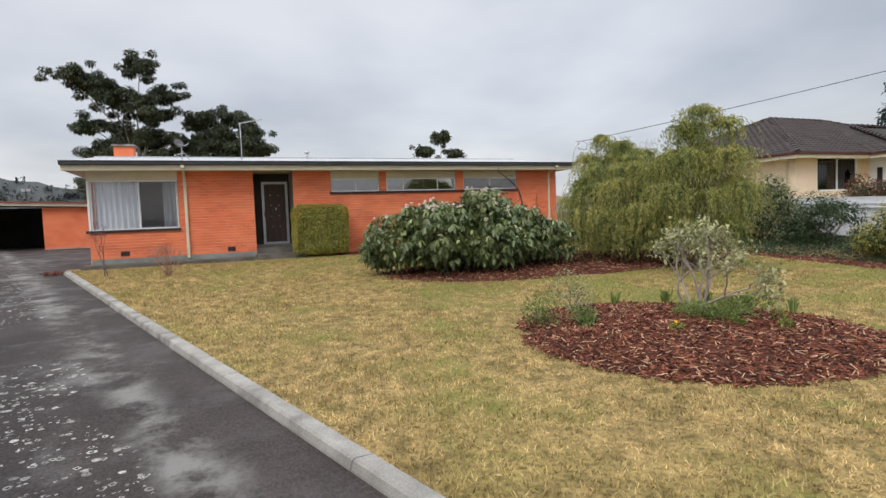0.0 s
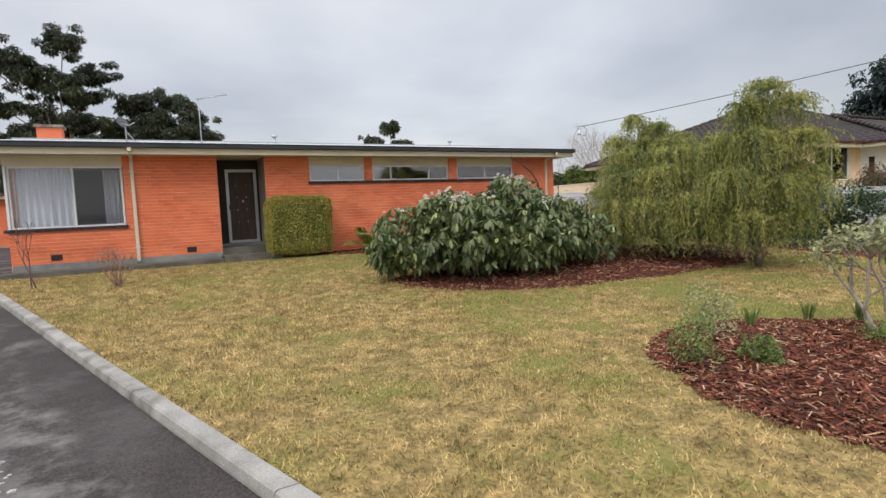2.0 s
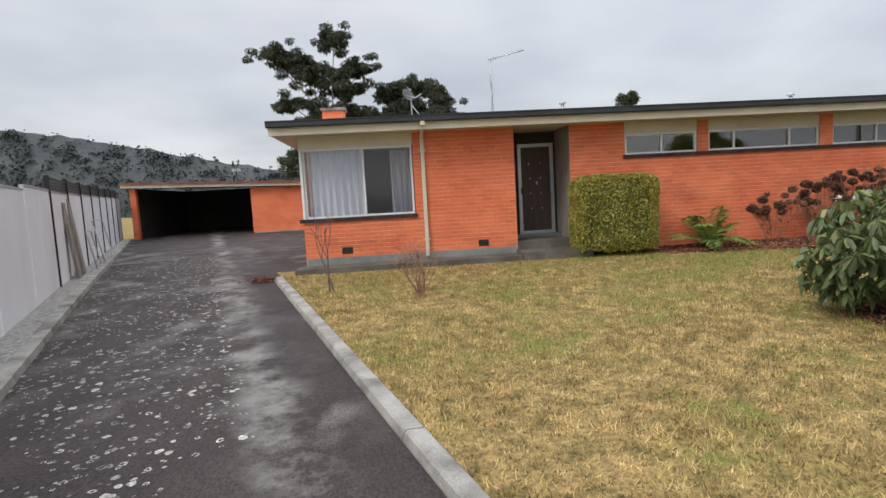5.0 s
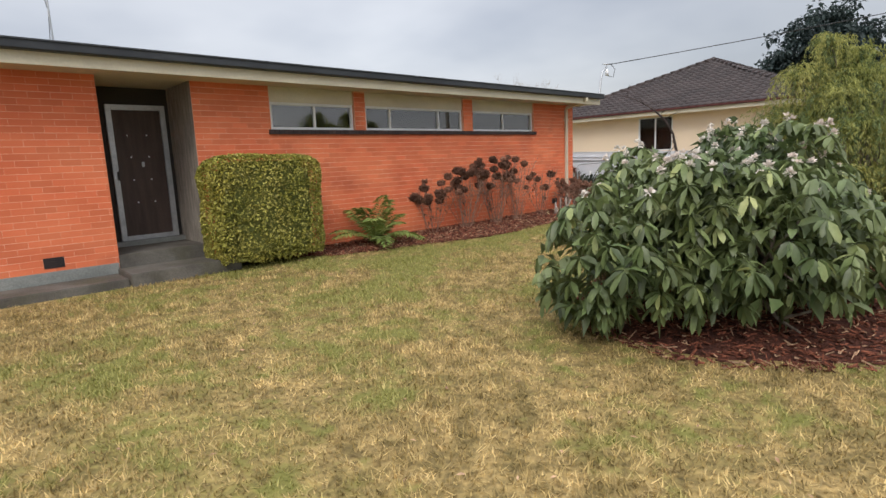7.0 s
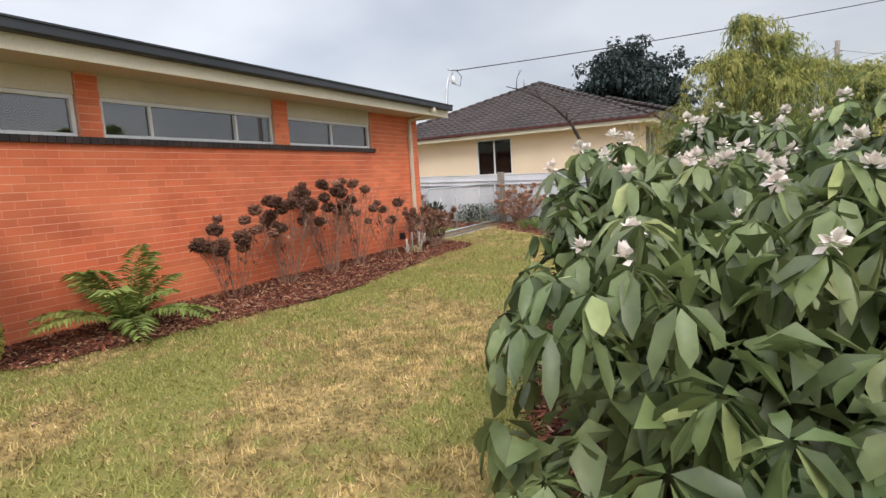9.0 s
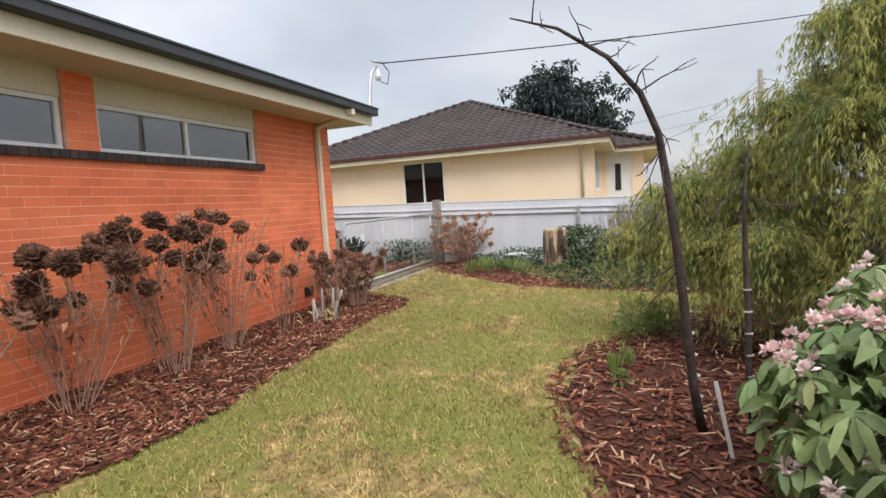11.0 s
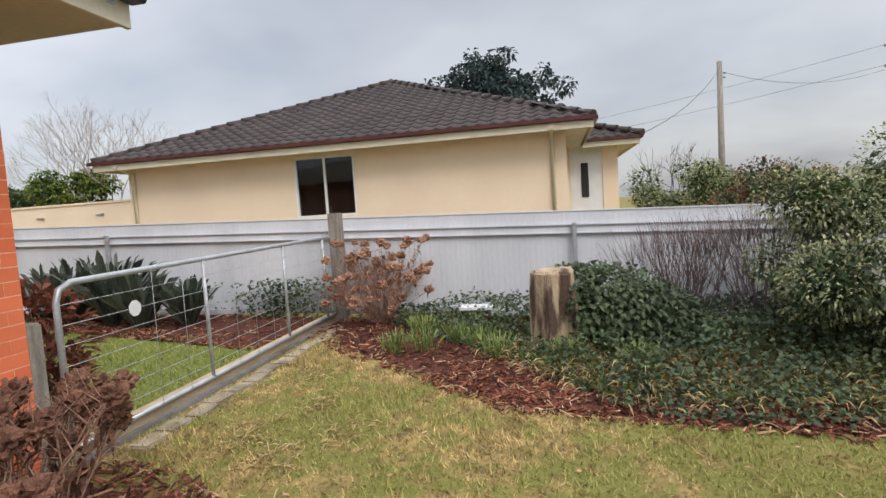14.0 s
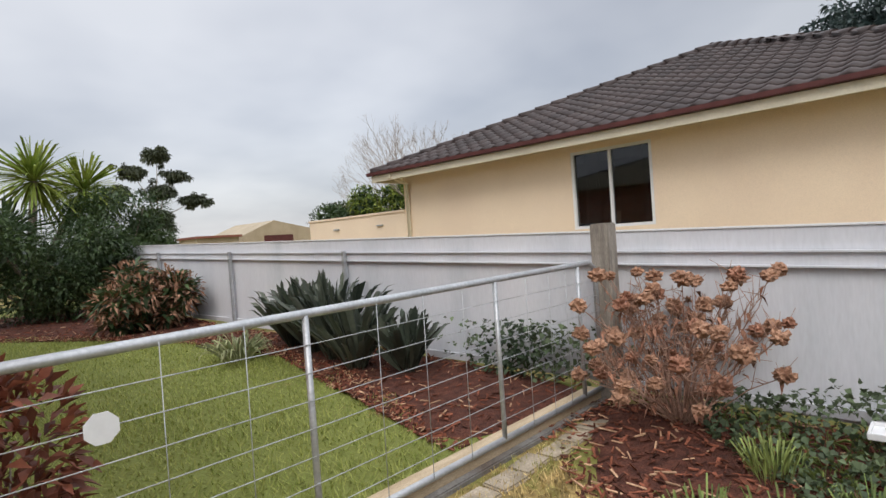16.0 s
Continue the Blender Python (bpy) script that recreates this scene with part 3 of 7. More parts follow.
hpart("porch_back_wall", bm, M_SHADEDARK, label="porch back wall coloured near-black for recess shade")
# rooms behind the windows
bm = bmesh.new()
block(bm, -3.37, 0.78, 22.6, 22.7, 0.9, TOP); block(bm, 0.62, 0.78, FY + 0.24, 22.6, 0.9, TOP); block(bm, 2.4, 2.5, 19.8, 22.6, 0.9, TOP)
block(bm, 2.5, 12.19, 22.3, 22.4, 0.9, TOP); block(bm, 5.28, 5.36, FY + 0.24, 22.3, 0.9, TOP); block(bm, 8.24, 8.32, FY + 0.24, 22.3, 0.9, TOP)
block(bm, -3.37, 12.19, FY + 0.24, 26.8, 0.82, 0.9)
hpart("inside_wall", bm, M_INSIDE, label="plain plaster room walls")
# plinth, path, porch floor
hbox("plinth", -3.58, 0.985, FY - 0.022, FY + 0.2, 0.45, 0.885, M_PLINTH, label="grey rendered plinth", bevel=0.008)
hbox("porch_floor", 0.995, 2.26, FY - 0.02, 19.6, 0.4, 0.985, M_PATH, label="worn concrete porch floor", bevel=0.015)
path = thing("front_path", "damp stained concrete path along the house front", "path", kind="structure")
for a, b in ((-3.75, -1.4), (-1.392, 0.95), (0.958, 2.45)):
    bm = bmesh.new()
    block(bm, a, b, 17.86 if a < 0.9 else 17.78, FY - 0.025, 0.4, 0.735 if a < 0.9 else 0.80)
    part("path_slab", bm, M_PATH, path, bevel=0.012)

# roof: low gable, ridge along the house
EAVE, RIDGE_Y, RIDGE_Z, RX0, RX1 = 17.9, 22.7, 4.36, -4.06, 12.91
bm = bmesh.new()
n = 170
for side_y, z_e in ((EAVE + 0.02, 3.70), (27.6, 3.70)):
    rows = []
    for y, z in ((side_y, z_e), (RIDGE_Y, RIDGE_Z)):
        rows.append([bm.verts.new((RX0 + (RX1 - RX0) * i / n, y, z + 0.012 * (i % 2))) for i in range(n + 1)])
    for i in range(n):
        bm.faces.new((rows[0][i], rows[0][i + 1], rows[1][i + 1], rows[1][i]))
hpart("roof", bm, M_ROOFMETAL, label="light grey corrugated metal roof")
hbox("soffit", RX0 + 0.03, RX1 - 0.03, EAVE + 0.04, 27.5, TOP, TOP + 0.02, M_SOFFIT, label="cream painted eave lining", bevel=0)
hbox("fascia", RX0, RX1, EAVE, EAVE + 0.035, 3.435, 3.60, M_CREAM, label="cream timber fascia board")
bm = bmesh.new()
prof = ((0.0, 3.585), (-0.10, 3.585), (-0.115, 3.60), (-0.115, 3.685), (-0.13, 3.69), (-0.13, 3.71), (0.0, 3.71))
ga, gb = [[bm.verts.new((x, EAVE + py, pz)) for py, pz in prof] for x in (RX0 - 0.02, RX1 + 0.02)]
bm.faces.new(ga); bm.faces.new(gb[::-1])
for i in range(7):
    bm.faces.new((ga[i], gb[i], gb[(i + 1) % 7], ga[(i + 1) % 7]))
bmesh.ops.recalc_face_normals(bm, faces=bm.faces)
hpart("gutter", bm, M_GUTTER, label="charcoal metal gutter")
for xa in (RX0, RX1 - 0.035):
    bm = bmesh.new()
    q = [(xa, EAVE + 0.036, 3.46), (xa, EAVE + 0.036, 3.66), (xa, RIDGE_Y, RIDGE_Z - 0.03), (xa, 27.5, 3.66), (xa, 27.5, 3.46)]
    f0 = [bm.verts.new(p) for p in q]; f1 = [bm.verts.new((p[0] + 0.035, p[1], p[2])) for p in q]
    bm.faces.new(f0[::-1]); bm.faces.new(f1)
    for i in range(5):
        bm.faces.new((f0[i], f0[(i + 1) % 5], f1[(i + 1) % 5], f1[i]))
    bmesh.ops.recalc_face_normals(bm, faces=bm.faces)
    hpart("barge_board", bm, M_CREAM, label="cream gable board")
hbox("ridge_cap", RX0, RX1, RIDGE_Y - 0.12, RIDGE_Y + 0.12, RIDGE_Z - 0.01, RIDGE_Z + 0.03, M_ROOFMETAL)


# windows
def window(name, x0, x1, z0, z1, mullions, label, y=FY + 0.05, glass=None):
    w = new(name)
    w["label"] = label
    w.parent = house
    w.matrix_parent_inverse = inv
    fw = 0.045
    for a, b, c, d in ((x0, x1, z0, z0 + fw), (x0, x1, z1 - fw, z1), (x0, x0 + fw, z0 + fw, z1 - fw), (x1 - fw, x1, z0 + fw, z1 - fw)):
        bm = bmesh.new(); block(bm, a, b, y, y + 0.07, c, d); part("frame_bar", bm, M_WHITE, w, bevel=0.005)
    edges = [x0 + fw] + mullions + [x1 - fw]
    for m in mullions:
        bm = bmesh.new(); block(bm, m - 0.02, m + 0.02, y - 0.004, y + 0.064, z0 + fw, z1 - fw); part("mullion", bm, M_WHITE, w, bevel=0.004)
    for i, (a, b) in enumerate(zip(edges, edges[1:])):
        bm = bmesh.new(); block(bm, a + 0.01, b - 0.01, y + 0.03 + 0.012 * (i % 2), y + 0.034 + 0.012 * (i % 2), z0 + fw, z1 - fw)
        p = part("pane", bm, glass or M_GLASS, w, "clear window glass")
        p.visible_shadow = False
    return w


window("window", -3.54, -1.22, 1.73, 3.2, [-2.27], "large two-pane white aluminium window above a dark brick sill", glass=M_GLASSCLEAR)
window("window", 3.51, 5.18, 2.75, 3.21, [4.36], "high two-pane white sliding window under a cream panel")
window("window", 5.45, 8.11, 2.75, 3.21, [6.07, 7.40], "high three-pane white window between brick piers")
window("window", 8.43, 10.69, 2.75, 3.21, [9.54], "high two-pane white sliding window with pale curtain")
for x0, x1, z0 in ((-3.6, -1.2, 3.2), (3.495, 5.185, 3.21), (5.445, 8.115, 3.21), (8.425, 10.695, 3.21)):
    hbox("panel", x0, x1, FY + 0.035, FY + 0.2, z0, TOP, M_CREAM, label="flat cream panel above the window")
hbox("corner_post", -3.6, -3.545, FY + 0.02, FY + 0.2, 1.73, 3.2, M_WHITE, label="white window corner post")
# dark brick sills, brick on edge
for x0, x1, z1 in ((-3.68, -1.17, 1.73), (3.44, 10.76, 2.748)):
    sill = hbox("sill", x0 + 0.01, x1 - 0.01, FY - 0.03, FY + 0.12, z1 - 0.072, z1 - 0.012, M_DARKBRICK, label="sill of dark bricks on edge")
    bm = bmesh.new()
    k = int((x1 - x0) / 0.086)
    for i in range(k):
        a = x0 + (x1 - x0) * i / k
        block(bm, a + 0.004, a + (x1 - x0) / k - 0.004, FY - 0.045, FY + 0.10, z1 - 0.075, z1)
    hpart("sill_bricks", bm, M_DARKBRICK)

# curtains hanging behind the panes
def curtain(name, x0, x1, z0, z1, y, waves, label, material=None):
    n = waves * 8
    xs = np.linspace(x0, x1, n)
    yy = y + 0.05 * np.sin(np.linspace(0, waves * 2 * np.pi, n)) + 0.012 * np.sin(np.linspace(0, waves * 5.1, n))
    V = np.concatenate([np.stack([xs, yy, np.full(n, z0)], 1), np.stack([xs, yy, np.full(n, z1)], 1)])
    F = np.array([[i, i + 1, n + i + 1, n + i] for i in range(n - 1)])
    ob = part(name, np_mesh(name, V, F, True), material or M_CURTAIN)
    return tagged(ob, label, "curtain")


curtain("curtain", -3.46, -2.25, 1.75, 3.19, FY + 0.19, 8, "pale sheer curtain hanging in folds behind glass")
curtain("curtain", -1.7, -1.2, 1.75, 3.19, FY + 0.95, 4, "pale sheer curtain drawn to one side")
curtain("curtain", 8.46, 8.95, 2.72, 3.2, FY + 0.30, 5, "white curtain at the high window")
curtain("curtain", 9.9, 10.2, 2.72, 3.2, FY + 0.36, 4, "white curtain drawn aside at the high window")

# front door: screen in a pale metal frame before a dark studded door
door = new("front_door")
door["label"] = "dark brown studded door in a pale aluminium frame"
door.parent, door.matrix_parent_inverse = house, inv
DY = 19.56
for a, b, c, d in ((1.31, 1.39, 1.06, 3.19), (2.09, 2.17, 1.06, 3.19), (1.39, 2.09, 3.11, 3.19), (1.39, 2.09, 1.06, 1.13)):
    bm = bmesh.new(); block(bm, a, b, DY - 0.02, DY + 0.06, c, d); part("door_frame", bm, M_STEEL, door, "pale aluminium frame bar", bevel=0.006)
bm = bmesh.new(); block(bm, 1.39, 2.09, DY + 0.02, DY + 0.055, 1.13, 3.11); part("door_leaf", bm, M_DOOR, door, bevel=0.004)
for zx, zz in ((1.58, 2.72), (1.86, 2.72), (1.60, 2.38), (1.86, 2.38), (1.60, 2.02), (1.86, 2.02), (1.62, 1.66), (1.87, 1.66)):
    bm = bmesh.new(); block(bm, zx - 0.012, zx + 0.012, DY + 0.008, DY + 0.02, zz - 0.012, zz + 0.012); part("stud", bm, M_WHITE, door, bevel=0.005)
    bm = bmesh.new(); block(bm, zx - 0.07, zx + 0.07, DY + 0.014, DY + 0.02, zz - 0.003, zz + 0.003); part("scroll_bar", bm, M_REDGUTTER, door)
bm = bmesh.new(); block(bm, 1.74, 1.78, DY - 0.0, DY + 0.02, 2.22, 2.30); part("knocker", bm, M_STEEL, door, bevel=0.006)
bm = bmesh.new(); block(bm, 1.36, 1.385, DY - 0.06, DY - 0.02, 2.02, 2.16); part("door_handle", bm, M_BLACK, door, bevel=0.006)
hbox("door_sill", 1.0, 2.232, DY - 0.12, DY + 0.1, 0.985, 1.058, M_PLINTH, label="dark step below the door")

# downpipes, vents
for px, z0 in ((-1.0, 0.80), (12.1, 0.64)):
    dp = thing("downpipe", "cream square downpipe with clips on the brick wall", "downpipe", group="downpipes")
    bm = bmesh.new(); block(bm, px - 0.04, px + 0.04, FY - 0.075, FY - 0.012, z0, 3.33); part("pipe", bm, M_CREAM, dp, bevel=0.006)
    bm = bmesh.new()
    tube(bm, [(px, FY - 0.043, 3.30), (px, FY - 0.06, 3.38), (px, EAVE + 0.03, 3.50), (px, EAVE - 0.05, 3.55)], 0.042, 8)
    part("offset", bm, M_CREAM, dp)
    bm = bmesh.new(); block(bm, px - 0.045, px + 0.045, EAVE - 0.105, EAVE + 0.0, 3.50, 3.66); part("outlet", bm, M_CREAM, dp, bevel=0.006)
    for z in (1.15, 3.05):
        bm = bmesh.new(); block(bm, px - 0.075, px + 0.075, FY - 0.08, FY + 0.0, z, z + 0.025); part("clip", bm, M_CREAM, dp)
for vx, vz in ((0.24, 1.0), (-2.72, 1.02), (11.58, 0.9)):
    v = new("air_vent")
    v["label"], v.location = "dark slatted terracotta air vent in the brickwork", (vx, FY, vz)
    v.parent, v.matrix_parent_inverse = house, inv
    for i in range(4):
        bm = bmesh.new(); block(bm, -0.10, 0.10, -0.008, 0.01, -0.055 + i * 0.03, -0.04 + i * 0.03); part("slat", bm, M_DARKBRICK, v)
    bm = bmesh.new(); block(bm, -0.115, 0.115, -0.006, 0.05, -0.07, 0.07); part("backing", bm, M_BLACK, v)

# chimney, roof vents, aerial, dish
ch = thing("chimney", "low orange brick chimney on the roof", "chimney")
box_part("stack", -3.8, -3.1, 25.0, 25.6, 3.9, 5.06, M_BRICK, ch, bevel=0.01)
box_part("cap", -3.86, -3.04, 24.94, 25.66, 5.06, 5.15, M_CONCRETE, ch, bevel=0.01)
for px, hz in ((3.33, 4.52), (10.3, 4.48)):
    rv = thing("roof_vent", "small metal roof vent pipe with cowl", "vent pipe", group="roof vents")
    rod("pipe", [(px, 22.3, 4.2), (px, 22.3, hz)], 0.05, M_ROOFMETAL, rv)
    rod("cowl", [(px, 22.3, hz), (px, 22.3, hz + 0.05), (px, 22.3, hz + 0.08)], [0.10, 0.11, 0.05], M_ROOFMETAL, rv)
ant = thing("television_aerial", "thin metal television aerial mast on the roof", "aerial")
rod("mast", [(0.74, 19.3, 3.86), (0.73, 19.3, 5.14)], 0.014, M_STEEL, ant)
rod("boom", [(0.68, 19.33, 5.10), (1.42, 18.95, 5.2)], 0.014, M_STEEL, ant)
for i in range(8):
    f = i / 7
    x, y, z = 0.72 + 0.68 * f, 19.31 - 0.35 * f, 5.11 + 0.09 * f
    rod("element", [(x - 0.07, y - 0.14, z), (x + 0.07, y + 0.14, z)], 0.004, M_STEEL, ant, sides=4)
rod("aerial_cable", [(0.74, 19.3, 4.85), (0.69, 19.29, 4.65), (0.73, 19.3, 4.4), (0.7, 19.3, 3.95)], 0.005, M_BLACK, ant, sides=4)
dish = thing("satellite_dish", "grey satellite dish on a bracket on the roof", "dish")
M_MESHGREY = surface("dull_grey_dish", (0.20, 0.20, 0.20), (0.27, 0.27, 0.27), scale=4, rough=0.7, fine=40, fine_amount=0.15, bump=0.05)
bm = bmesh.new()
rings = []
for k in range(5):
    q = 0.16 * k / 4
    rings.append([bm.verts.new((q * math.cos(a) if k else 0.0005 * math.cos(a), q * math.sin(a) if k else 0.0005 * math.sin(a), 0.9 * q * q)) for a in (2 * math.pi * j / 24 for j in range(24))])
for a, b in zip(rings, rings[1:]):
    for j in range(24):
        bm.faces.new((a[j], a[(j + 1) % 24], b[(j + 1) % 24], b[j]))
bmesh.ops.solidify(bm, geom=bm.faces[:], thickness=0.008)
ob = part("reflector", bm, M_MESHGREY, dish, "dull grey mesh reflector")
ob.matrix_basis = pose(-1.18, 20.0, 4.52, 65, 0, 35)
rod("arm", [(-1.18, 20.0, 4.50), (-1.0, 19.85, 4.42), (-0.86, 19.8, 4.5)], 0.012, M_STEEL, dish)
rod("foot", [(-1.1, 20.05, 3.95), (-1.1, 20.05, 4.4), (-1.17, 20.02, 4.5)], 0.016, M_STEEL, dish)
rod("strut", [(-0.85, 20.1, 3.97), (-1.1, 20.05, 4.3)], 0.012, M_STEEL, dish)

# service bracket and the line to the street
sb = thing("service_bracket", "grey bent steel service pole with insulators at the roof corner", "bracket")
rod("pipe", [(12.6, 17.95, 3.49), (12.78, 17.92, 3.56), (12.87, 17.9, 3.75), (12.93, 17.9, 4.1), (13.02, 17.9, 4.32), (13.2, 17.88, 4.47)], 0.03, M_STEEL, sb)
box_part("foot_plate", 12.5, 12.66, 17.93, 17.97, 3.45, 3.54, M_STEEL, sb, bevel=0.006)
rod("insulator", [(13.18, 17.86, 4.22), (13.18, 17.86, 4.3), (13.18, 17.86, 4.4)], [0.045, 0.055, 0.03], M_WHITE, sb)
rod("clamp", [(13.05, 17.9, 4.52), (13.4, 17.84, 4.55)], 0.022, M_STEEL, sb)
rod("tail_wire", [(13.35, 17.84, 4.54), (13.52, 17.8, 4.42), (13.46, 17.82, 4.2), (13.28, 17.86, 4.22), (13.2, 17.86, 4.3)], 0.008, M_BLACK, sb, sides=4)
wire = thing("overhead_wire", "black overhead service wire from the roof corner to the street", "wire")
pts = []
for i in range(15):
    f = i / 14
    pts.append((13.36 + 13.64 * f, 17.84 - 19.0 * f, 4.54 + 3.42 * f - 0.55 * 4 * f * (1 - f) * 0.5))
rod("cable", pts, 0.011, M_BLACK, wire, sides=5)

# ---- side fence ----
def fence_top(y):
    return 2.06 + 0.03 * (y - 16.4)


FX = 17.53
fence = thing("corrugated_fence", "pale blue-white corrugated metal fence with steel rails", "fence", kind="structure")
fy = 2.4
while fy < 32.0:
    n = 84
    ys = np.linspace(fy, fy + 2.33, n)
    xs = FX + 0.0035 * np.sin(ys * 2 * np.pi / 0.0762)
    V = np.concatenate([np.stack([xs, ys, gz_np(ys) + 0.04], 1), np.stack([xs, ys, fence_top(ys)], 1)])
    F = np.array([[i, n + i, n + i + 1, i + 1] for i in range(n - 1)])
    me = np_mesh("fence_sheet", np.concatenate([V, V + np.array([0.004, 0, 0])]), np.concatenate([F, F[:, ::-1] + 2 * n]), True)
    part("fence_sheet", me, M_FENCE, fence)
    ya, yb = fy + 0.003, fy + 2.327
    for dz0, dz1, dx in ((-0.200, -0.185, 0.050), (-0.300, -0.200, 0.022), (-0.315, -0.300, 0.050)):
        bm = bmesh.new()
        block(bm, FX - dx, FX - 0.0095, ya, yb, fence_top(fy + 1.16) + dz0, fence_top(fy + 1.16) + dz1)
        for v in bm.verts:
            v.co.z += 0.03 * (v.co.y - fy - 1.16)
        part("rail", bm, M_FENCE, fence)
    bm = bmesh.new(); block(bm, FX - 0.045, FX - 0.0095, ya, yb, gz(fy + 1.16) + 0.05, gz(fy + 1.16) + 0.13); part("bottom_rail", bm, M_FENCE, fence)
    bm = bmesh.new(); block(bm, FX - 0.012, FX + 0.016, ya, yb, fence_top(fy + 1.16) - 0.012, fence_top(fy + 1.16) + 0.006)
    for v in bm.verts:
        v.co.z += 0.03 * (v.co.y - fy - 1.16)
    part("capping", bm, M_WHITE, fence, bevel=0.003)
    fy += 2.33
for y in (4.6, 8.1, 11.6, 15.08, 22.54, 26.06, 29.6):
    p = thing("fence_post", "slim grey steel fence post", "post", group="fence posts")
    box_part("post", FX - 0.11, FX - 0.055, y - 0.03, y + 0.03, gz(y) - 0.1, fence_top(y) - 0.18, M_STEEL, p, bevel=0.006)
    box_part("post_cap", FX - 0.115, FX - 0.05, y - 0.035, y + 0.035, fence_top(y) - 0.18, fence_top(y) - 0.165, M_STEEL, p)
tp = thing("timber_post", "square weathered timber gate post beside the fence", "post", (17.2, 18.43, 0.63))
bm = bmesh.new(); block(bm, -0.085, 0.085, -0.085, 0.085, -0.1, 1.57); part("shaft", bm, M_GREYWOOD, tp, bevel=0.012)
gp = thing("timber_post", "grey weathered timber post at the house corner", "post", (12.53, 18.56, 0.63))
bm = bmesh.new(); block(bm, -0.06, 0.06, -0.06, 0.06, -0.1, 1.0); part("shaft", bm, M_GREYWOOD, gp, bevel=0.012)

# ---- wire gate ----
gate = thing("wire_gate", "galvanised tube farm gate with horizontal wires", "gate", (15.0, 18.48, 0.63))
gate_inv = Matrix.Translation((-15.0, -18.48, -0.63))
GX0, GX1, GZ0, GZ1 = 12.68, 17.1, 0.765, 1.85


def gpart(name, pts, r, mat, sides=10, label=""):
    ob = rod(name, pts, r, mat, gate, label, sides)
    ob.matrix_parent_inverse = gate_inv
    return ob


gpart("tube_frame", [(GX0, 18.48, GZ0), (GX0, 18.48, GZ1 - 0.12), (GX0 + 0.03, 18.48, GZ1 - 0.04), (GX0 + 0.12, 18.48, GZ1), (GX1 - 0.1, 18.48, GZ1 + 0.02), (GX1 - 0.03, 18.48, GZ1 - 0.02), (GX1, 18.48, GZ1 - 0.1), (GX1, 18.48, GZ0)], 0.022, M_STEEL)
gpart("bottom_tube", [(GX0, 18.48, GZ0), (GX1, 18.48, GZ0)], 0.022, M_STEEL)
for x in (14.18, 15.67, 16.79):
    gpart("stile", [(x, 18.475, GZ0), (x, 18.475, GZ1)], 0.017, M_STEEL)
for i in range(7):
    z = GZ0 + 0.14 + i * 0.135
    gpart("wire", [(GX0, 18.46, z), (14.18, 18.458, z - 0.006), (15.67, 18.458, z + 0.004), (GX1, 18.46, z)], 0.0028, M_STEEL, 4)
for x in (13.5, 13.85, 14.6, 14.95, 15.3, 16.0, 16.3, 16.55):
    gpart("upright_wire", [(x, 18.456, GZ0), (x + 0.01, 18.456, GZ1)], 0.0022, M_STEEL, 4)
sign = thing("octagon_sign", "small blank white octagonal plate wired to the gate", "sign", (13.29, 18.44, 1.58))
bm = bmesh.new()
bmesh.ops.create_cone(bm, cap_ends=True, segments=8, radius1=0.062, radius2=0.062, depth=0.004, matrix=pose(0, 0, 0, 90, 22.5, 0))
part("plate", bm, M_WHITE, sign)
beam = thing("timber_beam", "pale split timber beam lying under the gate", "beam")
box_part("beam", 12.7, 17.15, 18.505, 18.66, 0.60, 0.745, M_PALEWOOD, beam, bevel=0.014)
box_part("dark_rail", 12.7, 17.15, 18.43, 18.50, 0.60, 0.675, M_EDGE, beam, "dull grey steel-edged rail", bevel=0.01)
edging = thing("brick_edging", "row of old pale pavers along the gate", "edging", kind="structure")
for i in range(13):
    x = 13.1 + i * 0.285
    bm = bmesh.new(); block(bm, -0.135, 0.135, -0.09, 0.09, -0.05, 0.03)
    ob = part("paver", bm, M_PAVER, edging, bevel=0.012)
    ob.matrix_basis = pose(x, 18.27 + 0.02 * math.sin(i * 2.3), 0.625, 2 * math.sin(i), 2 * math.cos(i * 1.7), 5 * math.sin(i * 3.1))

# ---- neighbour's house ----
nb = thing("neighbour_house", "cream rendered house with dark brown tiled hip roof", "house")
NX, NY0, NY1 = 21.57, 15.03, 25.58
bm = bmesh.new()
block(bm, NX, NX + 0.22, NY0, 19.70, 0.5, 3.64); block(bm, NX, NX + 0.22, 21.17, NY1, 0.5, 3.64)
block(bm, NX, NX + 0.22, 19.70, 21.17, 0.5, 2.14); block(bm, NX, NX + 0.22, 19.70, 21.17, 3.52, 3.64)
part("wall_west", bm, M_RENDER, nb, "cream rendered wall")
bm = bmesh.new()
block(bm, NX + 0.22, 22.9, NY0, NY0 + 0.22, 0.5, 3.64); block(bm, 25.5, 27.0, NY0, NY0 + 0.22, 0.5, 3.64); block(bm, 22.9, 25.5, NY0, NY0 + 0.22, 0.5, 2.25)
part("wall_south", bm, M_RENDER, nb)
bm = bmesh.new()
block(bm, NX + 0.22, 36.5, NY1 - 0.22, NY1, 0.5, 3.64); block(bm, 36.3, 36.5, NY0, NY1 - 0.22, 0.5, 3.64)
part("wall_north", bm, M_RENDER, nb)
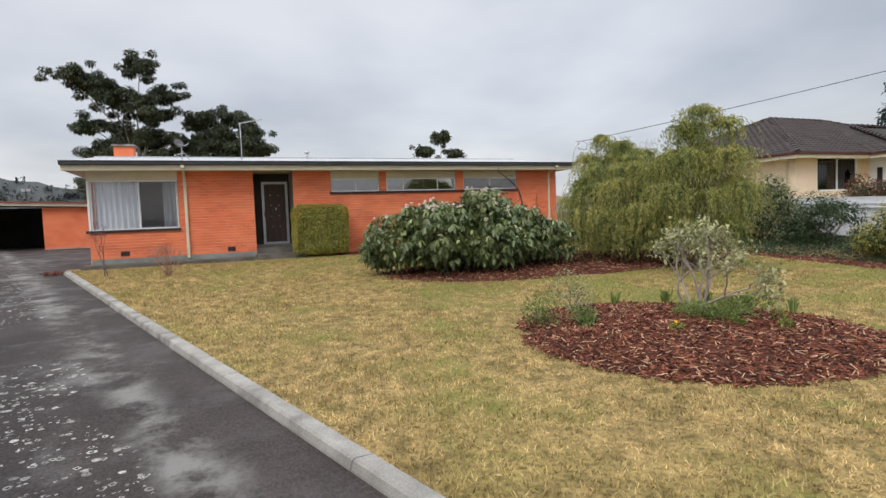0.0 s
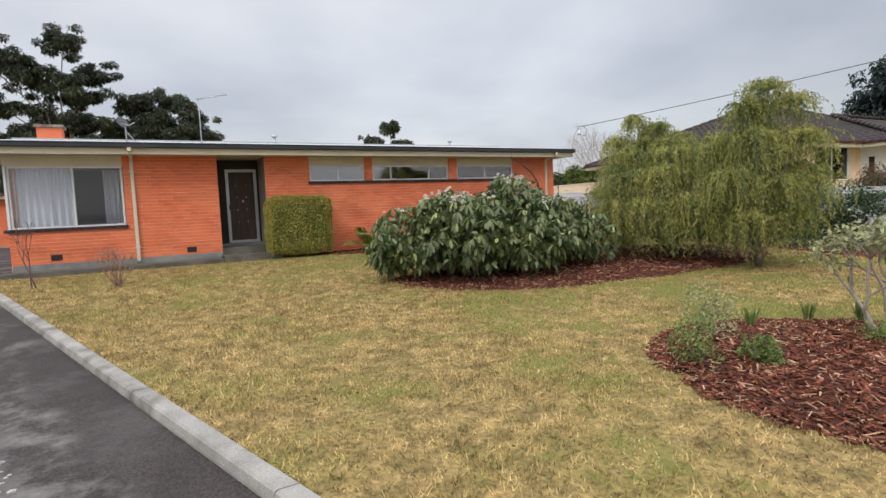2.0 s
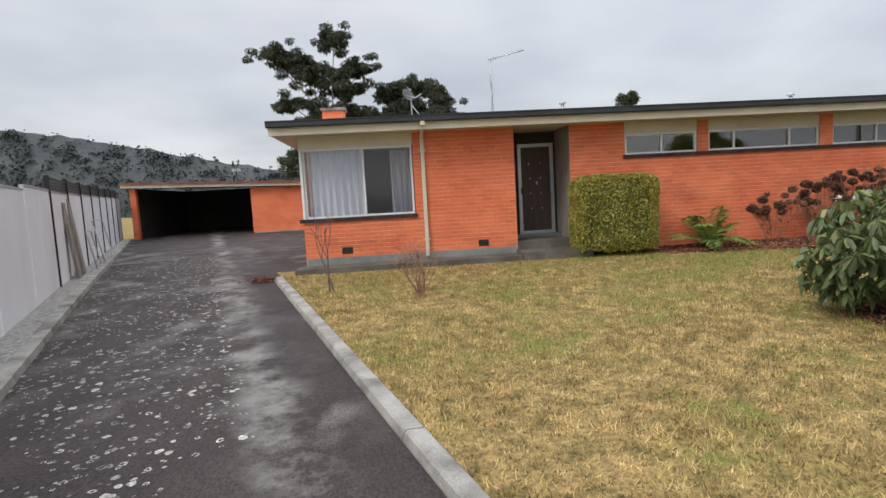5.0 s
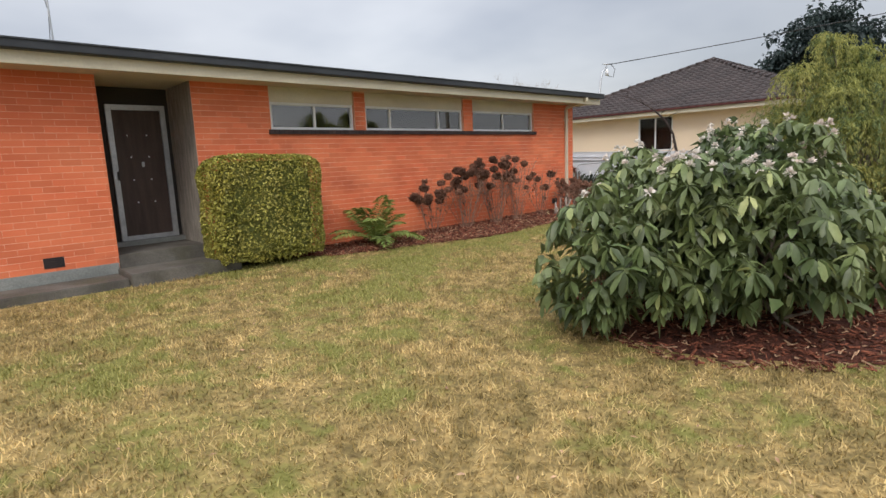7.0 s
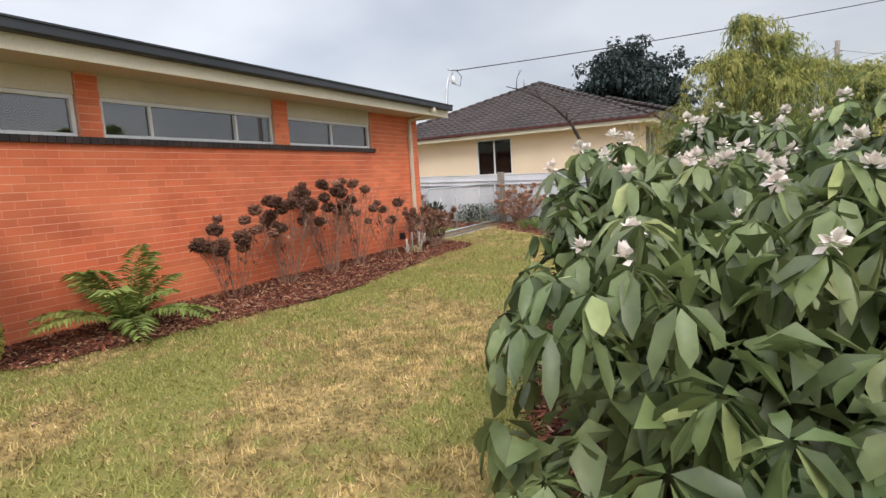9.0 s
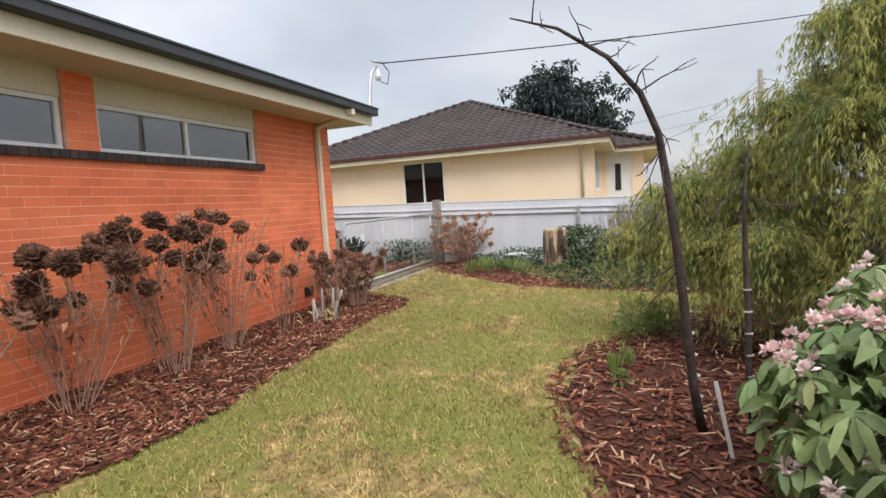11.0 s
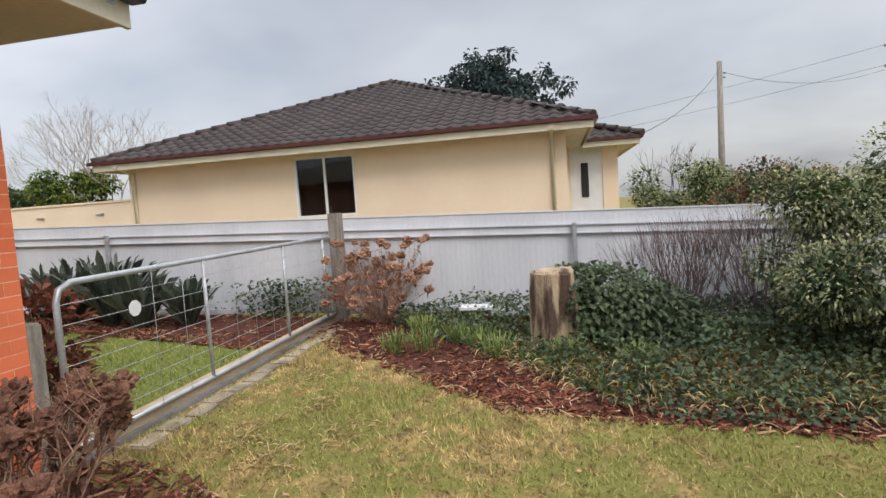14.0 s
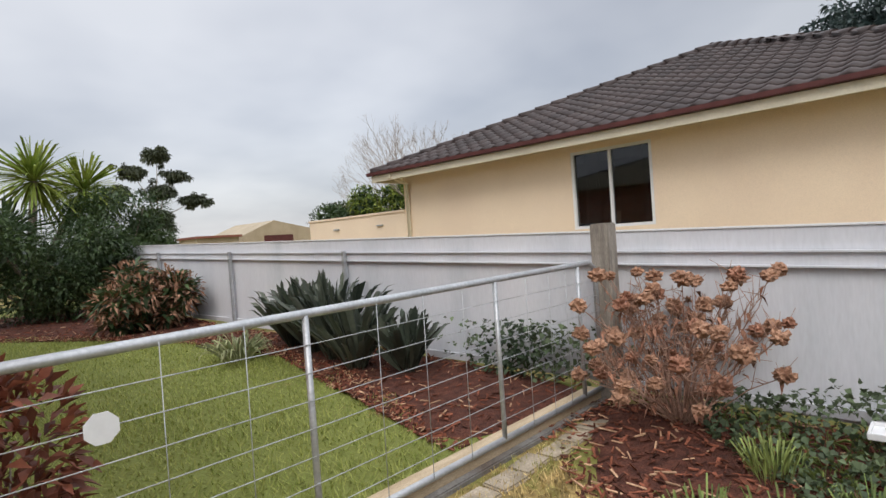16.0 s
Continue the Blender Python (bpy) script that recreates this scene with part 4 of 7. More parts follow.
# front wing with its entry
bm = bmesh.new()
block(bm, 26.0, 26.2, 13.53, 13.95, 0.5, 3.64); block(bm, 26.0, 26.2, 14.85, 15.03, 0.5, 3.64); block(bm, 26.2, 36.5, 13.53, 13.73, 0.5, 3.64); block(bm, 36.3, 36.5, 13.73, 15.03, 0.5, 3.64)
part("wall_wing", bm, M_RENDER, nb)
box_part("entry_panel", 26.03, 26.15, 13.95, 14.85, 0.9, 3.64, M_WHITE, nb, "white entry panel")
box_part("sidelight", 26.0, 26.05, 14.34, 14.54, 2.2, 3.17, M_BLACK, nb, "narrow dark sidelight window")
# Room surfaces take the near-black, so indoor shade comes from colour.
bm = bmesh.new(); block(bm, NX + 0.22, 36.3, NY0 + 0.22, NY1 - 0.22, 3.62, 3.635); block(bm, NX + 2.6, NX + 2.7, NY0 + 0.22, NY1 - 0.22, 0.6, 3.62)
part("inside_wall", bm, M_SHADEDARK, nb, "room surfaces coloured near-black for the shade indoors")


def nb_window(axis_x, a0, a1, z0, z1, at):
    w = new("window"); w.parent = nb; w["label"] = "dark two-pane aluminium sliding window"
    mid = (a0 + a1) / 2

    def bar(nm, p0, p1, q0, q1, d0, d1, mat, lab=""):
        bm = bmesh.new()
        if axis_x:
            block(bm, at + d0, at + d1, p0, p1, q0, q1)
        else:
            block(bm, p0, p1, at + d0, at + d1, q0, q1)
        return part(nm, bm, mat, w, lab)
    for p0, p1, q0, q1 in ((a0, a1, z0, z0 + 0.05), (a0, a1, z1 - 0.05, z1), (a0, a0 + 0.05, z0 + 0.05, z1 - 0.05), (a1 - 0.05, a1, z0 + 0.05, z1 - 0.05), (mid - 0.025, mid + 0.025, z0 + 0.05, z1 - 0.05)):
        bar("frame_bar", p0, p1, q0, q1, 0.01, 0.08, M_WHITE)
    for p0, p1, d in ((a0 + 0.05, mid - 0.025, 0.045), (mid + 0.025, a1 - 0.05, 0.06)):
        g = bar("pane", p0, p1, z0 + 0.05, z1 - 0.05, d, d + 0.004, M_GLASSDARK)
        g.visible_shadow = False
    return w


nb_window(True, 19.70, 21.17, 2.14, 3.52, NX)
nb_window(False, 22.9, 25.5, 2.25, 3.635, NY0)
for i, yy in enumerate((19.82, 20.78)):
    c = part("curtain", np_mesh("curtain", [(NX + 0.3 + 0.03 * (k % 2), yy + 0.07 * k * (1 if i else 0.6), z) for z in (2.17, 3.52) for k in range(5)], [[k, k + 1, k + 6, k + 5] for k in range(4)]), M_SHADEDARK)
    tagged(c, "dark grey curtain in the neighbour's window", "curtain")
ck = thing("chair", "small orange wooden chair back inside the window", "chair", (NX + 0.45, 20.6, 1.8))
for dy in (-0.08, 0.08):
    bm = bmesh.new(); block(bm, -0.02, 0.02, dy - 0.02, dy + 0.02, -1.0, 0.62); part("leg", bm, M_PALEWOOD, ck)
bm = bmesh.new(); block(bm, -0.02, 0.02, -0.06, 0.06, 0.42, 0.58); part("backrest", bm, M_PALEWOOD, ck)

# eaves: white soffit and fascia, maroon gutter
EX, EY0, EY1, EZ = 21.0, 14.5, 26.05, 3.64
box_part("soffit", EX + 0.05, 36.9, EY0 + 0.05, EY1 - 0.05, EZ, EZ + 0.02, M_CREAM, nb, "cream eave lining")
for b in ((EX, EX + 0.03, EY0, EY1, EZ - 0.09, EZ + 0.055), (EX + 0.03, 25.4, EY0, EY0 + 0.03, EZ - 0.09, EZ + 0.055), (EX + 0.03, 36.9, EY1 - 0.03, EY1, EZ - 0.09, EZ + 0.055), (25.4, 25.43, 13.0, EY0 + 0.03, EZ - 0.09, EZ + 0.055), (25.43, 36.9, 13.0, 13.03, EZ - 0.09, EZ + 0.055)):
    box_part("fascia", *b, M_CREAM, nb)
box_part("soffit", 25.43, 36.9, 13.03, EY0 + 0.03, EZ + 0.002, EZ + 0.02, M_CREAM, nb)
for b in ((EX - 0.09, EX - 0.003, EY0 - 0.08, EY1 + 0.08, EZ + 0.058, EZ + 0.135), (EX - 0.003, 25.3, EY0 - 0.09, EY0 - 0.003, EZ + 0.058, EZ + 0.135), (25.31, 25.397, 12.92, EY0 - 0.09, EZ + 0.058, EZ + 0.135), (25.4, 36.9, 12.91, 12.997, EZ + 0.058, EZ + 0.135)):
    box_part("gutter", *b, M_REDGUTTER, nb, "maroon gutter", bevel=0.01)
for y in (15.32, 25.42):
    d = thing("downpipe", "cream round downpipe on the rendered wall", "downpipe", group="neighbour downpipes")
    rod("pipe", [(NX - 0.05, y, 0.7), (NX - 0.05, y, 3.46), (EX + 0.15, y, 3.60), (EX - 0.02, y, 3.66)], 0.045, M_CREAM, d)
    box_part("rainhead", EX - 0.03, EX + 0.09, y - 0.06, y + 0.06, 3.58, 3.70, M_CREAM, d, bevel=0.01)
box_part("garden_wall", NX, NX + 0.2, NY1 + 0.01, 29.6, 0.5, 2.84, M_RENDER, nb, "low cream rendered wall")
box_part("wall_coping", NX - 0.03, NX + 0.23, NY1 + 0.01, 29.62, 2.84, 2.89, M_RENDER, nb)
for y in (26.4, 28.2):
    box_part("hook", NX - 0.05, NX, y, y + 0.22, 2.56, 2.59, M_STEEL, nb)

# tiled hip roof
APX, APX2, APY, APZ, TZ = 27.1, 31.4, 20.28, 6.28, 3.76
hip_roof = new("hip_roof"); hip_roof.parent = nb; hip_roof["label"] = "dark brown interlocking roof tiles"


def plane_mesh(name, pts, parent, material=M_TILE):
    bm = bmesh.new(); bm.faces.new([bm.verts.new(p) for p in pts])
    return part(name, bm, material, parent)


A, B, C, D = (EX, EY0, TZ - 0.03), (37.0, EY0, TZ - 0.03), (37.0, EY1, TZ - 0.03), (EX, EY1, TZ - 0.03)
R0, R1 = (APX, APY, APZ - 0.03), (APX2, APY, APZ - 0.03)
for f in ((D, A, R0), (A, B, R1, R0), (B, C, R1), (C, D, R0, R1)):
    plane_mesh("underlay", f, hip_roof, M_SHADEDARK)


def tile_template():
    """One tile: a pan and a roll across, with a front lip."""
    u = np.linspace(0, 0.30, 7)
    h = 0.030 * np.clip(np.sin(u / 0.30 * 2 * np.pi - 0.6), -0.35, 1) + 0.012
    low = [(a, 0.0, b + 0.018) for a, b in zip(u, h)]
    high = [(a, 0.36, b - 0.004) for a, b in zip(u, h)]
    lip = [(a, 0.0, b - 0.014) for a, b in zip(u, h)]
    V = np.array(low + high + lip)
    F = [[i, i + 1, 8 + i, 7 + i] for i in range(6)] + [[14 + i, 15 + i, i + 1, i] for i in range(6)]
    return V, np.array(F)


TV, TF = tile_template()
tile_mesh = np_mesh("roof_tile", TV, TF, True)
tile_mesh.materials.append(M_TILE)


def lay_tiles(origin, u_way, v_way, width, rise_len, inside, singles):
    """Lays courses of tiles on a plane; returns the points of those not made single."""
    o, uw, vw = Vector(origin), Vector(u_way).normalized(), Vector(v_way).normalized()
    nrm = uw.cross(vw)
    base = Matrix((uw, vw, nrm)).transposed().to_4x4()
    rest = []
    for r in range(int(rise_len / 0.335) + 1):
        for c in range(int(width / 0.297) + 1):
            a, b = c * 0.297 + 0.004 * math.sin(7 * r + 3 * c), r * 0.335
            if not inside(a + 0.15, b + 0.17):
                continue
            m = Matrix.Translation(o + uw * a + vw * b) @ base
            if singles > 0:
                t = new("roof_tile", tile_mesh); t.parent = hip_roof; t.matrix_basis = m
                singles -= 1
            else:
                rest.append(m)
    if rest:
        M = np.array([np.array(m) for m in rest])
        V = np.einsum("nij,kj->nki", M[:, :3, :3], TV) + M[:, None, :3, 3]
        F = (TF[None] + (np.arange(len(rest)) * len(TV))[:, None, None]).reshape(-1, 4)
        tagged(part("roof_tiles", np_mesh("roof_tiles", V.reshape(-1, 3), F, True), M_TILE, hip_roof), kind="stuff")


W_LEN = math.hypot(APX - EX, APZ - TZ)
half_w = (EY1 - EY0) / 2
lay_tiles((EX - 0.04, EY1, TZ), (0, -1, 0), (APX - EX, 0, APZ - TZ), EY1 - EY0, W_LEN, lambda a, b: abs(a - half_w) < half_w * (1 - b / W_LEN) + 0.1 and b < W_LEN, 300)
S_LEN = math.hypot(APY - EY0, APZ - TZ)
lay_tiles((EX, EY0 - 0.04, TZ), (1, 0, 0), (0, APY - EY0, APZ - TZ), 16.4, S_LEN, lambda a, b: (APX - EX) * b / S_LEN - 0.1 < a < 16.4 - 6.0 * b / S_LEN and b < S_LEN, 0)
# wing roof
for f in (((25.35, 12.95, TZ - 0.04), (37, 12.95, TZ - 0.04), (37, 17.7, 5.5), (29.5, 17.7, 5.5)), ((25.35, 12.95, TZ - 0.04), (29.5, 17.7, 5.5), (25.35, 17.7, TZ - 0.04))):
    plane_mesh("underlay", f, hip_roof, M_SHADEDARK)
lay_tiles((25.33, 12.91, TZ - 0.01), (1, 0, 0), (0, 4.75, 1.6), 11.5, 5.0, lambda a, b: a > 0.83 * b - 0.1, 0)
lay_tiles((25.31, 17.5, TZ - 0.01), (0, -1, 0), (4.15, 0, 1.6), 4.6, 4.45, lambda a, b: a < 4.6 - 1.02 * b + 0.1 and a > -1 and b < 2.6, 0)
for p0, p1 in ((A, R0), (D, R0), (R0, R1), (B, R1), ((25.33, 12.93, TZ), (29.5, 17.7, 5.52)), ((29.5, 17.7, 5.52), (37, 17.7, 5.52))):
    k = max(2, int((Vector(p1) - Vector(p0)).length / 0.4))
    for i in range(k):
        bm = bmesh.new()
        a, b = Vector(p0).lerp(Vector(p1), i / k), Vector(p0).lerp(Vector(p1), (i + 1.08) / k)
        tube(bm, [a + Vector((0, 0, 0.055)), b + Vector((0, 0, 0.04))], [0.105, 0.085], 8)
        part("ridge_cap", bm, M_TILE, hip_roof)

# ---- carport at the end of the drive ----
car = thing("carport", "long low orange brick carport, open and dark inside", "carport")
GY, GF = 34.0, 0.93
M_ROOFRED = surface("rusty_red_roof_edge", (0.16, 0.05, 0.035), (0.24, 0.10, 0.07), scale=3, rough=0.6)
bm = bmesh.new(); block(bm, -8.55, -3.6, GY, GY + 0.22, 0.6, 3.05); part("wall_front", bm, M_BRICK, car, "orange brick front wall")
bm = bmesh.new(); block(bm, -14.15, -13.88, GY, GY + 0.22, 0.6, 3.3); part("pier", bm, M_BRICK, car)
# Carport walls and floor are near-black: the interior shade is in their colour.
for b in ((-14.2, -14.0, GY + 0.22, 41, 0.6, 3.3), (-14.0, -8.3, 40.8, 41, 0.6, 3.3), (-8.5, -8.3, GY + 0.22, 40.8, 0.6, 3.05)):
    box_part("inner_wall", *b, M_SHADEDARK, car, "dark inner wall")
roof_pts = [(-14.4, 3.46), (-3.5, 3.08)]
for nm, y0, y1, za, zb, mat in (("fascia", GY - 0.30, GY - 0.27, -0.12, 0.04, M_CREAM), ("gutter", GY - 0.38, GY - 0.305, 0.02, 0.12, M_ROOFRED), ("roof", GY - 0.265, 41.3, 0.04, 0.09, M_ROOFRED)):
    bm = bmesh.new()
    vs = [bm.verts.new((x, y, z + dz)) for y in (y0, y1) for x, z in roof_pts for dz in (za, zb)]
    for f in ((0, 2, 3, 1), (4, 5, 7, 6), (0, 1, 5, 4), (2, 6, 7, 3), (1, 3, 7, 5), (0, 4, 6, 2)):
        bm.faces.new([vs[i] for i in f])
    part(nm, bm, mat, car)
box_part("floor", -14.0, -8.5, GY - 0.1, 40.8, 0.7, 0.875, M_SHADEDARK, car)
box_part("slab_edge", -8.4, -3.6, GY - 0.25, GY - 0.01, 0.7, 0.92, M_CONCRETE, car, "concrete strip")
sp = thing("floodlight_post", "post with two floodlights behind the carport", "light post")
rod("post", [(-11.2, 41.6, 0.9), (-11.2, 41.6, 4.4)], 0.05, M_BLACK, sp)
for dx in (-0.14, 0.14):
    box_part("lamp", -11.2 + dx - 0.09, -11.2 + dx + 0.09, 41.5, 41.7, 4.4, 4.55, M_STEEL, sp)

# ---- white wall along the drive ----
ww = thing("boundary_wall", "white panel wall with black posts and slatted top", "wall", kind="structure")


def wall_x(y):
    return -8.1 - 0.393 * (y - 17.07)


y = -2.0
i = 0
while y < 33.5:
    y2 = y + 2.05
    x0, x1 = wall_x(y), wall_x(y2)
    ang = math.degrees(math.atan2(y2 - y, x1 - x0))
    ln_ = math.hypot(x1 - x0, y2 - y)
    base = pose(x0, y, gz(y + 1) - 0.05, 0, 0, ang)

    def wpart(nm, a, mat, bv=0.004):
        bm = bmesh.new(); block(bm, *a)
        ob = part(nm, bm, mat, ww, bevel=bv); ob.matrix_basis = base
    wpart("panel", (0.05, ln_ - 0.01, -0.03, 0.03, 0, 1.98 if y > 18 else 2.05), M_WHITEWALL)
    wpart("capping", (0.05, ln_ - 0.01, -0.04, 0.04, 1.981 if y > 18 else 2.051, 2.02 if y > 18 else 2.09), M_STEEL)
    if y > 18:
        wpart("post", (0.0, 0.05, -0.06, 0.04, 0, 2.33), M_BLACK)
        for k in range(4):
            wpart("slat", (0.052, ln_ - 0.002, -0.03, 0.0, 2.04 + k * 0.072, 2.09 + k * 0.072), M_BLACK, 0)
    y = y2
lk = thing("drive_edge", "low concrete edge along the foot of the white wall", "kerb", kind="structure")
y = 2.0
while y < 33.5:
    y2 = min(y + 3.0, 33.6)
    bm = bmesh.new()
    q = []
    for yy in (y + 0.01, y2 - 0.01):
        q.append([bm.verts.new((drive_left(yy) + px, yy, gz(yy) + pz)) for px, pz in ((0.05, -0.15), (0.03, 0.03), (-0.16, 0.04), (-0.18, -0.15))])
    for k in range(4):
        bm.faces.new((q[0][k], q[0][(k + 1) % 4], q[1][(k + 1) % 4], q[1][k]))
    bm.faces.new(q[0][::-1]); bm.faces.new(q[1])
    bmesh.ops.recalc_face_normals(bm, faces=bm.faces)
    part("edge_length", bm, M_CONCRETE, lk)
    y = y2
tagged(strip("pebble_strip", [2, 8, 14, 18, 24, 30, 33.6], lambda q: wall_x(q) + 0.03, lambda q: drive_left(q) - 0.17, 0.0, surface("white_pebbles", (0.45, 0.44, 0.42), (0.25, 0.24, 0.22), scale=14, rough=0.9, fine=60, fine_amount=0.4, bump=1.0, bump_dist=0.03)), "pale pebble strip beside the wall", "pebbles", kind="structure")
# leaning boards and old gate frames against the wall
for i, (yy, hh, mat) in enumerate(((19.9, 1.75, M_GREYWOOD), (20.6, 1.85, M_GREYWOOD))):
    bd = thing("old_board", "weathered grey board leaning on the white wall", "board", (wall_x(yy) + 0.22, yy, gz(yy)), group="leaning boards")
    bd.rotation_euler = (0, radians(-6), radians(20))
    bm = bmesh.new(); block(bm, -0.03, 0.03, -0.16, 0.16, 0, hh); part("board", bm, mat, bd, bevel=0.008)
for i, (yy, w, hh) in enumerate(((21.3, 0.9, 1.0), (23.0, 2.4, 1.25))):
    fr = thing("old_gate_frame", "rusty steel gate frame leaning on the white wall", "gate", (wall_x(yy) + 0.45, yy, gz(yy)))
    fr.rotation_euler = (0, radians(-10), radians(21))
    rod("tube_frame", [(0, 0, 0), (0, 0, hh), (0, w, hh), (0, w, 0), (0, 0, 0.02)], 0.018, M_STEEL, fr, sides=6)
    for k in range(1, 6):
        rod("bar", [(0, 0, hh * k / 6), (0, w, hh * k / 6)], 0.008, M_STEEL, fr, sides=4)

# ---- street poles, far sheds, hills ----
pole = thing("power_pole", "grey timber power pole with wires", "pole")
rod("shaft", [(38.0, 7.48, 0), (38.0, 7.48, 8.1)], [0.17, 0.12], M_GREYWOOD, pole)
for z in (7.3, 7.5):
    rod("insulator", [(37.9, 7.3, z), (37.9, 7.3, z + 0.06), (37.9, 7.3, z + 0.1)], [0.05, 0.07, 0.04], M_STEEL, pole)
pole2 = thing("power_pole", "timber power pole with crossarms on the street", "pole")
rod("shaft", [(45.0, -4.0, -0.4), (45.0, -4.0, 9.8)], [0.17, 0.12], M_GREYWOOD, pole2)
for z in (8.3, 9.4):
    box_part("crossarm", 44.93, 45.07, -5.1, -2.9, z, z + 0.12, M_GREYWOOD, pole2)
sw = thing("street_wires", "overhead street wires between poles", "wire")
for p0, p1, sag in (((37.9, 7.3, 7.55), (45, -3.4, 8.3), 0.7), ((37.95, 7.6, 7.6), (25.6, 13.1, 3.75), 0.35), ((45, -3.0, 9.5), (70, 40, 8), 1.0), ((45, -3.0, 8.4), (70, 40, 7), 1.0)):
    rod("cable", [tuple(Vector(p0).lerp(Vector(p1), k / 8) - Vector((0, 0, sag * 4 * (k / 8) * (1 - k / 8)))) for k in range(9)], 0.010, M_BLACK, sw, sides=4)
poleh = thing("power_pole", "street power pole carrying the house service wire", "pole")
rod("shaft", [(27.0, -1.16, -0.4), (27.0, -1.16, 8.3)], [0.17, 0.12], M_GREYWOOD, poleh)

shed = thing("shed", "large cream metal shed with maroon roller door", "shed", (45.0, 70.0, 1.3))
M_SHED = surface("beige_metal", (0.40, 0.33, 0.23), (0.34, 0.28, 0.19), scale=1, rough=0.6)
bm = bmesh.new()
prof = ((-5, 0), (5.2, 0), (5.2, 2.6), (-1.3, 4.0), (-5, 2.5))
f0 = [bm.verts.new((x, 0, z)) for x, z in prof]; f1 = [bm.verts.new((x, 9, z)) for x, z in prof]
bm.faces.new(f0); bm.faces.new(f1[::-1])
for i in range(5):
    bm.faces.new((f0[i], f1[i], f1[(i + 1) % 5], f0[(i + 1) % 5]))
bmesh.ops.recalc_face_normals(bm, faces=bm.faces)
part("body", bm, M_SHED, shed)
bm = bmesh.new(); block(bm, -2.6, 0.9, -0.06, 0.0, 0.0, 2.4); part("roller_door", bm, M_REDGUTTER, shed, "maroon roller door")
shed2 = thing("shed", "small cream shed with rusty roof", "shed", (36.0, 66.0, 1.3))
bm = bmesh.new(); block(bm, -2.4, 1.6, 0, 4, 0, 2.3); part("body", bm, M_SHED, shed2)
bm = bmesh.new(); block(bm, -2.6, 1.8, -0.3, 4.2, 2.3, 2.5); part("roof", bm, M_ROOFRED, shed2)
bm = bmesh.new(); block(bm, -1.9, 0.4, -0.05, 0, 0, 1.8); part("roller_door", bm, M_REDGUTTER, shed2)

# ---- planting beds ----
def smooth_outline(pts, n=72):
    P = np.array(pts, float)
    k = len(P)
    out = []
    for t in np.linspace(0, k, n, endpoint=False):
        i, f = int(t), t - int(t)
        p0, p1, p2, p3 = P[(i - 1) % k], P[i % k], P[(i + 1) % k], P[(i + 2) % k]
        out.append(0.5 * ((2 * p1) + (p2 - p0) * f + (2 * p0 - 5 * p1 + 4 * p2 - p3) * f ** 2 + (3 * p1 - p0 - 3 * p2 + p3) * f ** 3))
    return np.array(out)


BEDS = {}


def bed(name, pts, centre, mound, label, chips, seed):
    rng = np.random.default_rng(seed)
    O, c = smooth_outline(pts), np.array(centre, float)
    O = O + rng.normal(size=O.shape) * 0.03
    rings, n = 14, len(O)

    def height(f, x, y):
        return gz(y) + 0.012 + mound * (1 - f ** 2.2) + 0.03 * (noise.noise(Vector((x * 2.1, y * 2.1, 0))) * min(1, 4 * (1 - f)) + 0.3 * noise.noise(Vector((x * 7, y * 7, 3))) * (1 - f))
    V, F = [(c[0], c[1], height(0, *c))], []
    for r in range(1, rings + 1):
        f = r / rings
        for p in O:
            q = c + (p - c) * f
            V.append((q[0], q[1], height(f, *q) - (0.05 if r == rings else 0)))
    tri = [[0, 1 + i, 1 + (i + 1) % n] for i in range(n)]
    for r in range(rings - 1):
        a, b = 1 + r * n, 1 + (r + 1) * n
        for i in range(n):
            j = (i + 1) % n
            tri += [[a + i, b + i, b + j], [a + i, b + j, a + j]]
    ob = tagged(part(name, np_mesh(name, V, tri, True), M_MULCH), label, "garden bed", kind="structure")
    BEDS[name] = (O, c)
    # bark chips
    for nm, m, count, ln_, wd in (("bark_chips", M_CHIP, int(chips * 1.1), 0.042, 0.010), ("pale_chips", M_CHIPPALE, chips // 5, 0.05, 0.0065)):
        i = rng.integers(0, n, count)
        f = rng.uniform(size=count) ** 0.5 * 1.015
        q = c + (O[i] + (O[(i + 1) % n] - O[i]) * rng.uniform(size=(count, 1)) - c) * f[:, None]
        z = np.array([height(min(ff, 1.0), a, b) for ff, (a, b) in zip(f, q)])
        pos = np.stack([q[:, 0], q[:, 1], z + 0.012], 1)
        d = unit(np.stack([rng.normal(size=count), rng.normal(size=count), 0.28 * rng.normal(size=count)], 1))
        s = unit(np.cross(d, np.array([0, 0, 1.0]) + 0.4 * rng.normal(size=(count, 3))))
        u = np.cross(s, d)
        L = (ln_ * rng.uniform(0.35, 1.4, count))[:, None]; W = (wd * rng.uniform(0.5, 1.5, count))[:, None]; T = 0.004
        corners = [pos + sd * d * L + ss * s * W * (0.6 if sd > 0 else 1) + su * u * T for su in (-1, 1) for sd, ss in ((-1, -1), (1, -1), (1, 1), (-1, 1))]
        VV = np.stack(corners, 1)
        FF = np.array([[4, 5, 6, 7], [0, 1, 5, 4], [1, 2, 6, 5], [2, 3, 7, 6], [3, 0, 4, 7]])
        faces = (FF[None] + (np.arange(count) * 8)[:, None, None]).reshape(-1, 4)
        tagged(part(nm, np_mesh(nm, VV.reshape(-1, 3), faces, flat=True), m, ob), kind="stuff")
    return ob


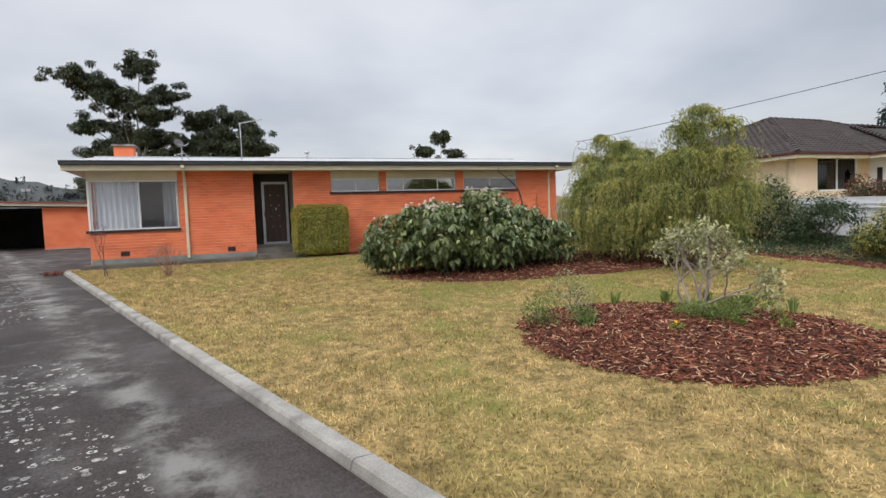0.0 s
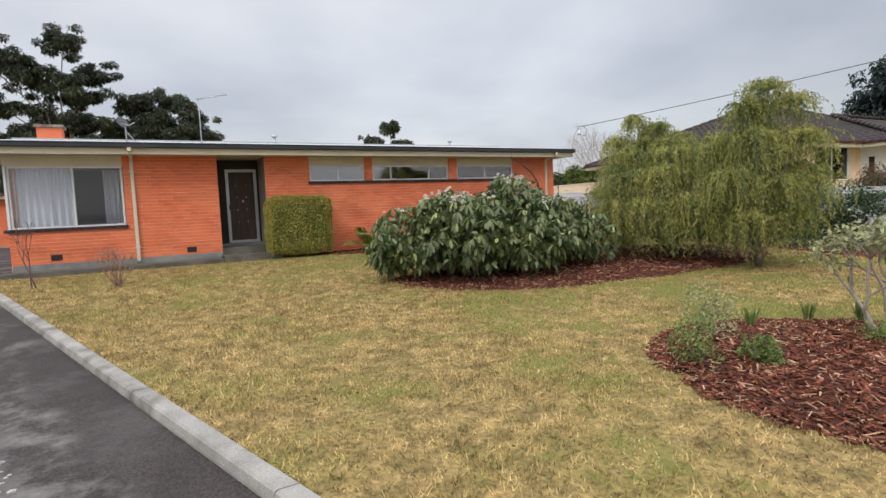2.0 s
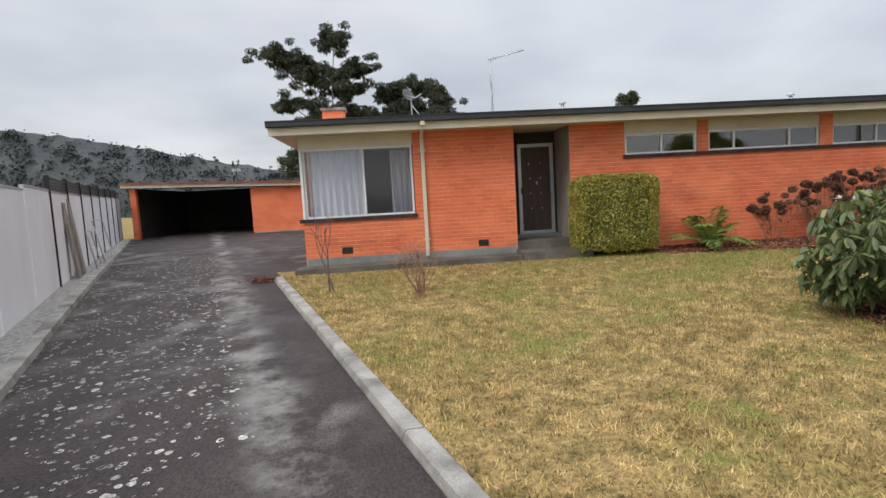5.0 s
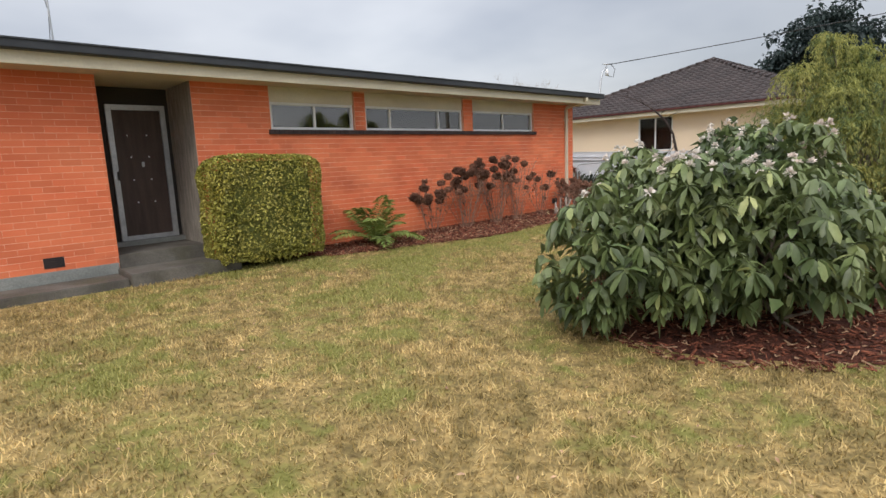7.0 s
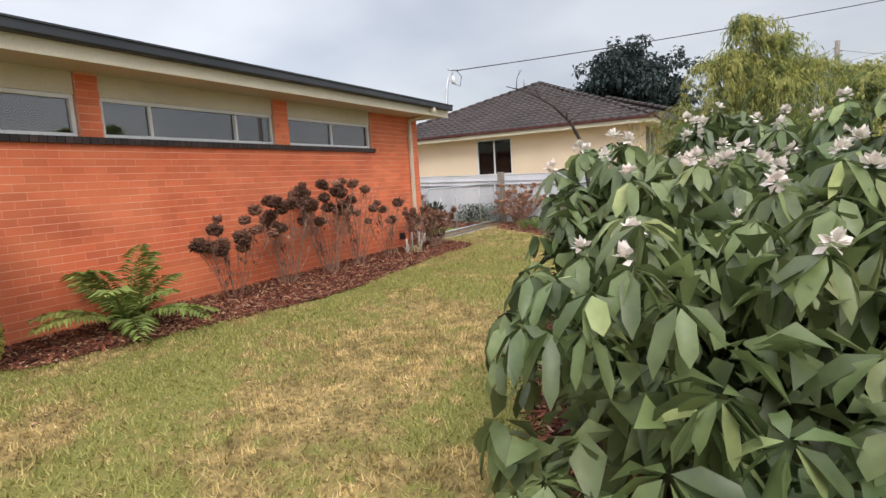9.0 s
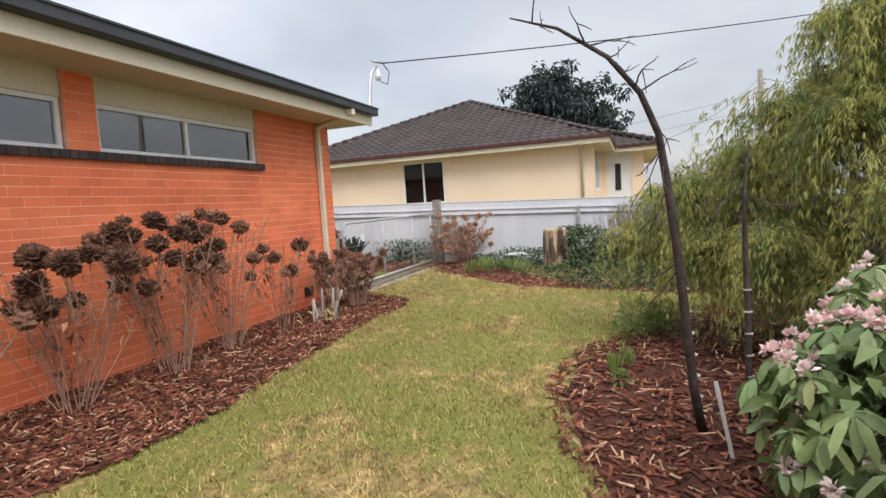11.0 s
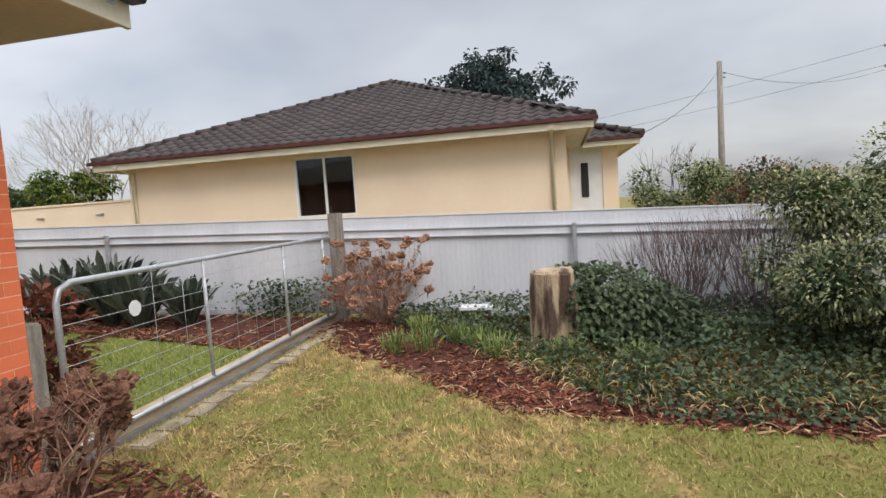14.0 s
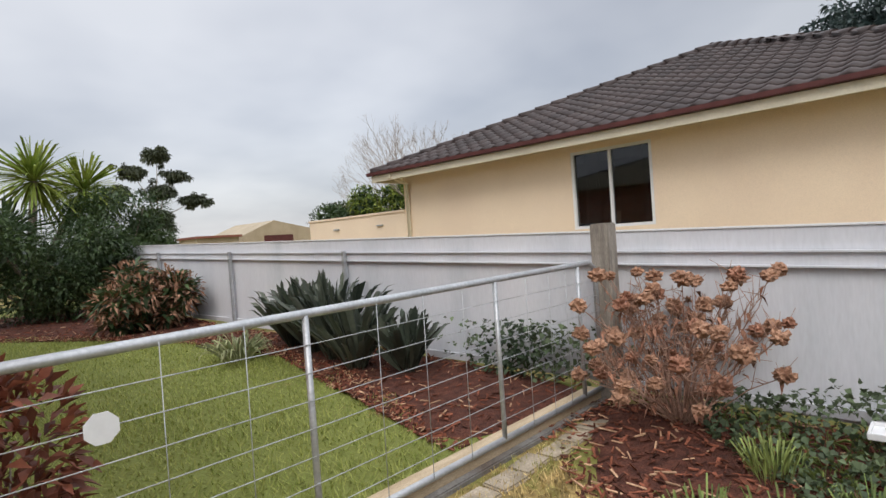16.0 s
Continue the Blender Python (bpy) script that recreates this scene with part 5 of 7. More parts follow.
bed("garden_bed_island", [(3.38, 5.85), (3.2, 4.75), (3.62, 3.75), (4.7, 3.1), (6.0, 3.05), (7.1, 3.75), (7.3, 5.1), (6.5, 6.25), (5.2, 6.95), (4.0, 6.7)], (5.15, 5.0), 0.17, "round raised bed of red-brown bark mulch in the lawn", 6500, 3)
bed("garden_bed_middle", [(3.42, 12.1), (3.75, 10.9), (5.0, 10.05), (7.0, 9.75), (9.8, 9.75), (12.3, 10.4), (13.4, 11.8), (12.6, 13.1), (11.0, 14.0), (9.3, 14.52), (7.5, 14.12), (5.6, 13.6), (4.1, 12.95)], (7.6, 12.0), 0.07, "long bark-mulched bed under the shrubs", 9000, 4)
bed("garden_bed_house", [(3.5, 18.2), (3.7, 17.72), (4.6, 17.4), (5.7, 17.2), (6.8, 16.95), (8.3, 16.93), (10.7, 17.17), (12.1, 17.2), (12.6, 17.65), (12.45, 18.47), (9.5, 18.47), (6.5, 18.47), (4.5, 18.47)], (8.2, 17.95), 0.03, "bark-mulched bed along the brick wall", 8500, 5)
bed("garden_bed_fence", [(17.4, 18.2), (15.9, 18.12), (14.75, 16.75), (14.1, 16.0), (13.88, 15.2), (13.75, 13.8), (13.7, 12.4), (13.5, 10.5), (13.2, 8.4), (13.4, 6.4), (17.4, 6.0), (17.42, 12.0)], (16.0, 14.0), 0.03, "mulched bed along the metal fence, overgrown with ivy", 7000, 6)
bed("garden_bed_back", [(17.4, 18.75), (15.6, 18.78), (16.2, 20.2), (16.5, 22.0), (16.2, 25.0), (15.0, 28.4), (13.4, 30.5), (13.0, 33.5), (17.4, 33.5), (17.42, 26)], (16.9, 24.5), 0.02, "mulched bed behind the gate beside the fence", 4500, 7)


# ---- plants ----
def whorl_shrub(name, label, category, at, blobs, rosettes, leaf_len, leaf_w, mats, flowers, petal, seed, per=8, trunk_r=0.05, shell=0.8, inner=3500, flower_top=0.0):
    """An evergreen with whorls of drooping leaves at the twig ends, buds or trusses on some of them."""
    rng = np.random.default_rng(seed)
    ob = thing(name, label, category, at)
    o = np.array(at)
    P, N = in_blobs(rng, rosettes, blobs, shell)
    keep = P[:, 2] > 0.33 + 0.26 * np.array([noise.noise(Vector((a * 1.3, b * 1.3, 7))) for a, b in P[:, :2]])
    keep &= np.array([noise.noise(Vector(p) * 2.1 + Vector((3, 1, seed))) for p in P]) > -0.22
    P, N = P[keep], N[keep]
    m = len(P)
    N = unit(N + np.array([0, 0, 0.45]))
    t1 = unit(np.cross(N, rng.normal(size=(m, 3)))); t2 = np.cross(N, t1)
    ang = (np.arange(per) * 2 * np.pi / per)[None] + rng.uniform(0, 6, (m, 1)) + rng.normal(size=(m, per)) * 0.2
    rad = t1[:, None] * np.cos(ang)[..., None] + t2[:, None] * np.sin(ang)[..., None]
    ax = rad + N[:, None] * rng.uniform(-0.1, 0.55, (m, per, 1)) + np.array([0, 0, -1.0])
    pos = np.repeat(P[:, None], per, 1) + ax * 0.012
    pos, ax = pos.reshape(-1, 3), ax.reshape(-1, 3)
    pale = rng.uniform(size=len(pos)) < 0.10
    leaves("crown", pos[~pale], ax[~pale], leaf_len, leaf_w, mats[0], ob, droop=0.28, rng=rng, rich=True)
    leaves("pale_leaves", pos[pale], ax[pale], leaf_len * 0.9, leaf_w, mats[1], ob, "paler new leaves", droop=0.2, rng=rng, rich=True)
    Pi, Ni = in_blobs(rng, inner, [(b[0], b[1], b[2], b[3] * 0.84, b[4] * 0.84, b[5] * 0.84) for b in blobs], 0.45)
    k = Pi[:, 2] > 0.12
    leaves("inner_leaves", Pi[k], (Ni + rng.normal(size=Ni.shape) * 0.7)[k], leaf_len * 1.15, leaf_w * 1.6, mats[0], ob, droop=0.35, rng=rng)
    bm = bmesh.new()
    reach = min(0.62, 0.32 * max(math.hypot(b[0], b[1]) + b[3] for b in blobs))
    for _ in range(7):
        a = rng.uniform(0, 6.28); b = blobs[rng.integers(len(blobs))]
        branches(bm, rng, (rng.normal() * 0.12, rng.normal() * 0.12, -0.02), (b[0] * 0.8 + 0.3 * math.cos(a), b[1] * 0.8 + 0.3 * math.sin(a), 0.8), reach, trunk_r, 2, 0.5, 0.1)
    tagged(part("branching", bm, M_BARK, ob, "grey-brown branching stems"), kind="stuff")
    # flowers: trusses of petals on the outer whorls
    up = np.argsort(-(N[:, 2] * 0.4 + P[:, 2] * flower_top + rng.uniform(size=m)))[:flowers]
    fp, fa = [], []
    for i in up:
        k = rng.integers(16, 34)
        d = unit(rng.normal(size=(k, 3)) + N[i] * 0.9)
        fp.append(P[i] + N[i] * 0.025 + d * 0.012); fa.append(d)
    if fp:
        leaves("bloom", np.concatenate(fp), np.concatenate(fa), petal[0], petal[1], petal[2], ob, petal[3], droop=-0.05, rng=rng)
    return ob


whorl_shrub("rhododendron", "large spreading rhododendron with drooping dark leaves and white buds", "shrub", (5.3, 11.85, gz(11.85) + 0.05),
            [(0, 0, 0.85, 1.7, 1.25, 0.88), (-1.45, 0.35, 0.75, 0.9, 0.85, 0.72), (0.65, 0.15, 1.15, 0.95, 0.9, 0.68), (1.35, -0.25, 0.8, 0.9, 0.9, 0.75), (-0.7, -0.6, 0.8, 1.0, 0.8, 0.75), (-0.6, 0.55, 0.95, 0.9, 0.8, 0.68), (-1.9, 0.5, 0.5, 0.55, 0.5, 0.42), (0.4, -1.0, 0.62, 0.9, 0.6, 0.55), (0.9, 0.55, 0.8, 0.85, 0.65, 0.68), (2.1, -0.5, 0.62, 0.7, 0.6, 0.55), (-1.2, -0.2, 1.2, 0.5, 0.5, 0.4), (0.1, -0.5, 1.5, 0.5, 0.5, 0.42), (1.0, 0.3, 1.62, 0.5, 0.5, 0.38), (1.6, 0.1, 1.1, 0.6, 0.5, 0.45), (-0.3, 0.9, 1.35, 0.45, 0.45, 0.4)],
            1800, 0.15, 0.06, (M_RHODO, M_RHODOPALE), 150, (0.038, 0.03, M_PETALWHITE, "white flower buds"), 11, flower_top=0.9, inner=5000)
whorl_shrub("rhododendron", "smaller rhododendron in pink and white bloom", "shrub", (7.5, 12.5, gz(12.5) + 0.05),
            [(0, 0, 0.52, 0.85, 0.8, 0.52), (-0.25, 0.4, 0.55, 0.55, 0.5, 0.42), (0.35, -0.2, 0.72, 0.6, 0.6, 0.42), (-0.3, -0.35, 0.45, 0.6, 0.6, 0.42), (0.25, 0.0, 0.85, 0.5, 0.5, 0.34)],
            620, 0.115, 0.046, (M_RHODOLIGHT, M_RHODOPALE), 230, (0.036, 0.03, M_PETALPINK, "pink and white flower trusses"), 12, trunk_r=0.03, inner=1500, flower_top=0.6)


def hedge_block(at, hx, hy, hz, seed):
    """A clipped box hedge: rounded block, dense small leaves."""
    rng = np.random.default_rng(seed)
    ob = thing("clipped_hedge", "square clipped yellow-green hedge beside the porch", "hedge", at)
    n = 26000
    d = rng.uniform(-1, 1, (n, 3))
    f = rng.integers(0, 5, n)
    d[f == 0, 0], d[f == 1, 0], d[f == 2, 1], d[f == 3, 1], d[f == 4, 2] = 1, -1, 1, -1, 1
    r = 1 / (np.sum(np.abs(d) ** 7, axis=1) ** (1 / 7))
    P = d * r[:, None]
    lump = np.array([noise.noise(Vector(p) * 2.2) for p in P]) * 0.05
    P = P * (1 + lump - rng.uniform(0, 0.10, n) ** 1.5)[:, None] * np.array([hx, hy, hz]) + np.array([0, 0, hz])
    N0 = unit(np.sign(d) * np.abs(d) ** 4)
    N = unit(np.cross(N0, rng.normal(size=(n, 3)))) + N0 * rng.uniform(0.1, 0.8, (n, 1))
    leaves("foliage", P, N, 0.040, 0.030, M_HEDGE, ob, "tight small yellow-green leaves", droop=0.1, rng=rng)
    # Added solid core; its dark colour gives the shade between leaves.
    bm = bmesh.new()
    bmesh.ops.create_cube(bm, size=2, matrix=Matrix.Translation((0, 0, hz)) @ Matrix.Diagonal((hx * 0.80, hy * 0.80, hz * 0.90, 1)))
    part("inner_growth", bm, M_HEDGESHADE, ob, "solid block coloured dark for shade inside the hedge", bevel=0.12)
    return ob


hedge_block((2.98, 17.98, gz(17.98) + 0.02), 0.88, 0.42, 0.83, 21)


def fern(at, fronds, length, seed, name="tree_fern", label="green fern with arching fronds by the brick wall"):
    rng = np.random.default_rng(seed)
    ob = thing(name, label, "fern", at)
    for k in range(fronds):
        a = k * 2.4 + rng.normal() * 0.2
        lift = rng.uniform(0.35, 1.3) if k % 4 else 2.4
        L = length * rng.uniform(0.7, 1.1)
        ts = np.linspace(0, 1, 15)
        out = L * (ts * math.cos(math.atan(lift)))
        up = L * (ts * math.sin(math.atan(lift)) - 0.38 * ts ** 2.4)
        spine = np.stack([out * math.cos(a), out * math.sin(a) * 0.75, up + 0.05], 1)
        pos, ax, ln_ = [], [], []
        tang = np.gradient(spine, axis=0)
        side = unit(np.cross(tang, np.array([0, 0, 1.0])))
        for i in range(1, 15):
            for s in (-1, 1):
                for q in (0.0, 0.5):
                    pos.append(spine[i] - tang[i] * q); ax.append(side[i] * s + unit(tang)[i] * 0.45)
        pos, ax = np.array(pos), np.array(ax)
        w = np.repeat(np.sin(np.pi * np.clip(ts[1:] * 0.9 + 0.1, 0, 1)) ** 0.7, 4)
        fr = leaves("frond", pos, ax, 0.20 * w + 0.02, 0.04 + 0 * w, M_FERN, ob, droop=0.25, rng=rng)
        rod("midrib", [tuple(p) for p in spine[::2]], [0.009 - 0.001 * i for i in range(8)], M_FERN, fr, sides=4)
    return ob


fern((5.02, 17.85, gz(17.9) + 0.03), 17, 1.45, 31)


def hydrangea(at, height, stems, heads_mat, seed, spread=0.6, label="bare hydrangea with dead brown flower heads by the wall", head=0.10, lean=0.0, flat=0.8, full=0.85, low=0.62):
    """Dry stems from the base, each with a dead mophead at its tip and a few shrivelled leaves."""
    rng = np.random.default_rng(seed)
    ob = thing("dead_hydrangea", label, "shrub", at)
    tips = []
    sm = bmesh.new()
    for i in range(stems):
        a = rng.uniform(0, 6.28)
        r0, r1 = rng.uniform(0, 0.14), spread * rng.uniform(0.1, 1.15) ** 0.6
        h = height * rng.uniform(low, 1.06)
        p0 = Vector((r0 * math.cos(a), r0 * math.sin(a), -0.02))
        p2 = Vector((r1 * math.cos(a) + lean * h, r1 * math.sin(a) * 0.8, h))
        p1 = p0.lerp(p2, 0.5) + Vector((rng.normal() * 0.05, rng.normal() * 0.05, 0.06))
        bm = bmesh.new()
        tube(bm, [p0, p0.lerp(p1, 0.6), p1, p1.lerp(p2, 0.55) + Vector((rng.normal() * 0.02, rng.normal() * 0.02, 0)), p2], [0.0055, 0.005, 0.0045, 0.004, 0.003], 4, False)
        for _ in range(9):
            q = p1.lerp(p2, rng.uniform(0, 0.95))
            tube(sm, [q, q + Vector((rng.normal() * 0.08, rng.normal() * 0.08, rng.uniform(0.0, 0.2)))], [0.004, 0.002], 3, False)
        part("stem", bm, M_STALK, ob, "thin dry twiggy stem" if i == 0 else "")
        if rng.uniform() < full or i == 0:
            tips.append(p2)
    tagged(part("twiggy_growth", sm, M_STALK, ob, "fine dry side twigs"), kind="stuff")
    for t in tips:
        mophead(ob, t, head * rng.uniform(0.75, 1.25), flat, heads_mat[0] if rng.uniform() < 0.8 else heads_mat[1], rng)
    k = stems * 3
    i = rng.integers(0, len(tips), k)
    T = np.array([tuple(t) for t in tips])[i]
    f = rng.uniform(0.3, 0.97, (k, 1))
    tagged(leaves("dry_leaves", T * f + rng.normal(size=(k, 3)) * 0.02, rng.normal(size=(k, 3)) + np.array([0, 0, -0.8]), 0.075, 0.035, heads_mat[1], ob, "shrivelled dry leaves", droop=0.6, rng=rng), kind="stuff")
    return ob


def mophead(ob, t, size, flat, mat, rng):
    """A dead flower head: a lumpy round core thick with curled papery florets grown out of it."""
    bm = bmesh.new()
    bmesh.ops.create_icosphere(bm, subdivisions=4 if size > 0.085 else 3, radius=1.0)
    off = Vector(rng.normal(size=3)) * 5
    for v in bm.verts:
        k = 0.84 + 0.36 * noise.noise(v.co * 4.2 + off) + 0.34 * rng.uniform(-1, 1)
        v.co = Vector((v.co.x * size * k, v.co.y * size * k, (v.co.z * flat + 0.12) * size * k)) + Vector(t)
    me = bpy.data.meshes.new("flower_head")
    bm.to_mesh(me)
    bm.free()
    part("flower_head", me, mat, ob)


for i, (x, y, h, st) in enumerate(((6.6, 18.0, 1.0, 14), (7.5, 17.9, 1.22, 22), (8.5, 17.95, 1.38, 26), (9.3, 18.0, 1.32, 20), (10.15, 17.95, 1.05, 12))):
    hydrangea((x, y, gz(y) + 0.04), h, st, (M_DEADDARK, M_DEAD), 41 + i, head=0.092, full=0.9 if x < 9 else 0.3)
hydrangea((11.15, 17.95, gz(17.9) + 0.04), 0.8, 34, (M_DEADDARK, M_DEADDARK), 48, 0.42, "low hydrangea thick with dark dead flower heads", 0.062, 0.35, 0.85)
hydrangea((11.75, 17.8, gz(17.9) + 0.04), 0.72, 46, (M_DEADDARK, M_DEADDARK), 49, 0.5, "low hydrangea thick with dark dead flower heads", 0.06, 0.25, 0.85)
hydrangea((16.95, 17.75, gz(17.9) + 0.04), 1.08, 84, (M_DEADPALE, M_DEAD), 51, 0.88, "hydrangea with pale brown dead flower heads by the fence", 0.062, low=0.25)


def bare_twigs(name, label, at, stems, length, radius, depth, mat, seed, spread=0.3, lift=0.25, fan=0.35, leaf=None):
    rng = np.random.default_rng(seed)
    ob = thing(name, label, "shrub", at)
    ends = []
    for _ in range(stems):
        bm = bmesh.new()
        w = (rng.normal() * fan, rng.normal() * fan, 1)
        branches(bm, rng, (rng.normal() * 0.04, rng.normal() * 0.04, -0.02), w, length, radius, depth, spread, lift, ends, 5)
        part("stem", bm, mat, ob)
    if leaf:
        E = np.array(ends)
        n = leaf[1]
        i = rng.integers(0, len(E), n)
        leaves("foliage", E[i] + rng.normal(size=(n, 3)) * leaf[2], rng.normal(size=(n, 3)) + np.array([0, 0, 0.2]), leaf[3], leaf[4], leaf[0], ob, droop=0.2, rng=rng)
    return ob


bare_twigs("bare_sapling", "thin bare sapling at the corner of the lawn", (-2.78, 15.85, gz(15.85)), 2, 0.62, 0.016, 2, M_TWIGPURPLE, 61, 0.35, 0.3, 0.12)
bare_twigs("pruned_rose", "small bushy shrub of bare reddish stems", (-1.33, 15.25, gz(15.25)), 16, 0.36, 0.011, 2, M_STALK, 62, 0.3, 0.25, 0.3, (M_REDLEAF, 120, 0.05, 0.03, 0.014))
bare_twigs("magnolia", "sparse pale-barked shrub with tufts of green leaves in the round bed", (5.75, 5.3, gz(5.3) + 0.17), 8, 0.5, 0.022, 2, M_TWIGPALE, 63, 0.42, 0.22, 0.42, (M_SHRUB, 1500, 0.07, 0.075, 0.04))
bare_twigs("bare_shrub", "bare purple-grey twiggy shrub against the fence", (16.6, 13.9, gz(13.9)), 75, 0.62, 0.007, 2, M_TWIGPURPLE, 64, 0.25, 0.3, 0.45)
bare_twigs("bare_shrub", "bare purple-grey twiggy shrub against the fence", (16.8, 13.0, gz(13.0)), 60, 0.68, 0.007, 2, M_TWIGPURPLE, 65, 0.25, 0.3, 0.45)

# thick stems cut back near the corner of the house
stub = thing("pruned_shrub", "stubs of thick stems cut back low in the mulch", "shrub", (10.75, 17.72, gz(17.7) + 0.03))
rng = np.random.default_rng(66)
for k in range(9):
    a, h = rng.uniform(0, 6.28), rng.uniform(0.22, 0.5)
    b = Vector((0.2 * math.cos(a), 0.14 * math.sin(a), -0.03))
    rod("stub", [tuple(b), tuple(b + Vector((rng.normal() * 0.03, rng.normal() * 0.03, h * 0.5))), tuple(b + Vector((rng.normal() * 0.06, rng.normal() * 0.06, h)))], [0.022, 0.018, 0.015], M_TWIGPALE if k % 3 else M_BARK, stub, sides=7)
tagged(leaves("new_shoots", np.zeros((26, 3)) + rng.normal(size=(26, 3)) * np.array([0.12, 0.1, 0.02]), rng.normal(size=(26, 3)) * 0.5 + np.array([0, 0, 1.0]), 0.26, 0.022, M_STRAW, stub, "pale limp shoots", droop=0.5, rng=rng, rich=True), kind="stuff")

# dead bent stems tied in the middle bed
def dead_stem(label, pts, radii, seed, side_twigs):
    rng = np.random.default_rng(seed)
    ob = thing("dead_sapling", label, "dead tree", pts[0])
    b = Vector(pts[0])
    P = [Vector(p) - b for p in pts]
    rod("stem", P, radii, M_BARKDARK, ob, sides=8)
    for k in range(side_twigs):
        i = rng.integers(2, len(P) - 1)
        q = P[i].lerp(P[i + 1], rng.uniform())
        bm = bmesh.new()
        branches(bm, rng, q, (rng.normal(), rng.normal(), -0.9 if i < 6 else 0.5), rng.uniform(0.10, 0.22), 0.006, 1, 0.5, 0, None, 4)
        part("twig", bm, M_BARKDARK, ob)
    for k in range(7):
        f = 0.12 + 0.11 * k
        q = P[0].lerp(P[3], f)
        bm = bmesh.new()
        tube(bm, [q + Vector((0, 0, -0.006)), q + Vector((0, 0, 0.006))], radii[0] * 1.08, 8)
        part("tie", bm, M_TWIGPALE, ob, "pale tie ring")
    return ob


dead_stem("tall dead dark stem bent over at the top", [(8.3, 13.48, 0.48), (8.18, 13.54, 0.85), (8.1, 13.58, 1.3), (8.05, 13.62, 1.75), (8.05, 13.66, 2.1), (8.0, 13.70, 2.38), (7.9, 13.79, 2.6), (7.78, 13.95, 2.79), (7.7, 14.2, 2.96), (7.68, 14.45, 3.05)], [0.030, 0.028, 0.027, 0.026, 0.024, 0.020, 0.017, 0.013, 0.009, 0.004], 71, 16)
dead_stem("shorter dead dark stem standing in the bed", [(8.3, 13.2, 0.48), (8.3, 13.22, 0.9), (8.29, 13.22, 1.3), (8.28, 13.23, 1.7), (8.28, 13.23, 2.0), (8.27, 13.20, 2.32)], [0.022, 0.021, 0.019, 0.016, 0.011, 0.004], 72, 5)
lb = thing("plant_label", "white plastic plant label stake in the mulch", "label", (7.95, 13.36, 0.48))
bm = bmesh.new(); block(bm, -0.012, 0.012, -0.002, 0.002, 0, 0.5)
ob = part("stake", bm, M_WHITE, lb, bevel=0.001); ob.rotation_euler = (radians(-6), radians(8), radians(60))


def weeping_tree(at, mops, seed):
    """Weeping acacia: forked trunks to many drooping mops of fine foliage, each an umbrella of hanging sprays."""
    rng = np.random.default_rng(seed)
    ob = thing("weeping_tree", "weeping tree with fine yellow-green hanging foliage", "tree", at)
    bm = bmesh.new()
    for cx, cy, cz, size in mops:
        foot = (0.0, -1.9) if cy < -1.1 else (0.0, 0.2)
        mid = (foot[0] + (cx - foot[0]) * 0.45, foot[1] + (cy - foot[1]) * 0.45, cz * 0.62)
        tube(bm, [(foot[0], foot[1], -0.05), (foot[0] + (cx - foot[0]) * 0.1, foot[1] + (cy - foot[1]) * 0.1, cz * 0.3), mid, (cx, cy, cz)], [0.07, 0.05, 0.03, 0.010], 6)
    part("trunk", bm, M_BARK, ob, "grey forked trunks and limbs")
    # Inner sprays take the darker copy: crown shade is in their colour.
    for nm, mat, strands, reach in (("crown", M_ACACIA, 70, 1.0), ("shaded_foliage", M_ACACIASHADE, 46, 0.72)):
        pos, ax = [], []
        for cx, cy, cz, size in mops:
            n = int(strands * size / 0.6)
            a = rng.uniform(0, 6.283, n)
            way = np.stack([np.cos(a), np.sin(a)], 1)
            out = size * reach * rng.uniform(0.35, 1.15, n)
            drop = size * rng.uniform(0.6, 1.6, n)
            top = np.array([cx, cy, cz]) + rng.normal(size=(n, 3)) * size * np.array([0.22, 0.22, 0.12])
            for k in range(20):
                f = k / 19
                P = np.column_stack([top[:, :2] + way * (out * (1 - (1 - f) ** 1.8))[:, None], top[:, 2] + 0.16 * size * math.sin(f * 2.6) - drop * f ** 2.1])
                P = P + rng.normal(size=(n, 3)) * 0.022
                for _ in range(3):
                    keep = P[:, 2] > 0.12 + 0.15 * rng.uniform(size=n)
                    d = np.column_stack([way * (0.9 - 0.6 * f) + rng.normal(size=(n, 2)) * 0.45, -0.25 - 0.9 * f + 0.3 * rng.normal(size=n)])
                    pos.append(P[keep]); ax.append(d[keep])
        leaves(nm, np.concatenate(pos), np.concatenate(ax), 0.062, 0.0095, mat, ob, "fine hanging yellow-green leaves" if nm == "crown" else "inner foliage coloured darker for crown shade", droop=0.3, rng=rng)
    return ob


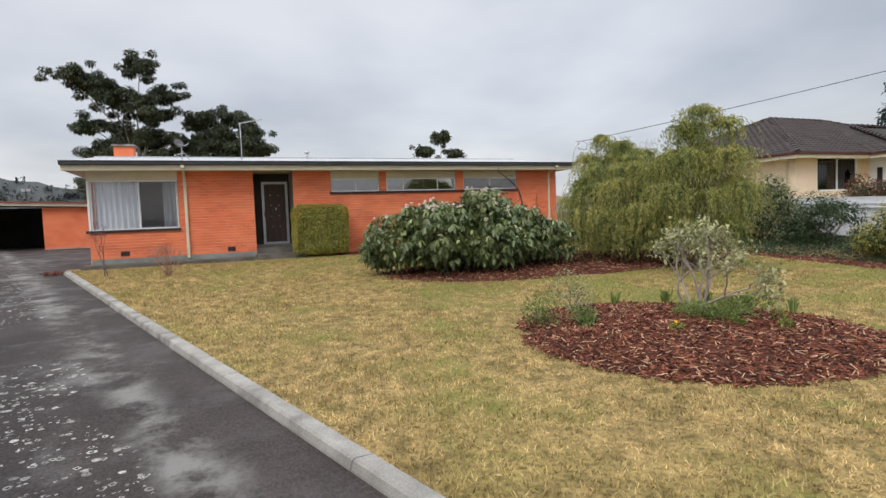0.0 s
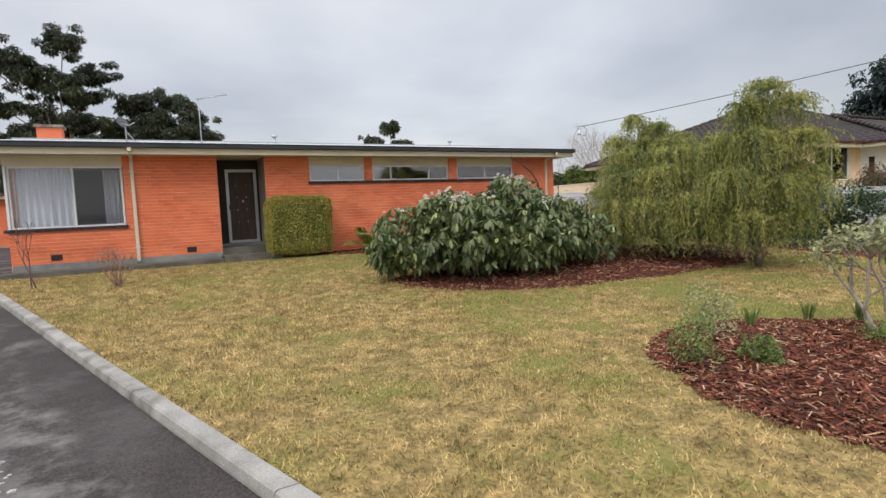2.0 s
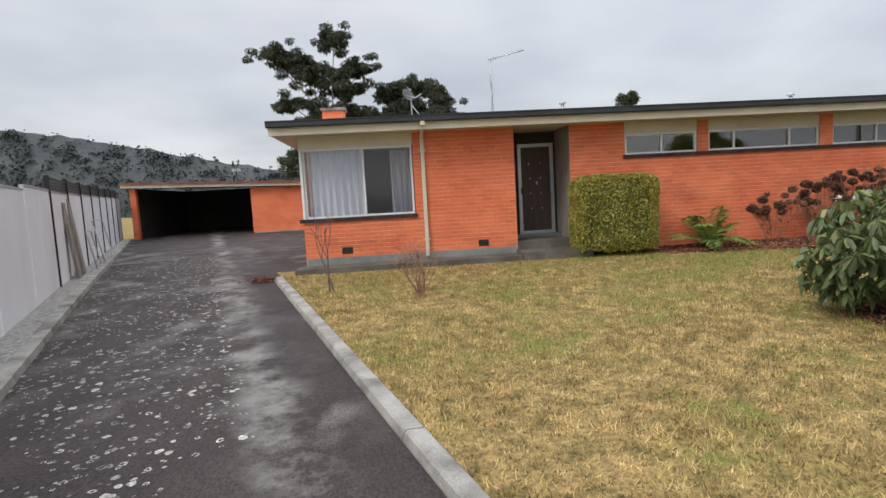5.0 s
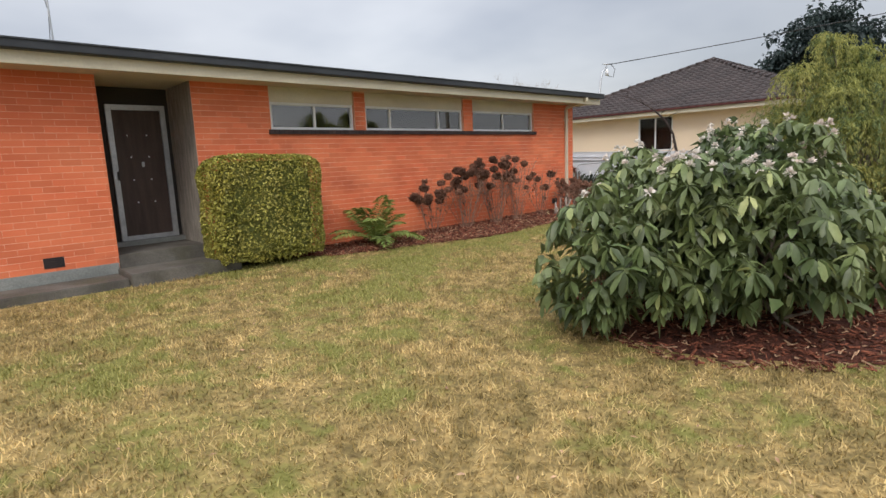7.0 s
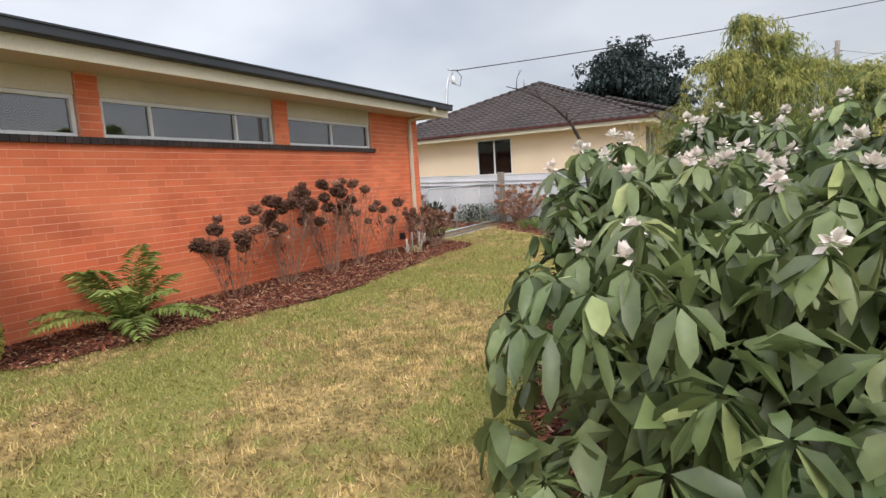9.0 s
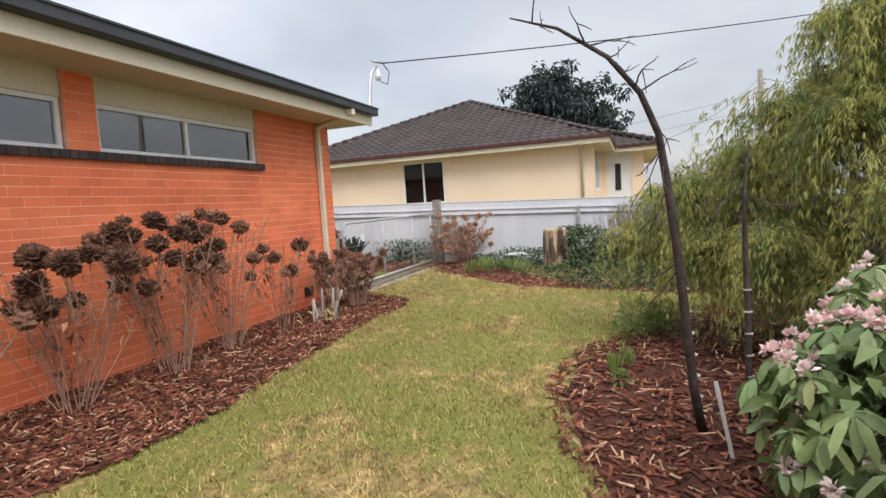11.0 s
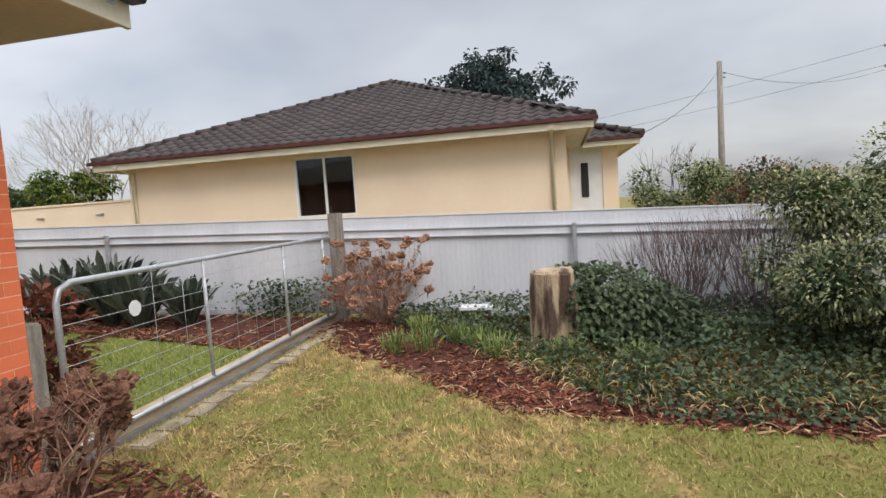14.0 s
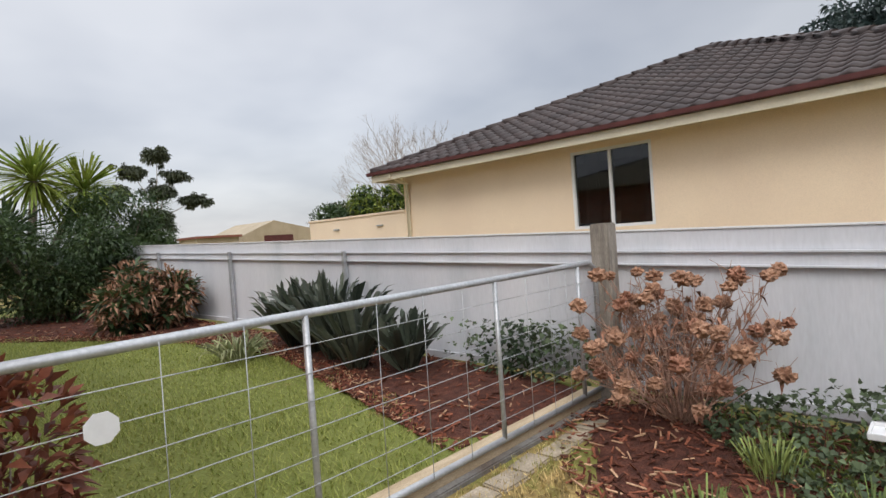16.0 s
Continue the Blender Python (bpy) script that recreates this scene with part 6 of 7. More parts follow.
COLUMN = [(0.0, -2.1, 3.5, 0.45), (0.35, -2.3, 3.2, 0.5), (-0.35, -1.9, 3.15, 0.5), (0.15, -1.6, 3.1, 0.5), (0.55, -1.8, 2.6, 0.55), (-0.55, -2.2, 2.5, 0.55), (0.25, -2.6, 2.5, 0.55), (-0.45, -1.4, 2.4, 0.55), (0.65, -2.3, 1.9, 0.55), (-0.75, -1.8, 1.8, 0.6), (0.2, -2.75, 1.7, 0.55), (-0.4, -2.5, 1.6, 0.55), (0.55, -1.4, 1.6, 0.6), (-0.4, -1.2, 1.5, 0.6), (0.1, -2.0, 2.2, 0.6)]
SPREAD = [(-0.5, 0.8, 3.3, 0.3), (-0.15, 0.5, 3.1, 0.38), (0.2, 0.9, 3.0, 0.4), (-0.75, 1.05, 2.8, 0.42), (0.6, 0.4, 2.85, 0.45), (0.7, -0.5, 2.7, 0.5), (-0.35, 0.6, 2.75, 0.5), (-1.0, 0.5, 2.45, 0.55), (-0.1, 0.1, 2.7, 0.5), (-1.45, 0.2, 1.95, 0.55), (-0.7, -0.4, 2.4, 0.6), (-1.25, -0.6, 1.95, 0.55), (-0.3, -0.9, 2.3, 0.6), (0.35, 0.9, 2.5, 0.55), (-0.2, 1.4, 2.25, 0.55), (0.5, 1.6, 1.9, 0.6), (0.75, 2.2, 1.6, 0.55), (0.85, 2.55, 1.2, 0.45), (-0.8, 1.1, 2.1, 0.55), (-1.35, 0.9, 1.6, 0.55), (-1.65, 0.3, 1.3, 0.5), (-1.5, -0.4, 1.3, 0.55), (-0.9, -0.9, 1.35, 0.6), (1.0, 1.3, 1.95, 0.6), (1.2, 0.5, 2.2, 0.6), (1.2, -0.4, 2.2, 0.6), (1.3, 1.8, 1.3, 0.55), (0.2, 2.0, 1.15, 0.5), (1.5, 0.8, 1.4, 0.6), (1.5, -0.2, 1.4, 0.6), (1.0, -1.0, 1.8, 0.6), (0.2, 0.2, 1.9, 0.65), (-0.5, 1.6, 1.2, 0.5)]
SKIRT = [(-1.2, -0.6, 0.95, 0.55), (-1.5, 0.4, 0.9, 0.5), (-0.6, -1.2, 1.0, 0.55), (0.3, -2.5, 1.0, 0.5), (-0.6, -2.1, 1.0, 0.55), (0.6, -1.6, 1.0, 0.55), (0.9, 0.9, 1.0, 0.55), (0.2, 1.6, 0.9, 0.5), (-0.8, 1.1, 0.9, 0.5), (1.1, 0.0, 1.0, 0.55), (0.0, 0.0, 1.2, 0.6), (0.0, -0.8, 1.1, 0.55), (-0.1, -1.6, 1.0, 0.55)]
weeping_tree((10.1, 11.2, gz(11.2) + 0.03), COLUMN + SPREAD + SKIRT, 81)


def leafy_shrub(name, label, at, lumps, n, leaf_len, leaf_w, mat, seed, category="shrub", trunk=0.04, shell=0.6, inner=None, stems=6, up=0.2):
    rng = np.random.default_rng(seed)
    ob = thing(name, label, category, at)
    P, N = in_blobs(rng, n, lumps, shell)
    k = P[:, 2] > 0.02
    leaves("crown", P[k], (N + rng.normal(size=N.shape) * 0.6 + np.array([0, 0, up]))[k], leaf_len, leaf_w, mat, ob, droop=0.2, rng=rng)
    # Darker, larger leaves within: shade inside the bush put into colour.
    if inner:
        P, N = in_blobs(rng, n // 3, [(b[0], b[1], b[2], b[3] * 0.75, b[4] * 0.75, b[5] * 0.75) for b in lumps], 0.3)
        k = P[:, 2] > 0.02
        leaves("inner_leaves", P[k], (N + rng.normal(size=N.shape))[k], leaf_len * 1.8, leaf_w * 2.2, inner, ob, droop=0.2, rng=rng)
    bm = bmesh.new()
    for j in range(stems):
        b = lumps[j % len(lumps)]
        tube(bm, [(0.03 * j, 0, -0.05), (b[0] * 0.4, b[1] * 0.4, b[2] * 0.5), (b[0], b[1], b[2])], [trunk, trunk * 0.7, trunk * 0.3], 5)
    part("stem_cluster", bm, M_BARK, ob)
    return ob


R = np.random.default_rng(90)
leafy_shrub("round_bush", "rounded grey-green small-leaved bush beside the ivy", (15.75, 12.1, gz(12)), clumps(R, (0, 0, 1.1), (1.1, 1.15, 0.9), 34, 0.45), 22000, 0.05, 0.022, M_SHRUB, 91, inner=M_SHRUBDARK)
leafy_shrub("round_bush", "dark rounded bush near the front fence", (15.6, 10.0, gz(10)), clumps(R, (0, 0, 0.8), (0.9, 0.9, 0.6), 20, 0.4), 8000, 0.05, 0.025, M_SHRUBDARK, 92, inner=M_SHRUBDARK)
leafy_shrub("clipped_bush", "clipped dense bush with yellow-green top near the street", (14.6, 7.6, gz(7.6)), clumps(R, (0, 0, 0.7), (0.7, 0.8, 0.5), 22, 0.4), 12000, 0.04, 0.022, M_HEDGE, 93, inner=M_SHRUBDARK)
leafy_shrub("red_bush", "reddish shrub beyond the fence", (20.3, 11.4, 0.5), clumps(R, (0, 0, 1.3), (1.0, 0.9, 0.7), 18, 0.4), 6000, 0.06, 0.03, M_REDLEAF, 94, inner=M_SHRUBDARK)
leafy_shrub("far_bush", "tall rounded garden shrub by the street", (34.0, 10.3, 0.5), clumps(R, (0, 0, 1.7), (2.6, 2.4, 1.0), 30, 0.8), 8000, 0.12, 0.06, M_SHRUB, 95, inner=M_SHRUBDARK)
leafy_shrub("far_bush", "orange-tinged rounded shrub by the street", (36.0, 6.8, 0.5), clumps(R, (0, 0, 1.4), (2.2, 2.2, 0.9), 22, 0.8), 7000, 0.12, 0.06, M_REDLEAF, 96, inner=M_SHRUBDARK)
leafy_shrub("white_flowered_clump", "low green clump with tiny white flowers at the bed edge", (11.0, 13.75, gz(13.7) + 0.02), clumps(R, (0, 0, 0.13), (0.38, 0.32, 0.12), 12, 0.17), 2600, 0.07, 0.012, M_GRASSLONG, 97, up=1.0, trunk=0.01)
for i, (x, y, s) in enumerate(((3.75, 5.9, 0.26), (4.5, 6.3, 0.3), (4.05, 5.5, 0.2))):
    leafy_shrub("small_shrub", "small green shrub at the edge of the round bed", (x, y, gz(y) + 0.06), clumps(R, (0, 0, s * 0.9), (s * 0.7, s * 0.7, s), 9, s * 0.45), 800, 0.05, 0.02, M_GRASSLONG if i != 1 else M_SHRUB, 100 + i, trunk=0.012)
leafy_shrub("ground_cover", "low green ground cover under the pale shrub", (5.8, 5.0, gz(5.1) + 0.15), clumps(R, (0.1, -0.05, 0.03), (0.75, 0.5, 0.06), 26, 0.15), 4200, 0.05, 0.02, M_GRASSLONG, 104, trunk=0.006, up=0.6)
for i, (x, y) in enumerate(((4.72, 4.62), (5.95, 4.2), (6.3, 4.55), (5.5, 4.45), (9.05, 14.0))):
    p = leafy_shrub("seedling", "small green seedling in the mulch" if i else "small seedling with a yellow flower in the mulch", (x, y, gz(y) + (0.14 if i < 4 else 0.06)), [(0, 0, 0.05, 0.07, 0.07, 0.05)], 90, 0.05, 0.022, M_CITRUS if i < 4 else M_GRASSLONG, 110 + i, "seedling", 0.004, up=0.5)
    if i == 0:
        leaves("bloom", np.zeros((14, 3)) + np.array([0.0, 0, 0.12]), np.random.default_rng(5).normal(size=(14, 3)) + np.array([0, 0, 0.6]), 0.035, 0.022, M_YELLOW, p, "yellow flower")


def tuft(name, label, category, at, blades, length, width, mat, seed, spread=0.5, droop=0.5, base=0.05):
    """Strap or grass leaves springing from a crown."""
    rng = np.random.default_rng(seed)
    ob = thing(name, label, category, at)
    a = rng.uniform(0, 6.28, blades)
    tilt = rng.uniform(0.05, 1.0, blades) * spread
    ax = np.stack([np.cos(a) * tilt, np.sin(a) * tilt, np.ones(blades)], 1)
    pos = np.stack([np.cos(a) * base * rng.uniform(0, 1, blades), np.sin(a) * base * rng.uniform(0, 1, blades), np.zeros(blades)], 1)
    leaves("foliage", pos, ax, length, width, mat, ob, droop=droop, rng=rng, rich=True)
    return ob


for i, (x, y) in enumerate(((6.6, 5.9), (6.9, 5.5), (7.05, 4.9), (5.3, 6.4), (6.1, 6.2), (9.35, 14.05), (9.55, 13.95))):
    tuft("bulb_clump", "clump of upright green bulb leaves in the mulch", "bulbs", (x, y, gz(y) + 0.06), 26, 0.26 if i < 5 else 0.2, 0.02, M_GRASSLONG, 120 + i, 0.3, 0.2)
for i, (x, y, h) in enumerate(((16.75, 21.9, 0.95), (16.9, 22.6, 0.9), (16.6, 21.3, 0.75), (16.95, 23.2, 0.8), (16.85, 20.7, 0.6))):
    tuft("strap_leaf_plant", "dark strap-leaved plant beside the metal fence", "plant", (x, y, gz(y) + 0.02), 95, h * 1.22, 0.08, M_STRAP, 130 + i, 0.8, 0.18, 0.12)
tuft("variegated_plant", "pale variegated strap plant on the back lawn", "plant", (16.1, 23.2, gz(23)), 130, 0.55, 0.03, M_SHRUB, 137, 1.2, 0.5, 0.2)
for i, (x, y) in enumerate(((15.3, 16.0), (15.6, 15.4), (15.2, 15.3), (15.9, 16.5), (15.5, 16.8), (15.1, 14.6), (16.3, 17.0), (15.7, 16.2), (15.4, 17.1))):
    tuft("grass_tuft", "tuft of long green grass among the ivy", "grass", (x, y, gz(y) + 0.02), 70, 0.34, 0.012, M_GRASSLONG, 140 + i, 0.5, 0.35, 0.14)


# tree stump with ivy
st = thing("tree_stump", "pale sawn tree stump partly covered in ivy", "stump", (15.67, 15.38, gz(15.4)))
bm = bmesh.new()
rg = np.random.default_rng(150)
rings = []
for z, r in ((-0.05, 0.31), (0.08, 0.28), (0.2, 0.255), (0.35, 0.245), (0.5, 0.24), (0.65, 0.238), (0.78, 0.235), (0.88, 0.23), (0.91, 0.205)):
    rings.append([bm.verts.new((math.cos(a) * r * (1 + 0.07 * math.sin(5 * a) + 0.16 * noise.noise(Vector((math.cos(a) * 2.2, math.sin(a) * 2.2, z * 1.5)))), math.sin(a) * r * (1 + 0.07 * math.sin(5 * a) + 0.16 * noise.noise(Vector((math.cos(a) * 2.2, math.sin(a) * 2.2, z * 1.5)))), z + (0.05 * noise.noise(Vector((math.cos(a) * 2, math.sin(a) * 2, 4))) if z > 0.8 else 0))) for a in np.linspace(0, 2 * np.pi, 28, endpoint=False)])
for a, b in zip(rings, rings[1:]):
    for j in range(28):
        bm.faces.new((a[j], a[(j + 1) % 28], b[(j + 1) % 28], b[j]))
bm.faces.new(rings[-1])
# Dark stain patches stand in for the shade of hollows.
M_STUMP = surface("bare_stump_wood", (0.34, 0.25, 0.16), (0.46, 0.36, 0.25), scale=3.5, rough=0.9, fine=40, fine_amount=0.35, bump=0.6, stretch=(2.5, 2.5, 0.6), stain=(0.09, 0.06, 0.045), stain_scale=2.6, stain_lo=0.50, stain_hi=0.60)
part("trunk", bm, M_STUMP, st, "weathered pale trunk, dark hollows painted as patches")

# ivy: mound over the stump and carpet along the fence
rng = np.random.default_rng(160)
iv = thing("ivy", "dark green ivy over the stump and the bed", "ivy", kind="stuff")
P, N = in_blobs(rng, 5200, [(15.8, 14.98, 1.05, 0.42, 0.5, 0.44), (15.85, 14.7, 0.95, 0.5, 0.5, 0.5), (15.95, 14.35, 0.8, 0.5, 0.5, 0.45), (15.9, 15.2, 1.3, 0.26, 0.3, 0.17)], 0.7)
leaves("ivy_mound", P, N + rng.normal(size=N.shape) * 0.4 + np.array([0, 0, -0.5]), 0.065, 0.055, M_IVY, iv, droop=0.3, rng=rng)
n = 26000
x, y = rng.uniform(13.85, 17.42, n), rng.uniform(6.5, 18.0, n)
edge = 13.95 + 0.12 * np.sin(y * 1.7) + np.where(y > 14.9, (y - 14.9) * 1.12, 0)
h = np.clip((x - edge) * 0.22, 0, 0.34) + 0.07 * np.array([noise.noise(Vector((a * 1.6, b * 1.6, 0))) for a, b in zip(x, y)])
k = (x > edge)
P = np.stack([x, y, gz_np(y) + 0.05 + np.clip(h, 0.0, 0.5) * rng.uniform(0.55, 1, n)], 1)[k]
leaves("ivy_carpet", P, rng.normal(size=P.shape) * 0.8 + np.array([-0.3, 0, 0.5]), 0.06, 0.05, M_IVY, iv, droop=0.25, rng=rng)
n = 700
zz = rng.uniform(0.7, 1.25, n)
P = np.stack([rng.uniform(17.25, 17.46, n), 19.4 + rng.normal(size=n) * 0.45, zz], 1)
leaves("ivy_fence", P, rng.normal(size=P.shape) + np.array([-1, 0, 0]), 0.07, 0.06, M_IVY, iv, droop=0.25, rng=rng)
n = 6500
x, y = rng.uniform(14.1, 17.2, n), rng.uniform(11.5, 17.6, n)
k = x > 14.1 + np.where(y > 14.9, (y - 14.9) * 1.12, 0)
P = np.stack([x, y, gz_np(y) + 0.04], 1)[k]
leaves("long_grass", P, rng.normal(size=P.shape) * 0.4 + np.array([0, 0, 1]), 0.2, 0.008, M_GRASSLONG, iv, droop=0.4, rng=rng)

# shallow tray lying in the ivy
tray = thing("plastic_tray", "shallow white plastic tray lying in the ivy by the fence", "tray", (16.74, 16.38, 0.89))
box_part("base", -0.11, 0.11, -0.2, 0.2, -0.05, -0.035, M_WHITE, tray)
for b in ((-0.12, -0.105, -0.21, 0.21, -0.05, -0.01), (0.105, 0.12, -0.21, 0.21, -0.05, -0.01), (-0.105, 0.105, -0.21, -0.195, -0.05, -0.01), (-0.105, 0.105, 0.195, 0.21, -0.05, -0.01)):
    box_part("rim", *b, M_WHITE, tray)

# dry stalks and leaf litter along the front of the ivy
n = 3200
x, y = rng.uniform(13.8, 15.6, n), rng.uniform(8.0, 16.2, n)
k = x > 13.95 + np.where(y > 14.9, (y - 14.9) * 1.0, 0)
P = np.stack([x, y, gz_np(y) + 0.05 + 0.12 * rng.uniform(size=n)], 1)[k]
leaves("dry_litter", P, rng.normal(size=P.shape) * np.array([1, 1, 0.5]) + np.array([0, 0, 0.2]), 0.13, 0.009, M_STRAW, iv, "dry straw-coloured stalks", droop=0.4, rng=rng)

# red-leaved plant behind the gate end
leafy_shrub("red_leaf_plant", "plant with curled red-brown leaves behind the gate", (13.05, 19.0, gz(19)), [(0, 0, 0.35, 0.28, 0.28, 0.36), (0.05, 0, 0.75, 0.26, 0.26, 0.36), (-0.1, 0, 0.98, 0.2, 0.2, 0.2)], 1000, 0.11, 0.042, M_REDLEAF, 170, trunk=0.012)

# back garden
leafy_shrub("dark_shrub", "large dark evergreen shrub at the back of the garden", (15.6, 31.4, gz(31)), clumps(R, (0, 0, 1.5), (2.0, 1.2, 1.1), 40, 0.6), 16000, 0.09, 0.035, M_SHRUBDARK, 171, inner=M_SHRUBDARK)
leafy_shrub("dark_shrub", "large dark evergreen shrub at the back of the garden", (17.6, 33.0, gz(33)), clumps(R, (0, 0, 1.9), (1.2, 1.2, 1.2), 26, 0.6), 10000, 0.09, 0.035, M_SHRUBDARK, 172, inner=M_SHRUBDARK)
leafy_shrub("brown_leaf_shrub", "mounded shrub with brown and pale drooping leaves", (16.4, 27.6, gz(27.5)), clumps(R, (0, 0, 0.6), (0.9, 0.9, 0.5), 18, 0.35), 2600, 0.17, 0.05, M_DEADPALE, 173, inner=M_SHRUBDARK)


def cabbage_tree(at, heights, seed):
    rng = np.random.default_rng(seed)
    ob = thing("cabbage_tree", "cabbage tree with spiky heads of sword leaves", "tree", at)
    for dx, dy, h in heights:
        rod("trunk", [(0, 0, -0.1), (dx * 0.4, dy * 0.4, h * 0.5), (dx, dy, h)], [0.13, 0.11, 0.09], M_BARK, ob)
        n = 260
        d = unit(rng.normal(size=(n, 3)) + np.array([0, 0, 0.25]))
        leaves("leaf_head", np.zeros((n, 3)) + np.array([dx, dy, h]), d, 1.25, 0.06, M_SHRUBDARK if h < 3 else M_CITRUS, ob, "spiky sword leaves", droop=0.18, rng=rng, rich=True)
    return ob


cabbage_tree((15.75, 34.0, gz(34)), ((0.3, 0, 3.5), (1.5, 0.3, 3.3), (-0.5, -0.3, 2.0)), 181)


# ---- trees in the distance ----
def tall_tree(name, label, at, height, clusters, n, leaf, leaf_w, mat, bark, seed, size=1.2, trunk=0.3, flat=0.5):
    """Trunk, limbs out to clusters of foliage with sky between them."""
    rng = np.random.default_rng(seed)
    ob = thing(name, label, "tree", at)
    bm = bmesh.new()
    fork = height * 0.35
    tube(bm, [(0, 0, -0.3), (0.1, 0, fork * 0.5), (0, 0, fork)], [trunk, trunk * 0.85, trunk * 0.7], 8)
    for cx, cy, cz, s in clusters:
        tube(bm, [(0, 0, fork * rng.uniform(0.75, 1)), (cx * 0.35 + rng.normal() * 0.3, cy * 0.35, fork + (cz - fork) * 0.5), (cx, cy, cz - 0.1)], [trunk * 0.45, trunk * 0.25, 0.04], 5)
    part("trunk", bm, bark, ob, "pale branching trunk")
    lumps = []
    for cx, cy, cz, s in clusters:
        for _ in range(26):
            d = rng.normal(size=3) * np.array([0.48, 0.48, 0.27]) * s
            r = s * rng.uniform(0.2, 0.42)
            lumps.append((cx + d[0], cy + d[1], cz + d[2], r, r, r * flat))
    P, N = in_blobs(rng, n, lumps, 0.3)
    leaves("crown", P, N * 0.6 + rng.normal(size=N.shape) * 0.7 + np.array([0, 0, -0.2]), leaf, leaf_w, mat, ob, droop=0.3, rng=rng)
    return ob


tall_tree("gum_tree", "tall dark gum tree with open clumped crown", (-6.8, 60, 1.4), 17.0, [(0.5, 0, 16.0, 1.7), (2.8, 0, 13.6, 1.5), (-5.3, 0, 14.6, 1.7), (-3.4, 0, 14.3, 1.6), (-1.6, 0, 12.9, 1.9), (1.2, 0, 11.6, 2.0), (-3.9, 0, 10.2, 1.5), (0.2, 1, 9.2, 2.3), (3.2, 0, 9.0, 1.6), (-2.2, 0, 7.8, 2.0), (5.2, 0, 8.2, 1.4), (-3.4, 0, 5.0, 1.7), (-1.5, 0, 4.0, 1.5), (1.6, 0, 7.0, 1.8)], 70000, 0.27, 0.12, M_GUMLEAF, M_GUMBARK, 201, 1.2, 0.26, 0.55)
tall_tree("gum_tree", "dark gum tree with spreading crown", (1.2, 60, 1.4), 12.0, [(0.3, 0, 11.3, 1.6), (-2.4, 0, 11.0, 1.5), (2.3, 0, 10.3, 1.5), (-1.0, 0, 9.2, 1.8), (1.6, 0, 8.3, 1.8), (3.4, 0, 8.2, 1.2), (-2.6, 0, 8.6, 1.3), (0, 0, 7.2, 2.0)], 42000, 0.27, 0.12, M_GUMLEAF, M_GUMBARK, 202, 1.2, 0.22, 0.55)
FAR_GUM = [(0.2, 6.6, 0.9), (-1.0, 5.5, 0.8), (1.0, 5.4, 0.8), (-1.9, 4.2, 1.0), (1.9, 3.8, 0.9), (0.2, 4.4, 0.9), (0, 2.6, 1.5)]
tall_tree("gum_tree", "tall far gum tree with layered crown", (56.0, 138.0, 1.4), 21.0, [(a * 4.2, 0, b * 3.35, c * 2.6) for a, b, c in FAR_GUM], 16000, 0.8, 0.4, M_GUMLEAF, M_GUMBARK, 204, 1.2, 0.45)
tall_tree("cypress", "large dark dense conifer behind the tiled roof", (41, 18.5, 0.6), 9.3, [(a * 0.7, b * 0.7, z * 0.75 + 0.3, s * 0.74) for a, b, z, s in ((0, 0, 12.0, 1.9), (0, 2.0, 10.6, 2.3), (0, -2.1, 10.0, 2.3), (0, 3.6, 8.6, 2.2), (0, -3.7, 8.0, 2.2), (-1, 0, 9.3, 2.9), (-1, 2.2, 7.0, 2.9), (-1, -2.2, 6.8, 2.9), (-1, 0, 5, 3.0), (0, 4.3, 5.6, 2.3), (0, -4.2, 5.0, 2.4))], 20000, 0.33, 0.17, M_CONIFER, M_BARKDARK, 205, flat=0.75)
leafy_shrub("citrus_tree", "yellow-green leafy tree behind the low wall", (28.5, 34.0, 1.0), clumps(R, (0, 0, 2.4), (1.5, 1.5, 0.9), 22, 0.55), 5200, 0.15, 0.07, M_CITRUS, 207, "tree", inner=M_SHRUBDARK)
leafy_shrub("far_bush", "dark rounded tree beside the far sheds", (33.5, 78.0, 1.2), clumps(R, (0, 0, 2.6), (2.4, 2, 1.3), 18, 1.0), 3500, 0.3, 0.16, M_SHRUBDARK, 208, "tree", inner=M_SHRUBDARK)
leafy_shrub("far_bush", "dark rounded tree behind the neighbour's yard", (33.5, 42.0, 1.2), clumps(R, (0, 0, 2.0), (3.4, 2, 1.1), 26, 0.8), 6000, 0.22, 0.1, M_SHRUBDARK, 209, "tree", inner=M_SHRUBDARK)


def bare_tree(label, at, height, limbs, seed, mat=M_TWIGPALE, depth=4):
    rng = np.random.default_rng(seed)
    ob = thing("bare_tree", label, "tree", at)
    bm = bmesh.new()
    tube(bm, [(0, 0, -0.2), (0, 0, height * 0.22)], [height * 0.022, height * 0.018], 8)
    part("trunk", bm, M_BARK, ob)
    bm = bmesh.new()
    for k in range(limbs):
        a = k * 6.28 / limbs + rng.normal() * 0.2
        branches(bm, rng, (0, 0, height * 0.2), (math.cos(a) * 0.75, math.sin(a) * 0.75, 0.8), height * 0.30, height * 0.0075, depth, 0.34, 0.12, None, 5)
    part("limb_fan", bm, mat, ob, "bare spreading twigs")
    return ob


bare_tree("bare winter tree with a wide fan of twigs", (30.0, 33.9, 1.1), 5.5, 13, 211, M_TWIGPALE, 5)
bare_tree("bare reddish shrub tree by the street", (40.0, 9.2, 0.3), 4.4, 6, 212, M_TWIGPURPLE, 3)
bare_tree("small bare tree before the far shed", (46.0, 64.0, 1.3), 4.0, 6, 213, M_TWIGPURPLE, 3)

